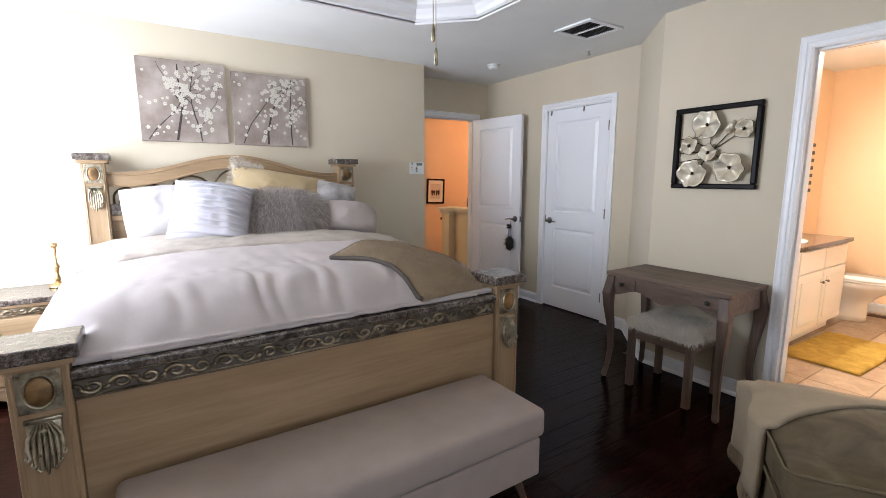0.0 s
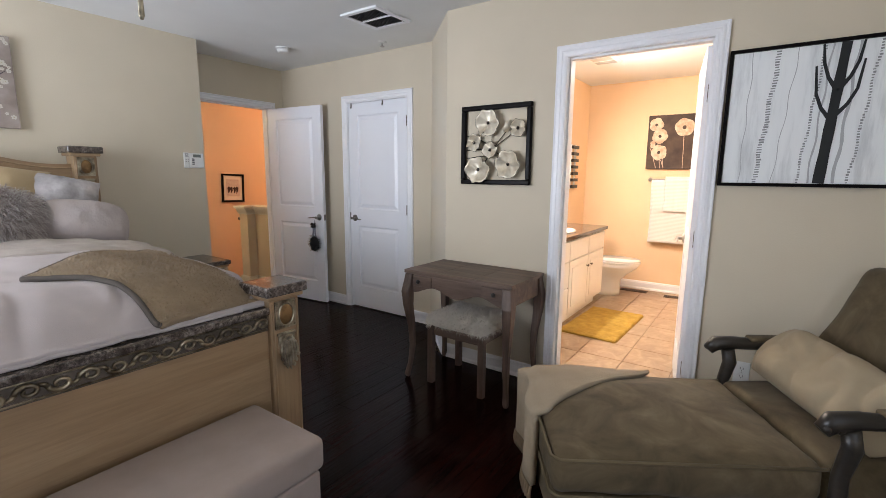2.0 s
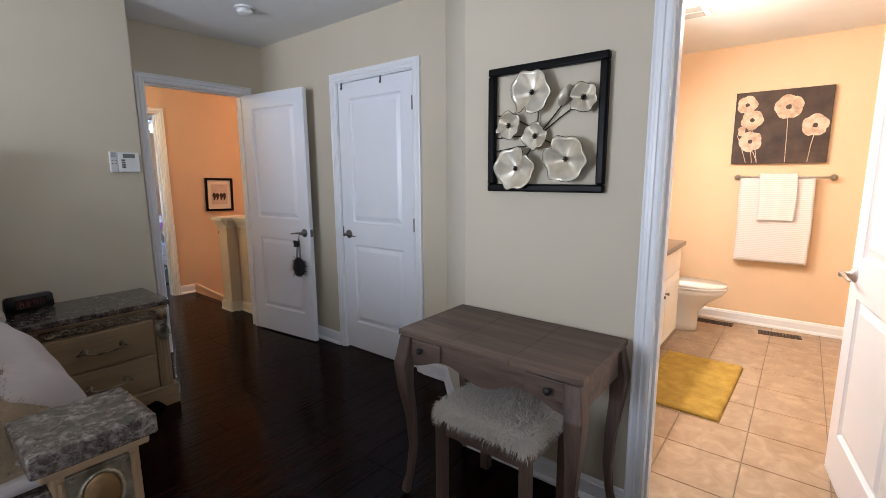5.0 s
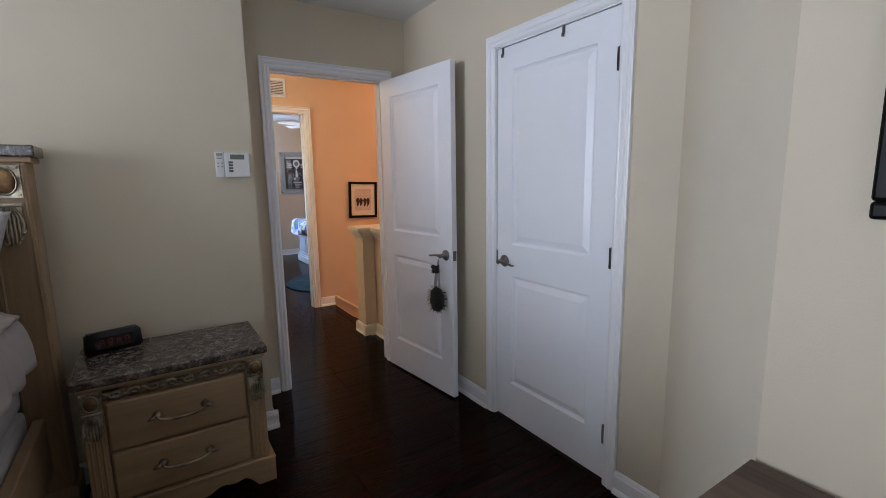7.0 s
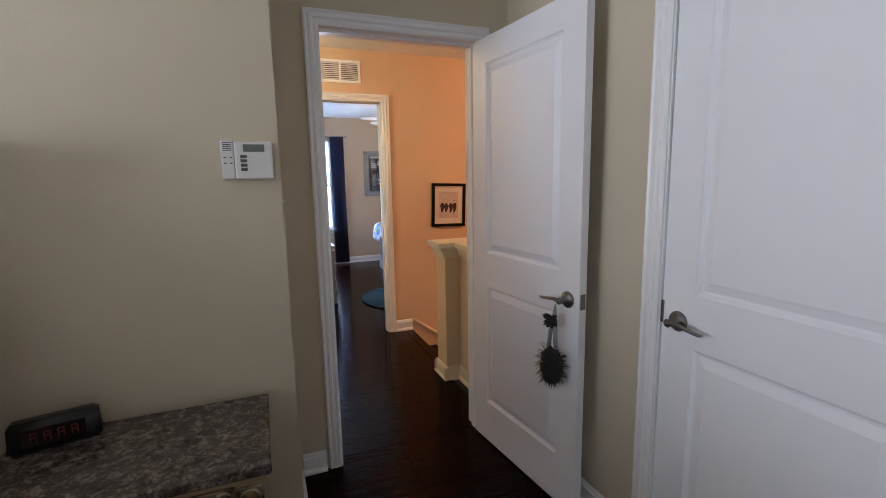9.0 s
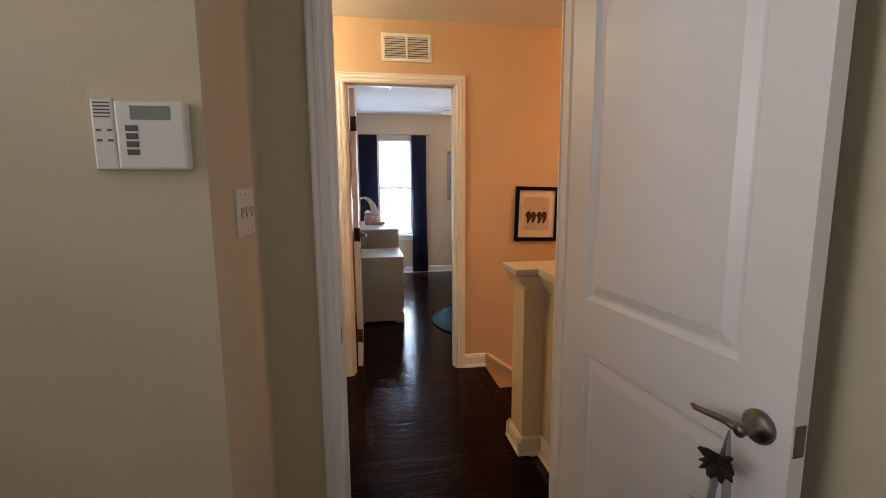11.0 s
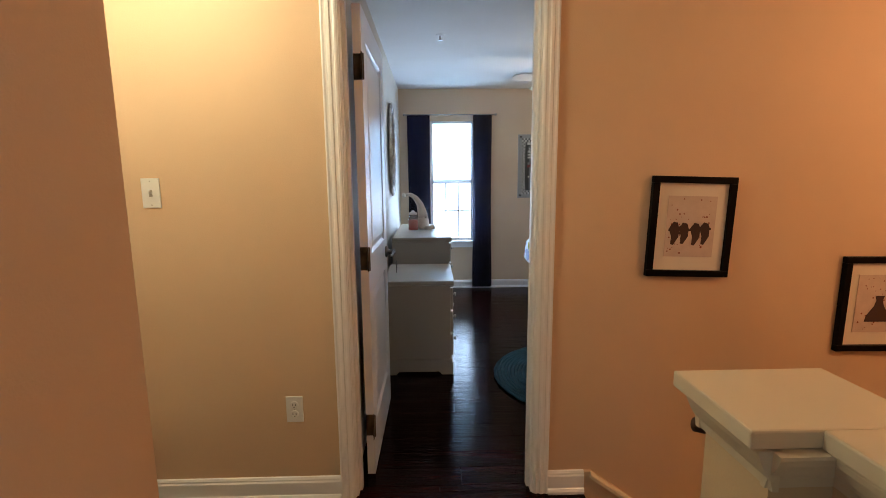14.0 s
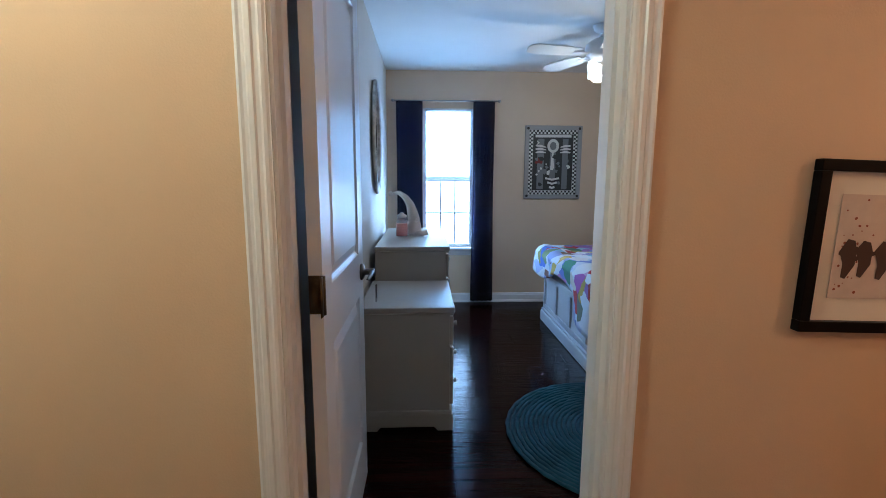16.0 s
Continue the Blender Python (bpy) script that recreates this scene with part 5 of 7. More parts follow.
bm = bmesh.new()
tube(bm, [ap(0.645, 0.34, -0.02), ap(0.665, 0.30, -0.03), ap(0.690, 0.25, -0.03), ap(0.715, 0.20, -0.02)], [0.012, 0.024, 0.022, 0.006], 10, True, 0.6)
part("metal_bud", bm, CHAMPAGNE, art, "champagne metal bud", True)
for a, b in (((0.445, 0.562), (0.410, 0.226)), ((0.445, 0.562), (0.655, 0.33)), ((0.445, 0.562), (0.830, 0.307)), ((0.445, 0.562), (0.277, 0.812)), ((0.445, 0.562), (0.708, 0.746)), ((0.06, 0.37), (0.445, 0.52)), ((0.06, 0.56), (0.445, 0.58)), ((0.06, 0.67), (0.445, 0.64)), ((0.06, 0.75), (0.28, 0.74)), ((0.06, 0.46), (0.207, 0.466))):
    mid = ((a[0] + b[0]) / 2 + 0.02, (a[1] + b[1]) / 2 - 0.02)
    part("wire_stem", tube(bmesh.new(), [ap(*a), ap(*mid), ap(*b)], 0.0028, 6), DARK_STEM, art)

# ---- birch painting ----
BW, BH = 1.18, 0.605
birch_base = mat("grey_white_canvas", (0.62, 0.64, 0.65), 0.75)
v = coords(birch_base, (1, 1, 0.12))
plug(birch_base, ramp(birch_base, noise_tex(birch_base, v, 16, 6, 0.65), [(0.30, (0.56, 0.58, 0.59)), (0.50, (0.80, 0.82, 0.83)), (0.8, (0.86, 0.88, 0.88))]), "Base Color")
birch = canvas(pose(3.63, 0.432 - BW / 2, 1.330, 0, 0, -90), BW, BH, birch_base, "wide framed canvas of black and grey bare trees on white", depth=0.034)
for r in ((-BW / 2 - 0.016, -0.016, BW / 2 + 0.016, -0.001), (-BW / 2 - 0.016, BH + 0.001, BW / 2 + 0.016, BH + 0.016), (-BW / 2 - 0.016, -0.001, -BW / 2 - 0.001, BH + 0.001), (BW / 2 + 0.001, -0.001, BW / 2 + 0.016, BH + 0.001)):
    part("frame_rail", boxes((r[0], -0.042, r[1], r[2], 0, r[3])), FRAME_BLACK, birch)
rng = random.Random(31)
greys = [mat("grey_tree_paint", (0.26, 0.27, 0.28), 0.8), mat("pale_tree_paint", (0.42, 0.43, 0.44), 0.8), mat("dark_tree_paint", (0.10, 0.105, 0.11), 0.8), mat("black_tree_paint", (0.010, 0.011, 0.012), 0.7)]
for k, (x, lean, w, tone) in enumerate(((0.135, 0.045, 0.011, 0), (0.295, 0.05, 0.006, 0), (0.335, 0.03, 0.0035, 1), (0.425, 0.03, 0.006, 1), (0.475, 0.05, 0.006, 0), (0.20, 0.05, 0.0015, 1), (0.07, 0.01, 0.0015, 1), (0.62, 0.03, 0.011, 0), (0.72, 0.02, 0.006, 1), (0.84, -0.02, 0.013, 0), (0.93, 0.02, 0.005, 1), (1.04, -0.02, 0.007, 0), (1.12, 0.01, 0.006, 1))):
    bm = bmesh.new()
    n = 26
    pts = [(-BW / 2 + x + lean * i / n + 0.004 * math.sin(i * 0.7 + k), 0.002 + (BH - 0.004) * i / n) for i in range(n + 1)]
    if tone == 0:
        for i in range(n):
            for q in range(2):
                z = pts[i][1] + q * BH / n / 2
                stroke(bm, [(pts[i][0] - w * rng.uniform(0.7, 1), z + 0.003), (pts[i][0] + w * rng.uniform(0.5, 1), z + 0.004)], rng.uniform(0.002, 0.0045), -0.0350)
    else:
        stroke(bm, pts, [w * rng.uniform(0.8, 1.15) for _ in pts], -0.0346 - 0.0002 * (k % 3))
    part("painted_tree", bm, greys[tone], birch)
for k, x0 in enumerate((0.375, 0.78)):
    bm = bmesh.new()
    n = 20
    trunk = [(-BW / 2 + x0 + 0.035 * i / n, 0.001 + (BH - 0.002) * i / n) for i in range(n + 1)]
    stroke(bm, trunk, [0.021 - 0.004 * i / n + 0.001 * math.sin(i) for i in range(n + 1)], -0.0358)
    for zf, dx in ((0.45, -0.075), (0.66, -0.065), (0.47, 0.085), (0.66, 0.07)):
        p0 = (-BW / 2 + x0 + 0.035 * zf, BH * zf)
        stroke(bm, [p0, (p0[0] + dx * 0.55, p0[1] + BH * 0.10), (p0[0] + dx * 0.85, p0[1] + BH * 0.20), (p0[0] + dx, min(BH - 0.002, p0[1] + BH * 0.40))], [0.009, 0.007, 0.006, 0.004], -0.0360)
    part("painted_tree", bm, greys[3], birch)

# ---- dressing table and stool ----
DESK_OAK = wood("grey_brown_oak", (0.052, 0.032, 0.024), (0.215, 0.143, 0.106), 1, 13.0, 0.5)
DESK_UP = wood("grey_brown_oak_upright", (0.046, 0.028, 0.021), (0.180, 0.118, 0.087), 2, 13.0, 0.5)
desk = thing("dressing_table", "grey-brown oak dressing table with curved legs and two drawers", "dressing table", pose(3.40, 1.742, 0))
DH, DY, DX0, DX1 = 0.744, 0.392, -0.235, 0.215
for a, b in ((-DY, -DY + 0.2627), (-DY + 0.2633, DY - 0.2633), (DY - 0.2627, DY)):
    part("top_panel", boxes((DX0, a, DH - 0.024, DX1, b, DH), bevel=0.0022, seg=2), DESK_OAK, desk, "oak top board")


def apron(y0, y1, x, lobes):
    n = 30
    pts = []
    for i in range(n + 1):
        u = i / n
        pts.append((y0 + (y1 - y0) * u, DH - 0.15 + 0.045 * (0.5 - 0.5 * math.cos(2 * math.pi * u * lobes)) * (1 if lobes else 0)))
    bm = bmesh.new()
    prism(bm, pts + [(y1, DH - 0.024), (y0, DH - 0.024)], 0.018, Matrix.Translation((x + 0.018, 0, 0)) @ Matrix.Rotation(radians(90), 4, "Z"))
    bmesh.ops.recalc_face_normals(bm, faces=bm.faces[:])
    return bm


part("front_apron", apron(-DY + 0.055, DY - 0.055, DX0 + 0.022, 2), DESK_OAK, desk, "shaped oak apron")
part("back_apron", apron(-DY + 0.055, DY - 0.055, DX1 - 0.03, 0), DESK_OAK, desk)
for s in (-1, 1):
    part("side_apron", boxes((DX0 + 0.055, s * (DY - 0.018), DH - 0.14, DX1 - 0.045, s * (DY - 0.036), DH - 0.024)), DESK_OAK, desk)
    y = s * 0.275
    dr = part("drawer", boxes((DX0 + 0.012, y - 0.092, DH - 0.105, DX0 + 0.024, y + 0.092, DH - 0.034), bevel=0.004), DESK_OAK, desk, "small oak drawer front")
    part("knob", lathe(bmesh.new(), [(0.006, 0), (0.005, 0.01), (0.013, 0.016), (0.014, 0.022), (0.007, 0.028)], 14, Matrix.Translation((DX0 + 0.013, y, DH - 0.07)) @ Matrix.Rotation(radians(-90), 4, "Y")), BLACK_METAL, dr, "small dark knob", True)
    for x, d in ((DX0 + 0.03, -1), (DX1 - 0.03, 1)):
        bm = bmesh.new()
        rows = [(0.0, 0.020, 0.010), (0.02, 0.024, 0.016), (0.10, 0.006, 0.014), (0.22, -0.006, 0.016), (0.36, 0.000, 0.020), (0.50, 0.018, 0.026), (0.60, 0.022, 0.031), (0.66, 0.010, 0.030), (DH - 0.026, 0.002, 0.028)]
        rings = []
        for z, o, w in rows:
            cx, cy = x + d * o, s * (DY - 0.036) + s * o * 0.7
            rings.append([bm.verts.new((cx + a * w, cy + b * w, z)) for a, b in ((-1, -1), (1, -1), (1, 1), (-1, 1))])
        for a, b in zip(rings, rings[1:]):
            for i in range(4):
                bm.faces.new((a[i], a[(i + 1) % 4], b[(i + 1) % 4], b[i]))
        bm.faces.new(rings[0][::-1])
        bm.faces.new(rings[-1])
        bmesh.ops.bevel(bm, geom=bm.edges[:], offset=0.004, segments=1, affect="EDGES")
        part("leg", bm, DESK_UP, desk, "curved oak leg")

stool = thing("vanity_stool", "square stool with an ivory faux fur seat and grey-brown legs", "stool", pose(3.365, 1.745, 0))
for sx in (-1, 1):
    for sy in (-1, 1):
        part("leg", boxes((sx * 0.165 - 0.02, sy * 0.19 - 0.02, 0, sx * 0.165 + 0.02, sy * 0.19 + 0.02, 0.40), bevel=0.004), DESK_UP, stool)
part("seat_frame", boxes((-0.165, -0.19, 0.33, 0.165, 0.19, 0.385)), DESK_OAK, stool)
bm = boxes((-0.182, -0.207, 0.385, 0.182, 0.207, 0.462), bevel=0.03, seg=4)
bmesh.ops.subdivide_edges(bm, edges=bm.edges[:], cuts=3, use_grid_fill=True)
bm.normal_update()
rng = random.Random(8)
spots = []
for f in bm.faces:
    if f.normal.z < -0.5:
        continue
    n = max(1, int(f.calc_area() / 0.000030))
    vs = [v.co for v in f.verts]
    for _ in range(min(n, 70)):
        a, b = rng.random(), rng.random()
        p = vs[0].lerp(vs[1], a).lerp(vs[-1].lerp(vs[-2], a), b) if len(vs) > 3 else vs[0].lerp(vs[1], a).lerp(vs[2], b)
        spots.append((p, f.normal.copy()))
part("seat", bm, FUR_WHITE, stool, "", True)
part_mesh("fur", fur_bm(spots, 0.042, 0.0017, 21, 0.9), FUR_WHITE, stool, "ivory long-haired faux fur")

# ---- chaise ----
SUEDE = mat("olive_brown_microsuede", (0.150, 0.112, 0.066), 0.85, spec=0.2)
v = coords(SUEDE)
plug(SUEDE, ramp(SUEDE, noise_tex(SUEDE, v, 5.5, 6, 0.6, 0.8), [(0.30, (0.062, 0.045, 0.024)), (0.55, (0.122, 0.091, 0.051)), (0.78, (0.195, 0.150, 0.092))]), "Base Color")
bsdf(SUEDE).inputs["Sheen Weight"].default_value = 0.08
bump(SUEDE, noise_tex(SUEDE, v, 350, 3), 0.2, 0.002)
PIPING = cloth("olive_piping", (0.135, 0.104, 0.060), 400, 0.9, 0.2)
CUSHION = cloth("sand_microsuede", (0.36, 0.29, 0.195), 350, 0.9, 0.25, 0.10, 0.08)
DARK_CARVED = wood("ebonised_carved_wood", (0.012, 0.010, 0.008), (0.045, 0.036, 0.028), 0, 10, 0.38)
CW = 0.66


def soft_box(x0, y0, z0, x1, y1, z1, r, dome=0.0, seed=0, cuts=10, wrinkle=0.006):
    bm = boxes((x0, y0, z0, x1, y1, z1), bevel=r, seg=4)
    bmesh.ops.subdivide_edges(bm, edges=[e for e in bm.edges if e.calc_length() > 0.09], cuts=cuts, use_grid_fill=True)
    for v in bm.verts:
        u, w = (v.co.x - x0) / (x1 - x0) * 2 - 1, (v.co.y - y0) / (y1 - y0) * 2 - 1
        if v.co.z > (z0 + z1) / 2:
            v.co.z += dome * max(0, 1 - u * u) * max(0, 1 - w * w)
        v.co += Vector((noise.noise(v.co * 7 + Vector((seed, 0, 0))), noise.noise(v.co * 7 + Vector((0, seed, 3))), noise.noise(v.co * 6 + Vector((5, 1, seed))))) * wrinkle
    return bm


# x runs from the foot to the back, y across
chaise = thing("chaise_longue", "olive-brown microsuede chaise longue with carved dark wood arms", "chaise longue", pose(2.27, 0.745, 0, 0, 0, -57.5))
part("base", soft_box(0.015, 0.02, 0.10, 1.42, CW - 0.02, 0.27, 0.03, 0, 1), SUEDE, chaise, "", True)
part("foot_cushion", soft_box(0.0, 0.0, 0.275, 0.90, CW, 0.425, 0.045, 0.070, 2, 16, 0.010), SUEDE, chaise, "domed foot cushion", True)
part("seat_cushion", soft_box(0.905, 0.01, 0.275, 1.38, CW - 0.01, 0.430, 0.035, 0.02, 3), SUEDE, chaise, "", True)
for z in (0.278, 0.412):
    bm = bmesh.new()
    tube(bm, [(0.90, 0.002, z), (0.03, 0.002, z), (0.004, 0.03, z), (0.004, CW - 0.03, z), (0.03, CW - 0.002, z), (0.90, CW - 0.002, z)], 0.006, 6)
    part("piping", bm, PIPING, chaise, "", True)
bm = soft_box(-0.30, -0.08, 0.0, 0.30, 0.08, 0.66, 0.06, 0.0, 5, 14, 0.012)
for v in bm.verts:
    if v.co.y > 0:
        v.co.y += 0.02 * math.sin(v.co.z * 9)
for v in bm.verts:
    if v.co.y > 0:
        k = max(0.0, 1 - (v.co.x / 0.31) ** 2) * math.sin(math.pi * max(0.0, min(1.0, v.co.z / 0.66)))
        v.co.y += 0.045 * k - 0.016 * abs(noise.noise(Vector((v.co.x * 6, v.co.z * 3.5, 2.0)))) * 2 * k
rel(Matrix.Translation((1.27, CW / 2, 0.36)) @ Matrix.Rotation(radians(20), 4, "Y") @ Matrix.Rotation(radians(90), 4, "Z"), bm)
part("backrest", bm, SUEDE, chaise, "reclined padded backrest", True)
for y in (0.0, CW):
    s = -1 if y == 0 else 1
    yy = y + s * 0.012
    bm = bmesh.new()
    tube(bm, [(0.90, yy, 0.10), (0.93, yy, 0.25), (0.925, yy, 0.40), (0.95, yy, 0.50), (0.935, yy, 0.565)], [0.026, 0.028, 0.025, 0.030, 0.028], 10)
    tube(bm, [(0.845, yy, 0.560), (0.875, yy, 0.590), (0.95, yy, 0.596), (1.10, yy, 0.588), (1.25, yy, 0.592), (1.44, yy, 0.60)], [0.026, 0.034, 0.030, 0.026, 0.026, 0.024], 10)
    for k in range(3):
        bmesh.ops.create_uvsphere(bm, u_segments=10, v_segments=6, radius=0.016, matrix=Matrix.Translation((0.850 + k * 0.02, yy + 0.014 * s, 0.572)))
    part("arm", bm, DARK_CARVED, chaise, "carved dark wood arm", True)
    part("arm_pad", boxes((1.02, yy - 0.028, 0.605, 1.34, yy + 0.028, 0.630), bevel=0.012, seg=3), SUEDE, chaise, "padded arm rest", True)
for x in (0.05, 1.35):
    for y in (0.05, CW - 0.05):
        part("foot", lathe(bmesh.new(), [(0.028, 0), (0.034, 0.03), (0.024, 0.06), (0.03, 0.105)], 14, Matrix.Translation((x, y, 0))), DARK_CARVED, chaise, "", True)

cush = link_mesh("cushion", pillow_bm(0.72, 0.30, 0.20, 14, 0, 0.42, 60, 0.12, 0.034), CUSHION, None, True)
cush.matrix_world = pose(2.27, 0.745, 0, 0, 0, -57.5) @ pose(1.03, CW / 2 + 0.01, 0.45, 0, 0, -90) @ pose(0, 0, 0, -42, 3, 0)
tagged(cush, "sand microsuede lumbar cushion lying on the chaise", "cushion")


def chaise_throw(u, v):
    # over the far foot corner: lies on the cushion, falls over the foot end
    L = -0.34 + v * 0.92
    y = CW + 0.02 - (1 - u) * 0.42 * (1 - 0.9 * max(0.0, (v - 0.42) / 0.58))
    if L >= 0.0:
        q, w = L / 0.45 - 1, y / CW * 2 - 1
        z = 0.452 + 0.055 * max(0, 1 - q * q) * max(0, 1 - w * w) + 0.012 * math.sin(u * 3.1)
        x = L - 0.015
        if L < 0.05:
            z -= 0.010
    else:
        x, z = -0.022 - 0.020 * math.sin(u * 7), 0.444 + L * 0.95
    z += 0.007 * noise.noise(Vector((L * 8, y * 8, 4)))
    return (x, y + 0.02 * math.sin(L * 9), z)


ct = thing("throw_blanket", "sand fleece throw draped over the chaise's foot", "blanket", pose(2.27, 0.745, 0, 0, 0, -57.5))
part("fleece", grid_sheet(24, 50, chaise_throw, -0.022), cloth("sand_fleece", (0.36, 0.29, 0.205), 160, 1.0, 0.9, 0.10, 0.08), ct, "", True)
bm = bmesh.new()
for k in range(22):
    p = Vector(chaise_throw(k / 21, 0.0))
    tube(bm, [p, p + Vector((-0.004, 0.003, -0.04)), p + Vector((0.0, -0.002, -0.075))], [0.006, 0.007, 0.003], 5)
part("fringe", bm, FLEECE, ct, "tan knotted fringe", True)

# ---- ceiling things ----
vent = thing("ceiling_vent", "white return air grille with dark slots in the ceiling", "vent", pose(3.455, 2.625, 2.455))
DUCT = mat("dark_duct", (0.02, 0.02, 0.022), 0.8)
for r in ((-0.185, -0.17, 0.185, -0.135), (-0.185, 0.135, 0.185, 0.17), (-0.185, -0.135, -0.15, 0.135), (0.15, -0.135, 0.185, 0.135), (-0.008, -0.135, 0.008, 0.135)):
    part("frame", boxes((r[0], r[1], -0.014, r[2], r[3], 0), bevel=0.002), WHITE, vent)
part("backing", boxes((-0.15, -0.135, -0.004, 0.15, 0.135, -0.001)), DUCT, vent)
for k in range(14):
    y = -0.126 + k * 0.0194
    for x0, x1 in ((-0.149, -0.009), (0.009, 0.149)):
        part("slat", rel(Matrix.Translation((0, y, -0.008)) @ Matrix.Rotation(radians(38), 4, "X"), boxes((x0, -0.006, -0.0006, x1, 0.006, 0.0006))), mat("shaded_slat", (0.16, 0.16, 0.17), 0.6) if k == 0 and x0 < -0.1 else bpy.data.materials["shaded_slat"], vent)
det = thing("smoke_detector", "round white smoke detector on the ceiling", "smoke detector", pose(3.57, 3.86, 2.455))
part("base", lathe(bmesh.new(), [(0.062, -0.010), (0.062, 0)], 28), PLASTIC, det)
part("cover", lathe(bmesh.new(), [(0.020, -0.042), (0.042, -0.040), (0.050, -0.030), (0.053, -0.011)], 28), PLASTIC, det, "", True)


def sprinkler(x, y, z):
    s = thing("sprinkler", "small white fire sprinkler head on the ceiling", "sprinkler", pose(x, y, z))
    part("rose", lathe(bmesh.new(), [(0.020, -0.006), (0.036, -0.003), (0.038, 0)], 20), PLASTIC, s)
    part("nozzle", lathe(bmesh.new(), [(0.010, -0.034), (0.008, -0.02), (0.010, -0.007)], 12), NICKEL, s)
    part("deflector", lathe(bmesh.new(), [(0.018, -0.040), (0.018, -0.036)], 16), NICKEL, s)


sprinkler(3.925, 3.0, 2.455)
sprinkler(3.61, 8.30, KID_H)
sprinkler(4.82, 6.36, H)

FAN_BROWN = wood("espresso_blade", (0.02, 0.012, 0.008), (0.05, 0.03, 0.02), 0, 12, 0.4)


def fan(x, y, z_ceiling, drop, metal, blade_mat, blades, turn, length, label):
    f = thing("ceiling_fan", label, "ceiling fan", pose(x, y, z_ceiling))
    part("canopy", lathe(bmesh.new(), [(0.025, -0.055), (0.055, -0.035), (0.068, 0)], 24), metal, f, "", True)
    part("downrod", tube(bmesh.new(), [(0, 0, -0.05), (0, 0, -drop + 0.06)], 0.012, 10), metal, f, "", True)
    part("motor", lathe(bmesh.new(), [(0.05, -drop - 0.075), (0.085, -drop - 0.06), (0.115, -drop - 0.02), (0.11, -drop + 0.03), (0.06, -drop + 0.065), (0.02, -drop + 0.075)], 28), metal, f, "", True)
    for k in range(blades):
        a = radians(turn) + 2 * math.pi * k / blades
        m = Matrix.Rotation(a, 4, "Z") @ Matrix.Translation((0, 0, -drop - 0.03)) @ Matrix.Rotation(radians(11), 4, "X")
        bm = bmesh.new()
        out = [(0.17, -0.05), (0.30, -0.064), (length - 0.05, -0.068), (length, -0.045), (length + 0.01, 0), (length, 0.045), (length - 0.05, 0.068), (0.30, 0.064), (0.17, 0.05)]
        lo = [bm.verts.new((p, q, -0.004)) for p, q in out]
        hi = [bm.verts.new((p, q, 0.004)) for p, q in out]
        bm.faces.new(lo[::-1])
        bm.faces.new(hi)
        for i in range(len(out)):
            j = (i + 1) % len(out)
            bm.faces.new((lo[i], lo[j], hi[j], hi[i]))
        b = part("blade", rel(m, bm), blade_mat, f)
        part("blade_arm", rel(m, boxes((0.09, -0.018, -0.010, 0.22, 0.018, -0.005), bevel=0.003)), metal, b)
    return f


bf = fan(1.53, 1.72, TRAY_TOP, 0.36, aged_metal("oiled_bronze", (0.07, 0.05, 0.035), (0.03, 0.02, 0.015), 0.4), FAN_BROWN, 5, 27, 0.55, "dark bronze ceiling fan with two pull chains")
for x, z0, z1 in ((0.0, -0.455, -0.885), (0.012, -0.455, -0.965)):
    c = part("pull_chain", tube(bmesh.new(), [(x, 0, z0), (x, 0, z1 + 0.06)], 0.0014, 6), PEWTER, bf)
    part("pull", lathe(bmesh.new(), [(0.003, z1 + 0.062), (0.007, z1 + 0.05), (0.008, z1 + 0.01), (0.004, z1)], 10, Matrix.Translation((x, 0, 0))), PEWTER, c, "antique pewter pull", True)


# ---- windows out of the walk's sight ----
GLASS = mat("window_glass", (1, 1, 1), 0.02)
bsdf(GLASS).inputs["Transmission Weight"].default_value = 1.0
bsdf(GLASS).inputs["IOR"].default_value = 1.1


def sash_window(name, m, w, h, label, grid_low=(3, 2), shade=False):
    """A double-hung window in its opening; x across, -y into the room."""
    win = thing(name, label, "window", m, kind="structure")
    f = 0.035
    for r in ((-w / 2, 0, -w / 2 + f, h), (w / 2 - f, 0, w / 2, h), (-w / 2 + f, 0, w / 2 - f, f), (-w / 2 + f, h - f, w / 2 - f, h)):
        part("window_frame", boxes((r[0], 0.02, r[1], r[2], 0.10, r[3])), WHITE, win)
    part("meeting_rail", boxes((-w / 2 + f, 0.03, h * 0.50 - 0.022, w / 2 - f, 0.075, h * 0.50 + 0.022), bevel=0.004), WHITE, win)
    part("window_sill", boxes((-w / 2 - 0.04, -0.045, -0.028, w / 2 + 0.04, 0.10, -0.001), bevel=0.006), WHITE, win)
    part("apron", boxes((-w / 2 - 0.02, -0.014, -0.085, w / 2 + 0.02, 0.0, -0.029), bevel=0.003), WHITE, win)
    nx, nz = grid_low
    for z0, z1 in ((f, h * 0.5 - 0.022), (h * 0.5 + 0.022, h - f)):
        p = part("pane", boxes((-w / 2 + f, 0.050, z0, w / 2 - f, 0.053, z1)), GLASS, win)
        p.visible_shadow = False
        for k in range(1, nx):
            x = -w / 2 + f + (w - 2 * f) * k / nx
            part("muntin", boxes((x - 0.008, 0.045, z0, x + 0.008, 0.0495, z1)), WHITE, win)
        for k in range(1, nz):
            z = z0 + (z1 - z0) * k / nz
            part("muntin", boxes((-w / 2 + f, 0.0445, z - 0.008, w / 2 - f, 0.049, z + 0.008)), WHITE, win)
    return win


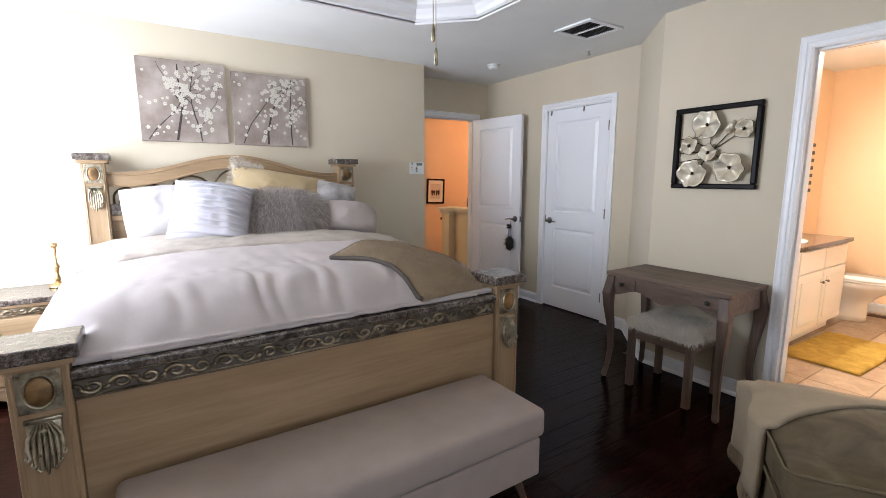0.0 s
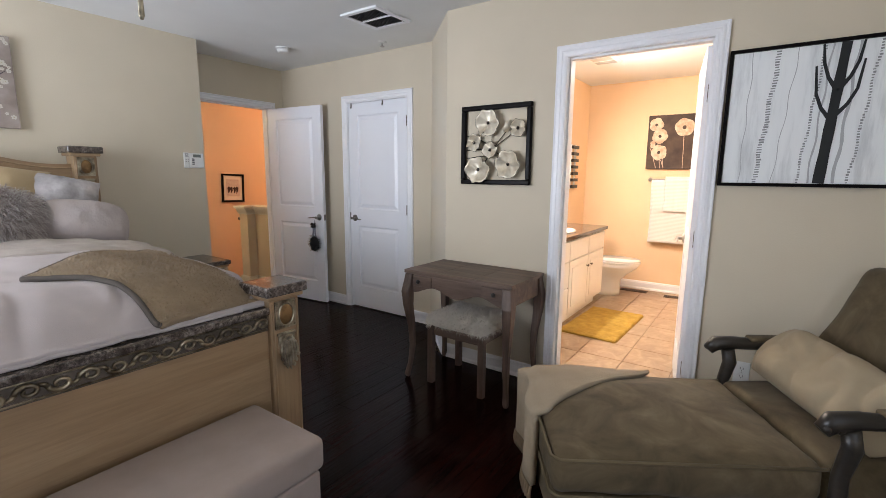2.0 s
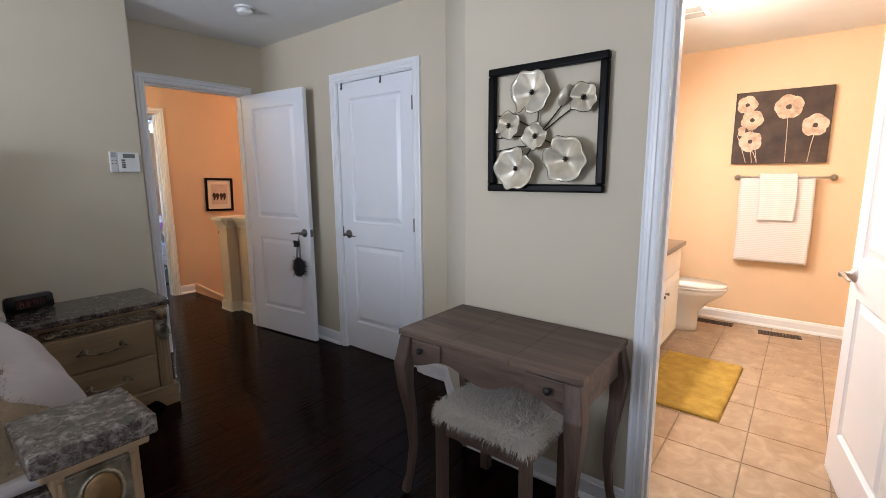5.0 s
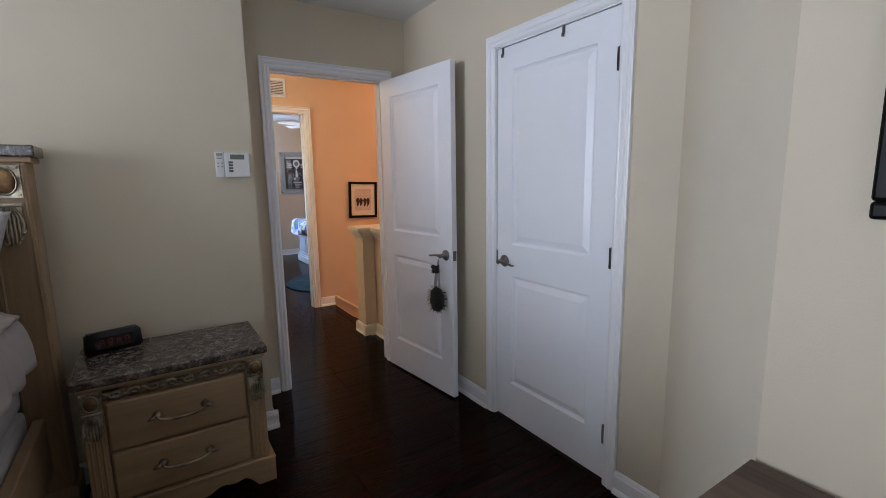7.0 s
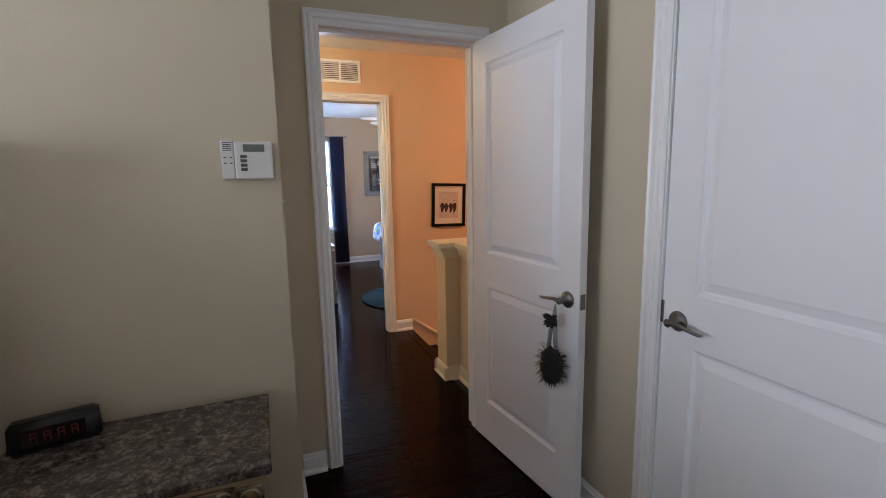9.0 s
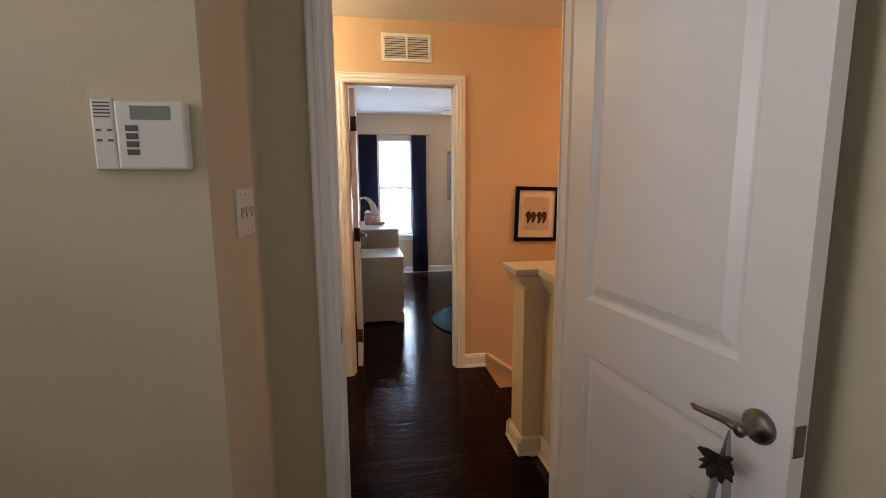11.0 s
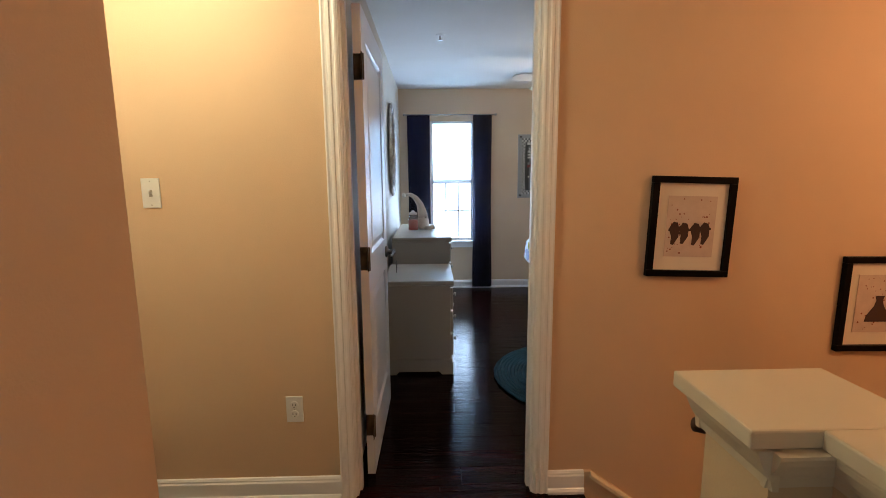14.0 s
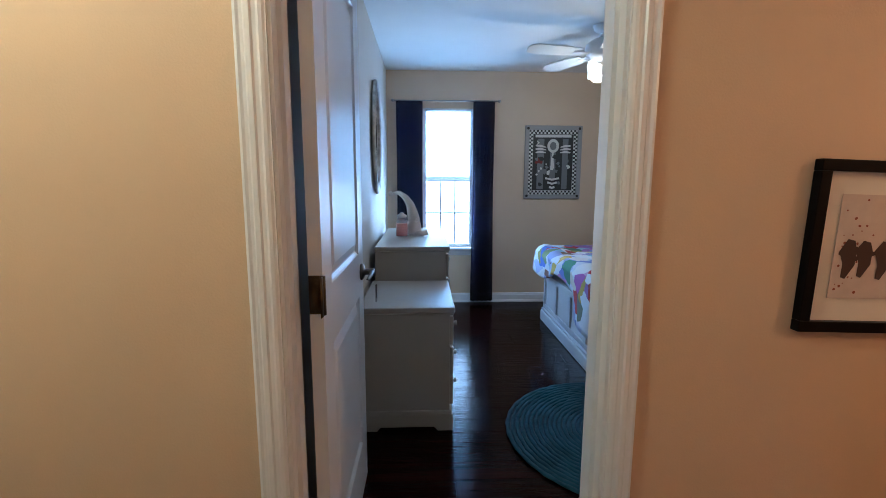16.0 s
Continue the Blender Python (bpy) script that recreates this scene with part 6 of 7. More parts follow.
sash_window("window_1", pose(-0.57, 3.155, 0.62, 0, 0, 90), 1.75, 1.46, "unseen white double-hung bedroom window in daylight")
# assumed window, added round the rear fill light
sash_window("window_2", pose(0.9, -0.85, 0.75, 0, 0, 180), 1.6, 1.40, "unseen white double-hung bedroom window in daylight")

# ---- hall ----
HALF = wall_paint("half_wall_paint", (0.60, 0.47, 0.30))
half = thing("half_wall", "peach stairwell half wall with a cream moulded cap and end post", "half wall", pose(0.021, -0.015, -0.008), kind="structure")
part("wall_body", boxes((4.14, 4.776, 0.0, 4.245, 5.38, 0.925)), HALF, half)
part("end_post", boxes((4.035, 5.38, -0.9, 4.255, 5.545, 0.925)), HALF, half)
bm = bmesh.new()
box(bm, 4.095, 4.776, 0.938, 4.285, 5.362, 0.97, bevel=0.004)
box(bm, 3.985, 5.362, 0.938, 4.285, 5.585, 0.97, bevel=0.004)
part("cap", bm, CREAM, half, "cream enamelled cap")
CAPM = [(0, 0), (0.010, 0.0), (0.014, 0.018), (0.022, 0.030), (0.032, 0.050), (0.036, 0.062), (0.036, 0.068), (0, 0.068)]
bm = bmesh.new()
for st, en, out in (((4.14, 4.776), (4.14, 5.378), (-1, 0)), ((4.035, 5.36), (4.035, 5.56), (-1, 0)), ((4.02, 5.38), (4.14, 5.38), (0, -1)), ((4.02, 5.545), (4.27, 5.545), (0, 1)), ((4.245, 4.776), (4.245, 5.38), (1, 0))):
    extrude_profile(bm, CAPM, (*st, 0.869), (*en, 0.869), (*out, 0))
part("cap_moulding", bm, CREAM, half, "cream cove moulding")
bm = bmesh.new()
for st, en, out in (((4.14, 4.776), (4.14, 5.378), (-1, 0)), ((4.035, 5.356), (4.035, 5.569), (-1, 0)), ((4.011, 5.38), (4.14, 5.38), (0, -1)), ((4.011, 5.545), (4.10, 5.545), (0, 1))):
    extrude_profile(bm, BASE, (*st, 0), (*en, 0), (*out, 0))
part("half_wall_baseboard", bm, CREAM, half)
# stair rail end behind the post
rail = thing("handrail", "dark wood handrail end fixed to the stair side", "handrail", pose(4.15, 5.615, 0))
RAIL_WOOD = wood("dark_rail", (0.03, 0.014, 0.008), (0.075, 0.035, 0.02), 0, 10, 0.35)
part("rail", tube(bmesh.new(), [(-0.035, 0.045, 0.792), (0.05, 0.045, 0.770), (1.4, 0.045, -0.10)], 0.016, 12), RAIL_WOOD, rail, "", True)
part("bracket", tube(bmesh.new(), [(0.02, -0.028, 0.70), (0.02, 0.03, 0.72), (0.02, 0.045, 0.765)], 0.008, 8), DARK_NICKEL, rail, "", True)
# stairs down
RISER = gloss_paint("white_riser", (0.72, 0.66, 0.56), 0.5)
st = thing("staircase", "dark wood stair treads with pale risers going down", "staircase", pose(4.15, 5.6, 0), kind="structure")
for k in range(12):
    z = -0.185 * (k + 1)
    part("tread", boxes((0.255 * k - 0.02 if k else 0.0, 0.0, z - 0.03, 0.255 * (k + 1) + 0.0, 0.905, z), bevel=0.006), FLOOR_WOOD, st)
    part("riser", boxes((0.255 * k - 0.001, 0.0, z + 0.0005, 0.255 * k + 0.014, 0.905, z + 0.154)), RISER, st)
part("nosing", boxes((-0.06, 0.0, -0.030, 0.022, 0.905, 0.0), bevel=0.008), FLOOR_WOOD, st)
# descending skirt along the far wall
bm = bmesh.new()
prism(bm, [(4.14, 0.0), (4.14, 0.098), (4.17, 0.098), (6.9, -1.88), (6.9, -2.25), (4.30, -0.36), (4.14, -0.25)], 0.014, Matrix.Translation((0.03, 6.491, 0)))
bmesh.ops.recalc_face_normals(bm, faces=bm.faces[:])
tagged(link_mesh("trim_stair_skirt", bm, PEACH), "painted skirt board following the stairs down", "trim", kind="structure")
bm = bmesh.new()
extrude_profile(bm, [(0, 0), (0.020, 0), (0.018, 0.016), (0.008, 0.026), (0, 0.028)], (4.195, 6.491, 0.075), (6.93, 6.491, -1.905), (0, -1, 0))
tagged(link_mesh("trim_stair_cap", bm, CREAM), "cream moulding along the stair skirt", "trim", kind="structure")
tagged(link_mesh("floor_stair_landing", boxes((4.12, 4.80, -2.9, 7.32, 6.585, -2.6)), FLOOR_WOOD), "dark landing at the foot of the stairs", "floor", kind="structure")

grille = thing("return_air_grille", "white louvred return air grille above the child's door", "vent", pose(3.615, 6.505, 2.185))
GW = 0.335
for r in ((-GW / 2, 0, GW / 2, 0.022), (-GW / 2, 0.158, GW / 2, 0.18), (-GW / 2, 0.022, -GW / 2 + 0.022, 0.158), (GW / 2 - 0.022, 0.022, GW / 2, 0.158), (-0.008, 0.022, 0.008, 0.158)):
    part("frame", boxes((r[0], -0.010, r[1], r[2], 0, r[3]), bevel=0.002), WHITE, grille)
part("backing", boxes((-GW / 2 + 0.022, -0.002, 0.022, GW / 2 - 0.022, -0.0005, 0.158)), mat("grille_dark", (0.10, 0.08, 0.06), 0.8), grille)
for k in range(9):
    z = 0.029 + k * 0.0152
    for x0, x1 in ((-GW / 2 + 0.022, -0.008), (0.008, GW / 2 - 0.022)):
        part("slat", rel(Matrix.Translation((0, -0.006, z)) @ Matrix.Rotation(radians(-35), 4, "X"), boxes((x0, -0.006, -0.0007, x1, 0.006, 0.0007))), WHITE, grille)

MAT_BOARD = mat("cream_mat_board", (0.72, 0.66, 0.56), 0.8)
PAPER = mat("blush_paper", (0.58, 0.47, 0.40), 0.8)
v = coords(PAPER)
plug(PAPER, ramp(PAPER, noise_tex(PAPER, v, 22, 5), [(0.3, (0.54, 0.43, 0.37)), (0.7, (0.62, 0.51, 0.44))]), "Base Color")
INK = mat("umber_ink", (0.045, 0.018, 0.014), 0.7)
SPOT = mat("rust_ink", (0.24, 0.06, 0.035), 0.7)


def framed_print(m, label, group_shape, seed):
    W, Hh, fw = 0.333, 0.398, 0.026
    p = thing("framed_picture", label, "picture", m, "framed prints along the stairs")
    for r in ((-W / 2, 0, W / 2, fw), (-W / 2, Hh - fw, W / 2, Hh), (-W / 2, fw, -W / 2 + fw, Hh - fw), (W / 2 - fw, fw, W / 2, Hh - fw)):
        part("frame_rail", boxes((r[0], -0.024, r[1], r[2], 0, r[3]), bevel=0.002), FRAME_BLACK, p)
    part("mat_board", boxes((-W / 2 + fw, -0.010, fw, W / 2 - fw, -0.002, Hh - fw)), MAT_BOARD, p)
    part("print", boxes((-0.098, -0.0125, 0.080, 0.098, -0.0105, 0.322)), PAPER, p, "blush paper print")
    rng = random.Random(seed)
    if group_shape:
        for k in range(4):
            x = -0.062 + k * 0.040 + rng.uniform(-0.004, 0.004)
            bm = bmesh.new()
            z0 = 0.128 + rng.uniform(-0.006, 0.006)
            hgt = rng.uniform(0.085, 0.100)
            stroke(bm, [(x - 0.006, z0), (x + 0.004, z0 + hgt * 0.35), (x - 0.002, z0 + hgt * 0.7), (x + 0.003, z0 + hgt * rng.uniform(0.9, 1.05))], [0.006, 0.015, 0.021, 0.009], -0.0135 - 0.0001 * k)
            stroke(bm, [(x - 0.024, z0 + hgt * rng.uniform(0.45, 0.75)), (x, z0 + hgt * 0.66), (x + 0.024, z0 + hgt * rng.uniform(0.45, 0.8))], [0.004, 0.009, 0.004], -0.01355 - 0.0001 * k)
            part("ink_shape", bm, INK, p, "dark ink shape")
    else:
        bm = bmesh.new()
        stroke(bm, [(0, 0.125), (0, 0.15), (0, 0.19), (0, 0.215), (0, 0.235)], [0.055, 0.050, 0.022, 0.014, 0.020], -0.0135)
        part("ink_shape", bm, INK, p, "dark bell-shaped ink blot")
    bm = bmesh.new()
    for k in range(38):
        blob(bm, rng.uniform(-0.09, 0.09), rng.uniform(0.088, 0.315), rng.uniform(0.0012, 0.0042), -0.0132, 7, 0.3, rng)
    tagged(part("ink_spatter", bm, SPOT, p, "rust ink spatter"), kind="stuff")
    return p


framed_print(pose(4.549, 6.505, 0.948, 0, 1.8, 0), "black framed print of dark ink shapes on blush paper", True, 3)
framed_print(pose(5.365, 6.505, 0.62, 0, 0.6, 0), "black framed print of a bell-shaped ink blot", False, 5)

LAMP_GLASS = glow("warm_lamp_glass", (1.0, 0.72, 0.42), 2.0)
cl = thing("ceiling_lamp", "frosted glass dome ceiling lamp glowing warm in the hall", "ceiling lamp", pose(2.65, 5.97, H))
part("base", lathe(bmesh.new(), [(0.11, -0.02), (0.12, 0)], 24), NICKEL, cl)
part("dome", lathe(bmesh.new(), [(0.02, -0.085), (0.07, -0.072), (0.105, -0.045), (0.11, -0.021)], 24), LAMP_GLASS, cl, "frosted glass dome", True)

# door at the hall's end, ajar
door = thing("door_3", "white two-panel door standing ajar at the hall's end", "door", pose(2.105, 5.66, 0.012, 0, 0, 128), kind="structure")
leaf = door_leaf(door, 0.725, 2.02)
lever(leaf, 0.665, 0.925, 0.035, -1, -1)

# ---- child's room ----
door = thing("door_4", "white two-panel door standing open into the child's room", "door", pose(3.240, 6.636, 0.012, 0, 0, 89.6), kind="structure")
leaf = door_leaf(door, 0.735, 2.02)
BRONZE_H = aged_metal("bronze_hinge", (0.16, 0.11, 0.06), (0.07, 0.045, 0.025), 0.4)
for z in (0.24, 1.0, 1.78):
    bm = bmesh.new()
    tube(bm, [(-0.008, -0.020, z - 0.05), (-0.008, -0.020, z + 0.05)], 0.007, 8)
    box(bm, -0.002, -0.017, z - 0.05, 0.0, 0.017, z + 0.05)
    box(bm, -0.040, -0.0225, z - 0.05, -0.008, -0.0195, z + 0.05)
    part("hinge", bm, BRONZE_H, leaf, "bronzed door hinge", True)
lever(leaf, 0.672, 0.925, 0.035, -1, -1)
part("keys", boxes((0.668, -0.078, 0.80, 0.676, -0.075, 0.872), (0.680, -0.080, 0.815, 0.686, -0.077, 0.872), bevel=0.001), DARK_NICKEL, leaf, "small bunch of keys")

CHEST = gloss_paint("warm_grey_enamel", (0.44, 0.40, 0.345), 0.35)


def chest(m, W, D, Hh, drawers, label):
    """Drawers face +x; x is depth, y width."""
    c = thing("chest_of_drawers", label, "chest of drawers", m)
    part("body", boxes((0.0, 0.0, 0.10, D - 0.018, W, Hh - 0.03), bevel=0.003), CHEST, c)
    part("top", boxes((-0.0, -0.012, Hh - 0.03, D + 0.008, W + 0.012, Hh), bevel=0.007, seg=3), CHEST, c)
    part("top_bead", boxes((0.0, -0.006, Hh - 0.042, D, W + 0.006, Hh - 0.031), bevel=0.003), CHEST, c)
    bm = boxes((0.0, -0.008, 0.085, D - 0.008, W + 0.008, 0.112), bevel=0.005)
    n = 24
    prof = [(D * i / n, 0.0 if i < 5 or i > n - 5 else 0.022) for i in range(n + 1)]
    prism(bm, prof + [(D, 0.09), (0, 0.09)], 0.02, Matrix.Translation((0, -0.006, 0)))
    prism(bm, prof + [(D, 0.09), (0, 0.09)], 0.02, Matrix.Translation((0, W - 0.014, 0)))
    box(bm, D - 0.02, 0.014, 0.022, D - 0.002, W - 0.014, 0.085)
    bmesh.ops.recalc_face_normals(bm, faces=bm.faces[:])
    part("plinth", bm, CHEST, c)
    rows = drawers
    z0, z1 = 0.125, Hh - 0.05
    for k in range(rows):
        a, b = z0 + (z1 - z0) * k / rows, z0 + (z1 - z0) * (k + 1) / rows
        dr = part("drawer", boxes((D - 0.018, 0.02, a + 0.006, D + 0.002, W - 0.02, b - 0.006), bevel=0.005), CHEST, c)
        for y in (W * 0.25, W * 0.75):
            part("knob", lathe(bmesh.new(), [(0.005, 0), (0.006, 0.012), (0.015, 0.018), (0.012, 0.027)], 14, Matrix.Translation((D + 0.001, y, (a + b) / 2)) @ Matrix.Rotation(radians(90), 4, "Y")), NICKEL, dr, "nickel knob", True)
    return c


chest(pose(3.19, 7.73, 0), 0.62, 0.478, 0.668, 3, "low grey-painted chest of drawers behind the open door")
chest(pose(3.19, 8.55, 0), 1.20, 0.50, 0.862, 4, "grey-painted dresser under an oval mirror")

jar = thing("candle_jar", "red candle in a lidded glass jar on the dresser", "candle", pose(3.347, 9.15, 0.862))
part("wax", lathe(bmesh.new(), [(0.043, 0.003), (0.045, 0.006), (0.045, 0.10), (0.02, 0.102)], 20), mat("red_wax", (0.42, 0.05, 0.03), 0.5), jar, "red wax", True)
JG = mat("jar_glass", (0.92, 0.92, 0.92), 0.05)
bsdf(JG).inputs["Alpha"].default_value = 0.25
part("glass", lathe(bmesh.new(), [(0.047, 0.0), (0.048, 0.105), (0.044, 0.125), (0.036, 0.135), (0.036, 0.15)], 20), JG, jar, "", True)
part("lid", lathe(bmesh.new(), [(0.038, 0.150), (0.040, 0.154), (0.040, 0.168), (0.02, 0.176), (0.012, 0.19)], 20), mat("frosted_lid", (0.55, 0.50, 0.47), 0.3), jar, "frosted glass lid", True)
PLUSH = cloth("ivory_plush", (0.62, 0.54, 0.46), 180, 1.0, 0.6, 0.06)
gn = thing("gnome_doll", "ivory plush gnome doll with a long drooping hat", "doll", pose(3.442, 9.23, 0.862))
bm = bmesh.new()
lathe(bm, [(0.045, 0.0), (0.062, 0.03), (0.060, 0.08), (0.045, 0.13), (0.030, 0.16)], 18)
bmesh.ops.create_uvsphere(bm, u_segments=10, v_segments=8, radius=0.016, matrix=Matrix.Translation((0.03, -0.045, 0.125)))
tube(bm, [(0, 0, 0.12), (-0.01, 0, 0.18), (-0.03, 0, 0.25), (-0.07, 0, 0.31), (-0.12, 0, 0.345), (-0.17, 0, 0.34)], [0.052, 0.044, 0.034, 0.025, 0.018, 0.010], 14)
tube(bm, [(0.02, -0.04, 0.02), (0.07, -0.07, 0.018), (0.11, -0.08, 0.03)], [0.022, 0.02, 0.024], 10)
bmesh.ops.create_uvsphere(bm, u_segments=12, v_segments=8, radius=0.022, matrix=Matrix.Translation((-0.185, 0, 0.335)))
part("plush_body", bm, PLUSH, gn, "", True)

mir = thing("oval_mirror", "oval mirror in a silver moulded frame on the side wall", "mirror", pose(3.162, 9.01, 1.62, 0, 0, 90))
bm = bmesh.new()
ring = 40
prof = [(0.0, 0.0), (0.0, 0.014), (0.012, 0.024), (0.026, 0.018), (0.040, 0.026), (0.056, 0.016), (0.060, 0.0)]
vs = [[bm.verts.new(((0.24 - 0.06 + o) * math.cos(a), -u, (0.42 - 0.06 + o) * math.sin(a))) for o, u in prof] for a in (2 * math.pi * k / ring for k in range(ring))]
for k in range(ring):
    for i in range(len(prof)):
        j = (i + 1) % len(prof)
        bm.faces.new((vs[k][i], vs[k][j], vs[(k + 1) % ring][j], vs[(k + 1) % ring][i]))
bmesh.ops.recalc_face_normals(bm, faces=bm.faces[:])
part("frame", bm, aged_metal("silver_leaf", (0.56, 0.54, 0.50), (0.34, 0.32, 0.29), 0.35), mir, "silver moulded frame", True)
bm = bmesh.new()
bm.faces.new([bm.verts.new((0.182 * math.cos(a), -0.008, 0.362 * math.sin(a))) for a in (2 * math.pi * k / ring for k in range(ring))])
bmesh.ops.recalc_face_normals(bm, faces=bm.faces[:])
part("mirror_glass", bm, mat("mirror", (0.9, 0.9, 0.9), 0.02, 1.0), mir)

sash_window("window_3", pose(3.783, 10.305, 0.60), 0.53, 1.44, "white double-hung window with its shade half down")
shade = thing("roller_shade", "translucent pale roller shade drawn over the upper sash", "shade", pose(3.783, 10.317, 1.33))
SHADE = mat("translucent_shade", (0.80, 0.86, 0.90), 0.9)
tr = SHADE.node_tree.nodes.new("ShaderNodeBsdfTranslucent")
tr.inputs[0].default_value = (0.80, 0.90, 0.96, 1)
mx = SHADE.node_tree.nodes.new("ShaderNodeMixShader")
mx.inputs[0].default_value = 0.8
SHADE.node_tree.links.new(bsdf(SHADE).outputs[0], mx.inputs[1])
SHADE.node_tree.links.new(tr.outputs[0], mx.inputs[2])
SHADE.node_tree.links.new(mx.outputs[0], SHADE.node_tree.nodes["Material Output"].inputs[0])
part("cloth", boxes((-0.228, 0.0, 0.012, 0.228, 0.0015, 0.69)), SHADE, shade)
part("hem_bar", boxes((-0.228, -0.004, 0.0, 0.228, 0.005, 0.014), bevel=0.002), WHITE, shade)
part("roller", tube(bmesh.new(), [(-0.23, 0.0, 0.70), (0.23, 0.0, 0.70)], 0.016, 12), WHITE, shade, "", True)

NAVY = cloth("navy_sheer", (0.009, 0.014, 0.058), 300, 0.85, 0.3, 0.15)
bsdf(NAVY).inputs["Alpha"].default_value = 0.74


def curtain(x0, x1, label):
    def fn(u, v):
        x = x0 + (x1 - x0) * u
        x += 0.012 * math.sin(v * 5 + u * 3) * v
        return (x - (x0 + x1) / 2, 0.026 * math.sin(u * 2 * math.pi * 5.5 + 0.6 * math.sin(v * 4)) * (0.5 + 0.5 * v), 2.10 - v * 2.075)
    ob = link_mesh("curtain", grid_sheet(70, 26, fn, 0.002), NAVY, None, True)
    ob.matrix_world = pose((x0 + x1) / 2 - 0.012, 10.24, 0)
    return tagged(ob, label, "curtain", group="curtains at the child's window")


curtain(3.262, 3.53, "dark navy sheer curtain hanging beside the window")
curtain(4.045, 4.265, "dark navy sheer curtain hanging to the floor")
rod = thing("curtain_rod", "thin nickel curtain rod with ball finials", "curtain rod", pose(3.758, 10.24, 2.105))
part("rod", tube(bmesh.new(), [(-0.53, 0, 0), (0.53, 0, 0)], 0.007, 10), NICKEL, rod, "", True)
for s in (-1, 1):
    bm = bmesh.new()
    bmesh.ops.create_uvsphere(bm, u_segments=12, v_segments=8, radius=0.016, matrix=Matrix.Translation((s * 0.54, 0, 0)))
    part("finial", bm, NICKEL, rod, "", True)
    part("bracket", tube(bmesh.new(), [(s * 0.45, 0, -0.004), (s * 0.45, 0.064, -0.004)], 0.005, 8), NICKEL, rod)

# framed poster with a check border
PW, PH = 0.60, 0.755
post = thing("framed_poster", "silver framed dark poster with a black and white check border", "poster", pose(4.883, 10.305, 1.122))
SILVER = gloss_paint("grey_washed_frame", (0.30, 0.31, 0.32), 0.5)
PF = 0.045
for r in ((-PW / 2, 0, PW / 2, PF), (-PW / 2, PH - PF, PW / 2, PH), (-PW / 2, PF, -PW / 2 + PF, PH - PF), (PW / 2 - PF, PF, PW / 2, PH - PF)):
    part("frame_rail", boxes((r[0], -0.024, r[1], r[2], 0, r[3]), bevel=0.003), SILVER, post)
PALE = mat("pale_print", (0.62, 0.63, 0.62), 0.5)
SLATE = mat("slate_print", (0.020, 0.024, 0.028), 0.5)
GREY_P = mat("grey_print", (0.16, 0.175, 0.19), 0.5)
RED_P = mat("red_print", (0.16, 0.02, 0.02), 0.5)
part("sheet", boxes((-PW / 2 + PF, -0.008, PF, PW / 2 - PF, -0.002, PH - PF)), PALE, post)
part("dark_field", boxes((-PW / 2 + PF + 0.042, -0.0092, PF + 0.042, PW / 2 - PF - 0.042, -0.0082, PH - PF - 0.042)), SLATE, post, "dark printed field")
bmw = bmesh.new()
nx, nz = 26, 34
cx, cz = (PW - 2 * PF) / nx, (PH - 2 * PF) / nz
for i in range(nx):
    for j in range(nz):
        if (i < 2 or j < 2 or i >= nx - 2 or j >= nz - 2) and (i + j) % 2:
            x, z = -PW / 2 + PF + i * cx, PF + j * cz
            fill(bmw, [(x, -0.0095, z), (x + cx, -0.0095, z), (x + cx, -0.0095, z + cz), (x, -0.0095, z + cz)])
tagged(part("check_border", bmw, SLATE, post, "black checks of the border"), kind="stuff")


def printed(name, m, pts, widths, y, label=""):
    bm = bmesh.new()
    stroke(bm, pts, widths, y)
    return part(name, bm, m, post, label)


for x, w in ((-0.13, 0.035), (0.0, 0.030), (0.13, 0.030)):
    printed("printed_band", GREY_P, [(x, 0.10), (x, 0.62)], w, -0.0098)
printed("title_bar", PALE, [(-0.19, 0.648), (0.19, 0.650)], 0.014, -0.0101, "pale unreadable title bar")
printed("printed_ring", PALE, [(0.048 * math.cos(a), 0.548 + 0.056 * math.sin(a)) for a in (2 * math.pi * k / 24 for k in range(25))], 0.014, -0.0104, "pale printed ring")
for s in (-1, 1):
    for k in range(3):
        printed("printed_wing", PALE, [(s * 0.075, 0.535 - 0.028 * k), (s * 0.13, 0.548 - 0.03 * k), (s * 0.185, 0.55 - 0.035 * k)], [0.004, 0.012, 0.006], -0.0107 - 0.0001 * k)
printed("printed_star", PALE, [(-0.175, 0.60), (-0.15, 0.58), (-0.175, 0.56)], [0.003, 0.010, 0.003], -0.0107)
printed("printed_column", PALE, [(0.0, 0.30), (-0.005, 0.40), (0.0, 0.48)], [0.022, 0.014, 0.008], -0.0108)
printed("printed_red_shape", RED_P, [(-0.185, 0.37), (-0.15, 0.40), (-0.11, 0.375)], [0.010, 0.030, 0.012], -0.0112, "dark red printed shape")
rng = random.Random(12)
for k in range(26):
    bm = bmesh.new()
    x, z = rng.uniform(-0.18, 0.18), rng.uniform(0.11, 0.44)
    blob(bm, x, z, rng.uniform(0.008, 0.030), -0.0115 - 0.00012 * k, rng.choice((5, 6, 7, 9)), 0.5, rng)
    part("printed_shape", bm, (PALE, GREY_P, SLATE, GREY_P)[k % 4], post)
for k in range(5):
    printed("printed_bowl", (PALE, SLATE)[k % 2], [(-0.075 + 0.012 * k, 0.215 - 0.022 * k), (0.0, 0.200 - 0.022 * k), (0.075 - 0.012 * k, 0.215 - 0.022 * k)], 0.0105, -0.0150 - 0.0001 * k)
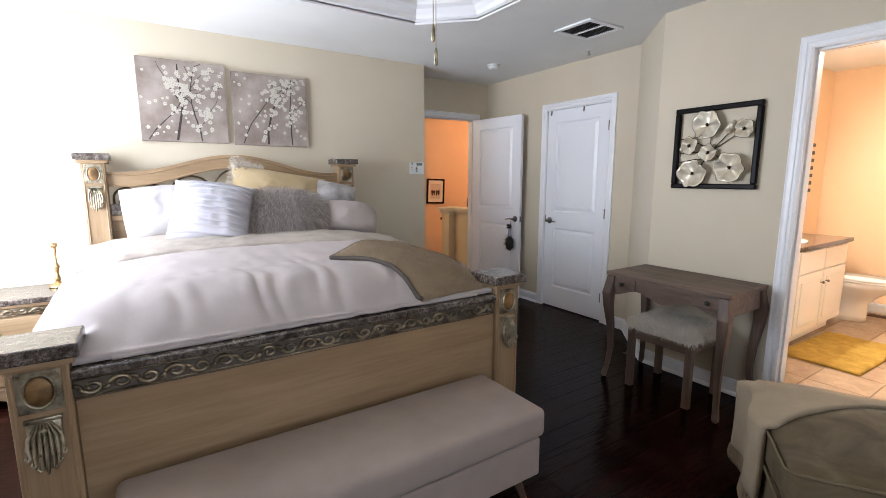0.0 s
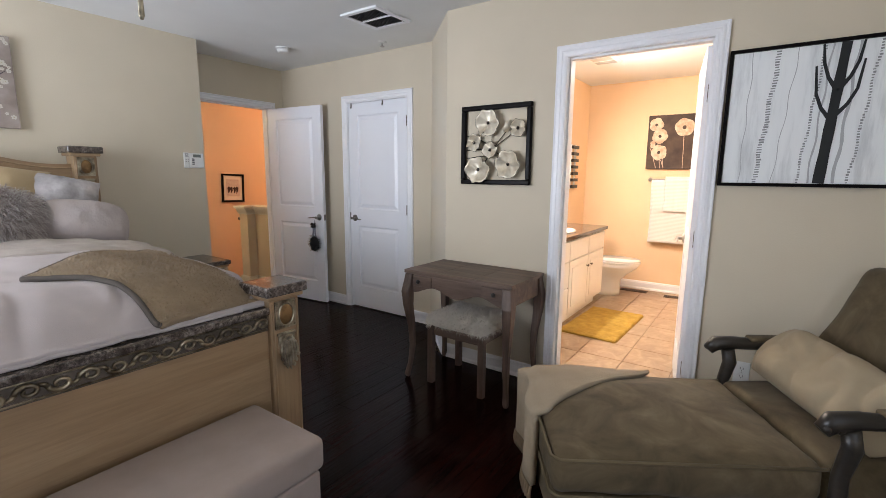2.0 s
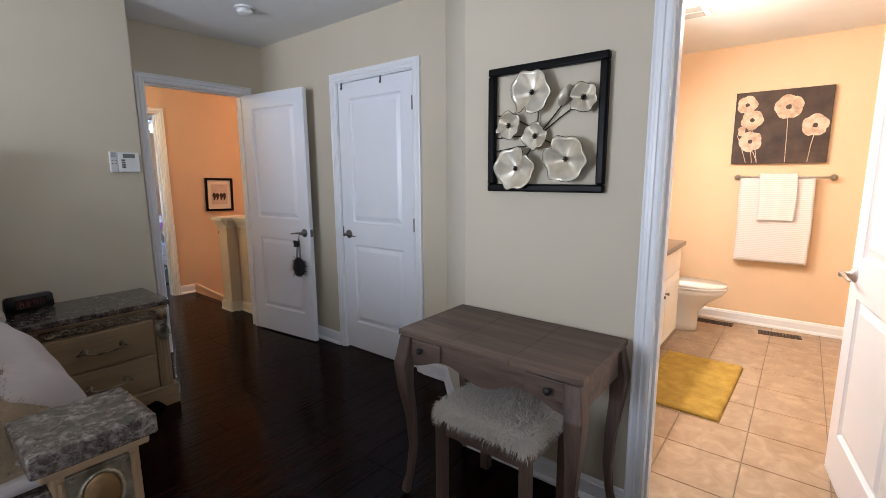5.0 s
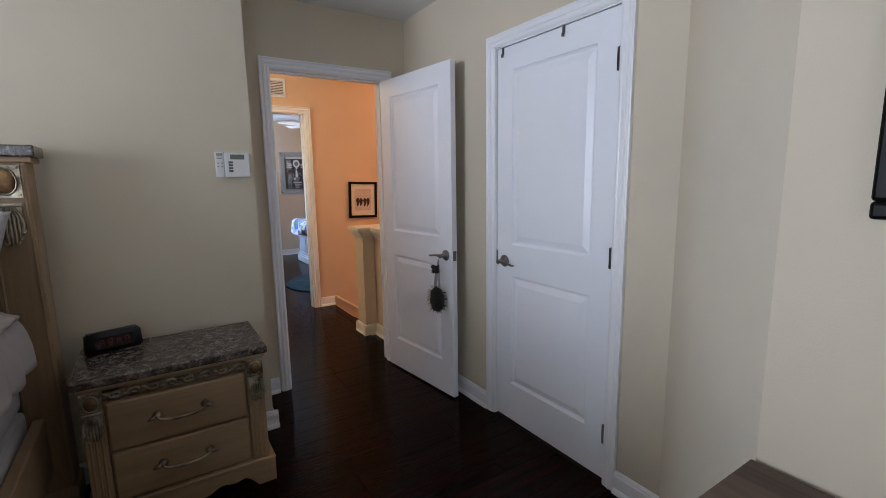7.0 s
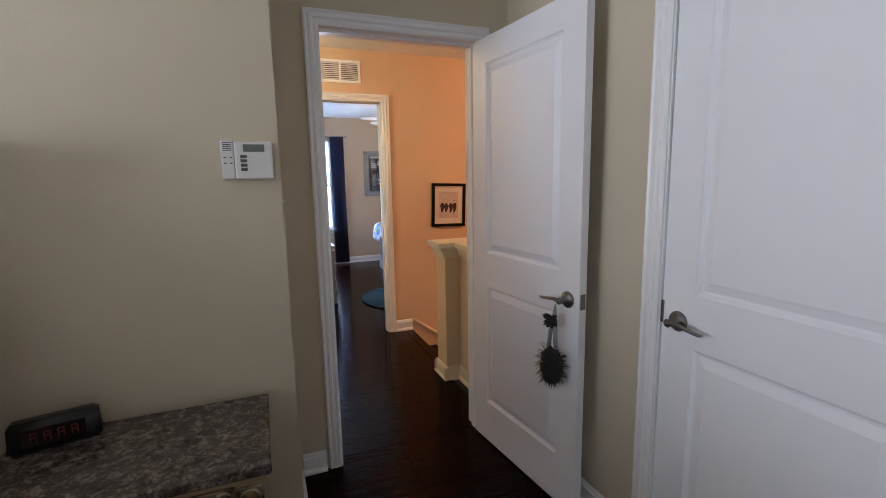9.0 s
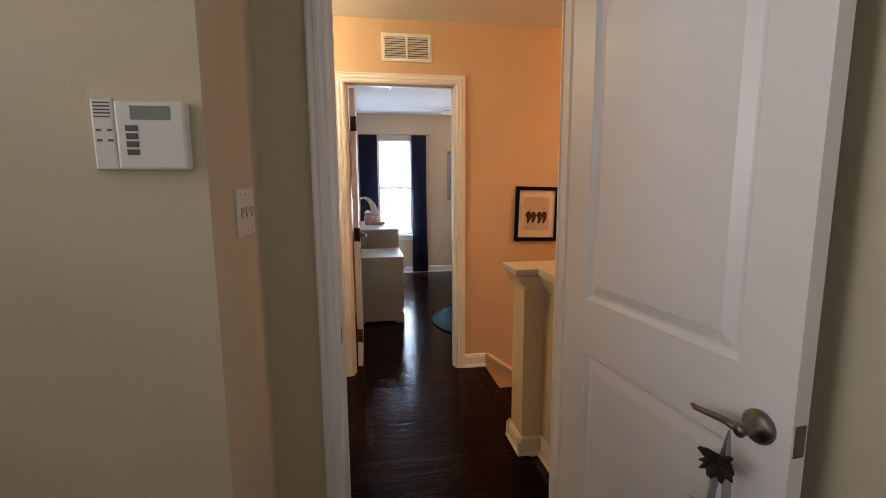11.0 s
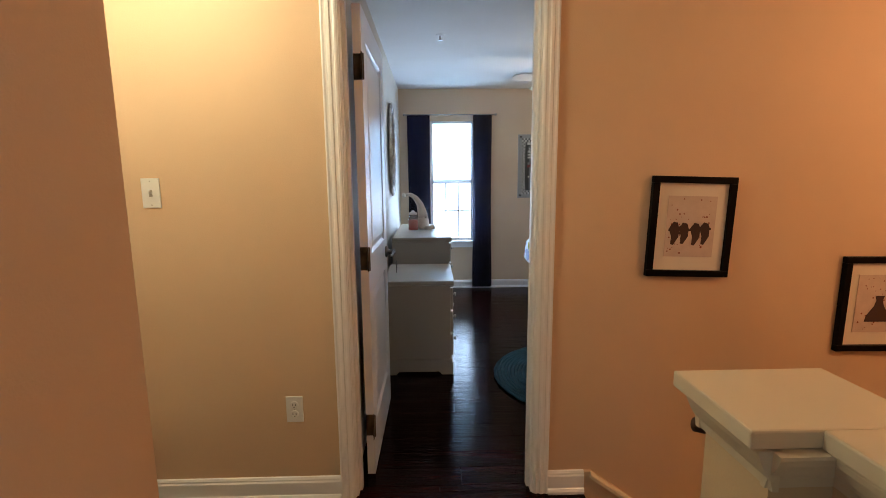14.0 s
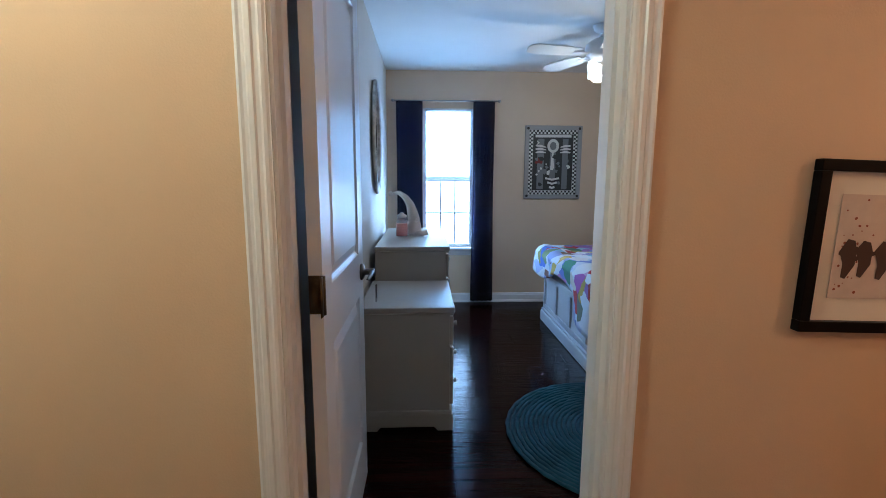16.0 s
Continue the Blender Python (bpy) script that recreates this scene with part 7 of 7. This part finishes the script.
for sx in (-1, 1):
    for z in (0.03, PH - 0.03):
        bm = bmesh.new()
        blob(bm, sx * (PW / 2 - 0.03), z, 0.014, -0.0246, 12, 0.02, rng)
        part("corner_dot", bm, SLATE, post, "black corner dot")

# child's bed
BEDW = gloss_paint("white_bed_enamel", (0.56, 0.58, 0.62), 0.35)
kb = thing("child_bed", "white panelled child's bed base along the room", "bed", pose(4.632, 8.15, 0))
KL = 1.48
part("base", boxes((0.03, 0.0, 0.10, 1.05, KL, 0.47), bevel=0.004), BEDW, kb)
part("plinth", boxes((0.0, -0.02, 0.0, 1.07, KL + 0.02, 0.10), bevel=0.012), BEDW, kb)
part("plinth_bead", boxes((0.008, -0.012, 0.10, 1.06, KL + 0.012, 0.125), bevel=0.008), BEDW, kb)
for k in range(4):
    y0 = 0.02 + k * (KL - 0.04) / 4
    y1 = 0.02 + (k + 1) * (KL - 0.04) / 4
    for r in ((y0, y1, 0.13, 0.17), (y0, y1, 0.42, 0.465), (y0, y0 + 0.035, 0.17, 0.42), (y1 - 0.035, y1, 0.17, 0.42)):
        part("side_panel_rail", boxes((0.016, r[0], r[2], 0.030, r[1], r[3]), bevel=0.003), BEDW, kb)
part("mattress", boxes((0.04, 0.02, 0.47, 1.05, KL - 0.02, 0.66), bevel=0.05, seg=3), WHITE_LINEN, kb)
QUILT = mat("bright_floral_quilt", (0.6, 0.6, 0.7), 0.85)
v = coords(QUILT)
vor = QUILT.node_tree.nodes.new("ShaderNodeTexVoronoi")
vor.inputs["Scale"].default_value = 11.0
warp = blend(QUILT, 0.22, v, QUILT.node_tree.nodes.new("ShaderNodeTexNoise").outputs[1])
QUILT.node_tree.links.new(warp, vor.inputs["Vector"])
hsv = QUILT.node_tree.nodes.new("ShaderNodeSeparateColor")
QUILT.node_tree.links.new(vor.outputs["Color"], hsv.inputs[0])
hue = ramp(QUILT, hsv.outputs[0], [(0.0, (0.70, 0.74, 0.82)), (0.28, (0.72, 0.76, 0.84)), (0.38, (0.05, 0.12, 0.55)), (0.48, (0.68, 0.74, 0.84)), (0.56, (0.40, 0.05, 0.40)), (0.64, (0.10, 0.40, 0.62)), (0.72, (0.72, 0.74, 0.80)), (0.80, (0.50, 0.34, 0.03)), (0.88, (0.03, 0.20, 0.14)), (0.95, (0.42, 0.02, 0.03))])
plug(QUILT, hue, "Base Color")
bump(QUILT, noise_tex(QUILT, v, 30, 4), 0.5, 0.008)


def quilt_point(u, v):
    y = -0.03 + v * (KL + 0.02)
    s = u * 1.50
    if s < 0.34:
        k = s / 0.34
        drop = 0.34 if v < 0.32 else 0.14 + 0.06 * math.sin(v * 9)
        x, z = -0.045 - 0.025 * math.sin(v * 14) * (1 - k), 0.66 - drop * (1 - k) ** 1.2
    else:
        x, z = -0.045 + (s - 0.34), 0.70 + 0.012 * math.sin(s * 7)
        z -= 0.035 * max(0, 1 - (s - 0.34) / 0.06)
    return (min(x, 1.06), y, z + 0.014 * noise.noise(Vector((x * 6, y * 6, 1))))


q = link_mesh("quilt", grid_sheet(50, 50, quilt_point, -0.025), QUILT, None, True)
q.matrix_world = pose(4.632, 8.15, 0)
tagged(q, "white quilt with bright multicoloured flowers on the child's bed", "quilt")

# braided rug, one ring per braid
rug = thing("round_rug", "round teal-blue braided rug on the dark floor", "rug", pose(4.532, 7.65, 0.002))
TEAL = cloth("teal_braid", (0.018, 0.062, 0.090), 90, 0.95, 1.0, 0.35)
for k in range(24):
    r = 0.012 + k * 0.0245
    bm = bmesh.new()
    n = max(24, int(r * 210))
    pts = [(r * math.cos(a), r * math.sin(a), 0.008 + 0.0015 * math.sin(j * 2.1)) for j, a in enumerate(2 * math.pi * i / n for i in range(n + 1))]
    tube(bm, pts, [0.0125 + 0.002 * math.sin(i * 1.6) for i in range(n + 1)], 6, False, 0.6)
    part("braid", bm, TEAL, rug, "", True)

fan(4.81, 8.90, KID_H, 0.16, WHITE, gloss_paint("white_blade", (0.74, 0.74, 0.73), 0.4), 5, 190, 0.56, "white ceiling fan with lit frosted glass shades")
fl = bpy.data.objects["ceiling_fan.001"]
for k in range(3):
    a = radians(200 + 120 * k)
    m = Matrix.Translation((0.09 * math.cos(a), 0.09 * math.sin(a), -0.25)) @ Matrix.Rotation(a, 4, "Z") @ Matrix.Rotation(radians(28), 4, "Y") @ Matrix.Rotation(radians(180), 4, "X")
    part("shade", lathe(bmesh.new(), [(0.02, 0.0), (0.034, 0.02), (0.045, 0.06), (0.062, 0.11), (0.058, 0.112)], 18, m), glow("lit_frosted_glass", (1.0, 0.93, 0.82), 2.5) if k == 0 else bpy.data.materials["lit_frosted_glass"], fl, "frosted glass lamp shade", True)

# ---- bathroom ----
TILE = mat("tan_stone_tile", (0.42, 0.30, 0.20), 0.35)
v = coords(TILE)
info = TILE.node_tree.nodes.new("ShaderNodeObjectInfo")
tv = TILE.node_tree.nodes.new("ShaderNodeVectorMath")
tv.operation = "MULTIPLY_ADD"
TILE.node_tree.links.new(info.outputs["Location"], tv.inputs[0])
tv.inputs[1].default_value = (1, 1, 1)
TILE.node_tree.links.new(v, tv.inputs[2])
plug(TILE, ramp(TILE, noise_tex(TILE, tv.outputs[0], 9, 7, 0.62, 0.8), [(0.3, (0.30, 0.205, 0.130)), (0.55, (0.40, 0.285, 0.19)), (0.75, (0.50, 0.38, 0.27))]), "Base Color")
GROUT = mat("tan_grout", (0.26, 0.20, 0.145), 0.9)
floor_bath = tagged(link_mesh("floor_bathroom", boxes((3.63, -0.02, -0.15, 6.87, 2.25, -0.004)), GROUT), "tan stone tile bathroom floor", "floor", kind="structure")

VAN_WHITE = gloss_paint("white_cabinet_enamel", (0.84, 0.83, 0.80), 0.4)
van = thing("vanity_cabinet", "white bathroom vanity cabinet with drawers and doors", "cabinet", pose(4.36, 1.60, 0))
VL = 1.50
part("body", boxes((0, 0.022, 0.10, VL, 0.525, 0.80), bevel=0.003), VAN_WHITE, van)
part("kickboard", boxes((0.02, 0.08, 0.0, VL - 0.02, 0.50, 0.10)), VAN_WHITE, van)
for z0, z1 in ((0.115, 0.36), (0.37, 0.60), (0.61, 0.785)):
    dr = part("drawer", boxes((0.01, 0.0, z0, 0.44, 0.020, z1), bevel=0.005), VAN_WHITE, van)
    part("knob", lathe(bmesh.new(), [(0.005, 0), (0.005, 0.012), (0.013, 0.020), (0.008, 0.027)], 12, Matrix.Translation((0.225, 0.0, (z0 + z1) / 2)) @ Matrix.Rotation(radians(90), 4, "X")), DARK_NICKEL, dr, "dark knob", True)
for x0, x1 in ((0.455, 0.965), (0.975, 1.49)):
    dr = part("cabinet_door", boxes((x0, 0.0, 0.115, x1, 0.020, 0.60), bevel=0.005), VAN_WHITE, van)
    part("door_field", boxes((x0 + 0.06, -0.006, 0.175, x1 - 0.06, 0.0, 0.54), bevel=0.005), VAN_WHITE, dr)
    part("knob", lathe(bmesh.new(), [(0.005, 0), (0.005, 0.012), (0.013, 0.020), (0.008, 0.027)], 12, Matrix.Translation((x1 - 0.04 if x0 < 0.5 else x0 + 0.06, 0.0, 0.50)) @ Matrix.Rotation(radians(90), 4, "X")), DARK_NICKEL, dr, "dark knob", True)
    part("false_drawer", boxes((x0, 0.0, 0.61, x1, 0.020, 0.785), bevel=0.005), VAN_WHITE, van)
COUNTER = granite("brown_counter", (0.11, 0.07, 0.05), (0.04, 0.026, 0.02), (0.20, 0.14, 0.11))
ctop = thing("countertop", "brown stone bathroom countertop with backsplash", "countertop", pose(4.36, 1.60, 0))
part("slab", boxes((-0.02, -0.025, 0.802, VL + 0.02, 0.528, 0.838), bevel=0.006), COUNTER, ctop)
part("backsplash", boxes((-0.02, 0.508, 0.838, VL + 0.02, 0.528, 0.94), bevel=0.004), COUNTER, ctop)
sink = thing("sink", "oval white washbasin with a chrome tap", "sink", pose(5.05, 1.85, 0.838))
bm = bmesh.new()
rel(Matrix.Diagonal((1.3, 1, 1, 1)), lathe(bm, [(0.19, 0.0), (0.19, 0.012), (0.175, 0.014), (0.15, -0.0), (0.05, 0.002)], 28))
part("basin", bm, mat("white_porcelain", (0.80, 0.79, 0.76), 0.12), sink, "", True)
part("tap", tube(bmesh.new(), [(0, 0.205, 0.0), (0, 0.205, 0.12), (0, 0.17, 0.155), (0, 0.10, 0.14)], 0.012, 10), NICKEL, sink, "chrome tap", True)
PORC = bpy.data.materials["white_porcelain"]
toilet = thing("toilet", "white porcelain toilet with its lid closed", "toilet", pose(6.29, 1.66, 0))
bm = bmesh.new()
prof = [(0.0, 0.14, 0.11, 0.01), (0.05, 0.13, 0.10, 0.0), (0.17, 0.125, 0.10, -0.005), (0.25, 0.16, 0.13, -0.03), (0.33, 0.215, 0.175, -0.07), (0.385, 0.235, 0.185, -0.08)]
rings = [[bm.verts.new((ry * math.cos(a), off + rx * 1.15 * math.sin(a), z)) for a in (2 * math.pi * k / 28 for k in range(28))] for z, rx, ry, off in prof]
for a, b in zip(rings, rings[1:]):
    for k in range(28):
        bm.faces.new((a[k], a[(k + 1) % 28], b[(k + 1) % 28], b[k]))
bm.faces.new(rings[0][::-1])
bm.faces.new(rings[-1])
part("bowl", bm, PORC, toilet, "", True)
bm = bmesh.new()
for z0, z1, k in ((0.386, 0.402, 1.0), (0.403, 0.425, 0.98)):
    r = [[bm.verts.new((0.19 * k * math.cos(a), -0.08 + 0.275 * k * math.sin(a), z)) for a in (2 * math.pi * i / 28 for i in range(28))] for z in (z0, z1)]
    for i in range(28):
        bm.faces.new((r[0][i], r[0][(i + 1) % 28], r[1][(i + 1) % 28], r[1][i]))
    bm.faces.new(r[0][::-1])
    bm.faces.new(r[1])
part("seat_and_lid", bm, PORC, toilet, "closed seat lid", True)
tank = part("tank", boxes((-0.215, 0.12, 0.37, 0.215, 0.385, 0.72), bevel=0.02, seg=3), PORC, toilet, "", True)
part("tank_lid", boxes((-0.225, 0.11, 0.722, 0.225, 0.39, 0.755), bevel=0.01), PORC, tank)
part("flush_lever", tube(bmesh.new(), [(-0.15, 0.118, 0.66), (-0.15, 0.10, 0.66), (-0.08, 0.10, 0.65)], 0.007, 8), NICKEL, tank)

MATT = mat("gold_bath_mat", (0.52, 0.33, 0.05), 1.0)
v = coords(MATT)
plug(MATT, ramp(MATT, noise_tex(MATT, v, 14, 6), [(0.3, (0.40, 0.24, 0.035)), (0.7, (0.58, 0.38, 0.07))]), "Base Color")
bump(MATT, noise_tex(MATT, v, 220, 3), 0.9, 0.012)
bmat = thing("bath_mat", "golden yellow plush bath mat on the tile floor", "bath mat", pose(5.11, 1.36, 0.0, 0, 0, -2))
part("tufted_top", grid_sheet(60, 40, lambda u, v: ((u - 0.5) * 0.92, (v - 0.5) * 0.50, 0.020 + 0.006 * noise.noise(Vector((u * 30, v * 18, 2))) if 0.01 < u < 0.99 and 0.01 < v < 0.99 else 0.002), -0.0015), MATT, bmat, "", True)
for x, y, r in ((6.60, 1.42, 0), (6.55, 0.93, 6)):
    g = thing("floor_register", "brown metal floor register on the tiles", "vent", pose(x, y, 0.0, 0, 0, r))
    part("plate", boxes((-0.055, -0.15, 0.0, 0.055, 0.15, 0.005), bevel=0.002), aged_metal("brown_register", (0.16, 0.10, 0.06), (0.08, 0.05, 0.03), 0.5), g)
    for k in range(12):
        part("slot", boxes((-0.04, -0.132 + k * 0.0225, 0.005, 0.04, -0.121 + k * 0.0225, 0.0062)), DUCT, g)

bar = thing("towel_bar", "chrome towel bar on the peach bathroom wall", "towel bar", pose(6.75, 1.03, 1.325, 0, 0, -90))
part("rail", tube(bmesh.new(), [(-0.33, -0.06, 0), (0.33, -0.06, 0)], 0.009, 10), NICKEL, bar, "", True)
for s in (-1, 1):
    part("post", lathe(bmesh.new(), [(0.026, 0), (0.024, 0.008), (0.012, 0.02), (0.013, 0.07)], 14, Matrix.Translation((s * 0.33, 0, 0)) @ Matrix.Rotation(radians(90), 4, "X")), NICKEL, bar, "", True)
TOWEL = mat("white_striped_towel", (0.74, 0.70, 0.66), 1.0)
v = coords(TOWEL)
wv = TOWEL.node_tree.nodes.new("ShaderNodeTexWave")
wv.bands_direction = "Z"
wv.inputs["Scale"].default_value = 20.0
TOWEL.node_tree.links.new(v, wv.inputs["Vector"])
plug(TOWEL, ramp(TOWEL, wv.outputs[1], [(0.3, (0.72, 0.67, 0.63)), (0.6, (0.80, 0.78, 0.76))]), "Base Color")
bump(TOWEL, noise_tex(TOWEL, v, 200, 3), 0.8, 0.006)


def towel(x0, x1, drop, layer, label):
    def fn(u, v):
        s = v * 2 - 1
        z = 0.012 + 0.008 * layer - (drop if s < 0 else drop * 0.9) * abs(s)
        y = -0.06 + math.copysign(0.014 + 0.007 * layer, s) * min(1, abs(s) * 14)
        return (x0 + (x1 - x0) * u + 0.006 * math.sin(v * 8), y - (0.006 * math.sin(u * 13) if s < 0 else 0), z)
    ob = link_mesh("towel", grid_sheet(24, 60, fn, 0.005), TOWEL, None, True)
    ob.matrix_world = pose(6.75, 1.03, 1.325, 0, 0, -90)
    return tagged(ob, label, "towel", group="towels on the bar")


towel(-0.30, 0.22, 0.74, 0, "large white striped bath towel hung on the bar")
towel(-0.155, 0.10, 0.40, 3, "small white striped hand towel over the bath towel")

POPPY_BASE = mat("dark_umber_canvas", (0.055, 0.035, 0.025), 0.7)
v = coords(POPPY_BASE)
plug(POPPY_BASE, ramp(POPPY_BASE, noise_tex(POPPY_BASE, v, 7, 6), [(0.3, (0.030, 0.018, 0.013)), (0.7, (0.085, 0.055, 0.040))]), "Base Color")
pop = canvas(pose(6.75, 1.09, 1.445, 0, 0, -90), 0.66, 0.605, POPPY_BASE, "dark canvas with large cream poppies on a bathroom wall")
CREAMP = mat("cream_petal_paint", (0.62, 0.47, 0.34), 0.7)
v = coords(CREAMP)
plug(CREAMP, ramp(CREAMP, noise_tex(CREAMP, v, 18, 5), [(0.3, (0.40, 0.26, 0.17)), (0.6, (0.66, 0.53, 0.40))]), "Base Color")
rng = random.Random(6)
for k, (x, z, r) in enumerate(((-0.245, 0.50, 0.072), (-0.20, 0.37, 0.078), (-0.20, 0.19, 0.082), (0.045, 0.46, 0.095), (0.23, 0.30, 0.085), (-0.30, 0.28, 0.04))):
    bm = bmesh.new()
    for q in range(5):
        a = q * 1.257 + k
        blob(bm, max(-0.27, min(0.27, x + r * 0.42 * math.cos(a))), z + r * 0.42 * math.sin(a), r * 0.66, -0.0358 - 0.0003 * q - 0.00002 * k, 14, 0.08, rng)
    f = part("painted_poppy", bm, CREAMP, pop, "cream painted poppy")
    bm = bmesh.new()
    blob(bm, x, z, r * 0.22, -0.0378, 12, 0.15, rng)
    part("painted_centre", bm, POPPY_BASE, f)
    bm = bmesh.new()
    stroke(bm, [(x, z - r * 0.8), (x * 0.9 + 0.01, z * 0.5), (x * 0.8 + 0.02, 0.01)], 0.0025, -0.0355)
    part("painted_stem", bm, CREAMP, pop)

# framed mirror beside the towel wall and a black rack on it
mr = thing("vanity_mirror", "wide plain mirror above the bathroom vanity", "mirror", pose(5.15, 2.13, 1.0))
part("mirror_glass", boxes((-0.75, -0.006, 0.0, 0.70, 0.0, 1.0)), bpy.data.materials["mirror"], mr)
rack = thing("wall_rack", "narrow black slatted rack on the bathroom wall", "rack", pose(6.22, 2.13, 1.22))
for k in range(7):
    part("slat", boxes((-0.09, -0.05, k * 0.075, 0.09, -0.02, k * 0.075 + 0.035), bevel=0.003), BLACK_METAL, rack)
for x in (-0.07, 0.07):
    part("upright", boxes((x - 0.006, -0.02, -0.01, x + 0.006, 0.0, 0.50)), WHITE, rack)
ex = thing("exhaust_fan", "white exhaust fan grille in the bathroom ceiling", "vent", pose(5.51, 1.62, H))
part("frame", boxes((-0.14, -0.13, -0.016, 0.14, 0.13, 0), bevel=0.006), PLASTIC, ex)
for x in (-0.065, 0.065):
    part("grille", boxes((x - 0.05, -0.095, -0.019, x + 0.05, 0.095, -0.0165)), mat("grey_grille", (0.40, 0.38, 0.34), 0.7), ex)
door = thing("door_5", "white two-panel bathroom door swung open inside", "door", pose(3.768, 0.548, 0.012, 0, 0, 9), kind="structure")
leaf = door_leaf(door, 0.74, 2.02)
lever(leaf, 0.68, 0.925, 0.035, 1, -1, NICKEL)
for z in (0.24, 1.0, 1.78):
    hinge(leaf, -0.006, -0.006, z, "x", BRONZE_H)
LG = glow("vanity_lamp_glass", (1.0, 0.83, 0.62), 3.0)
vl = thing("vanity_light", "three-lamp wall light above the bathroom mirror", "wall lamp", pose(5.2, 2.13, 2.08))
part("bar", boxes((-0.35, -0.03, -0.03, 0.35, 0, 0.03), bevel=0.006), NICKEL, vl)
for x in (-0.25, 0, 0.25):
    part("shade", lathe(bmesh.new(), [(0.03, 0.06), (0.05, 0.0), (0.06, -0.07), (0.03, -0.075)], 16, Matrix.Translation((x, -0.09, 0))), LG, vl, "lit glass shade", True)

# ---- floor pieces last ----
lay_planks(floor_bed, -0.57, 3.64, -0.85, 2.198)
lay_planks(floor_bed, -0.57, 4.14, 2.198, 4.74)
lay_planks(floor_hall, 2.15, 4.09, 4.74, 6.56)
lay_planks(floor_kid, 3.15, 6.5, 6.56, 10.305)
tile_me = None
for i in range(10):
    for j in range(7):
        if tile_me is None:
            bm = boxes((0.0025, 0.0025, -0.004, 0.3275, 0.3275, 0.0))
            bmesh.ops.bevel(bm, geom=[e for e in bm.edges if all(v.co.z > -0.001 for v in e.verts)], offset=0.002, segments=1, affect="EDGES")
            tile_me = bpy.data.meshes.new("tile")
            bm.to_mesh(tile_me)
            bm.free()
            tile_me.materials.append(TILE)
        x, y = 3.645 + i * 0.33, 0.0 + j * 0.33
        if x + 0.33 > 7.0 or y + 0.33 > 2.32:
            continue
        ob = new("tile", tile_me)
        ob.location = (x, y, 0)
        ob.parent = floor_bath
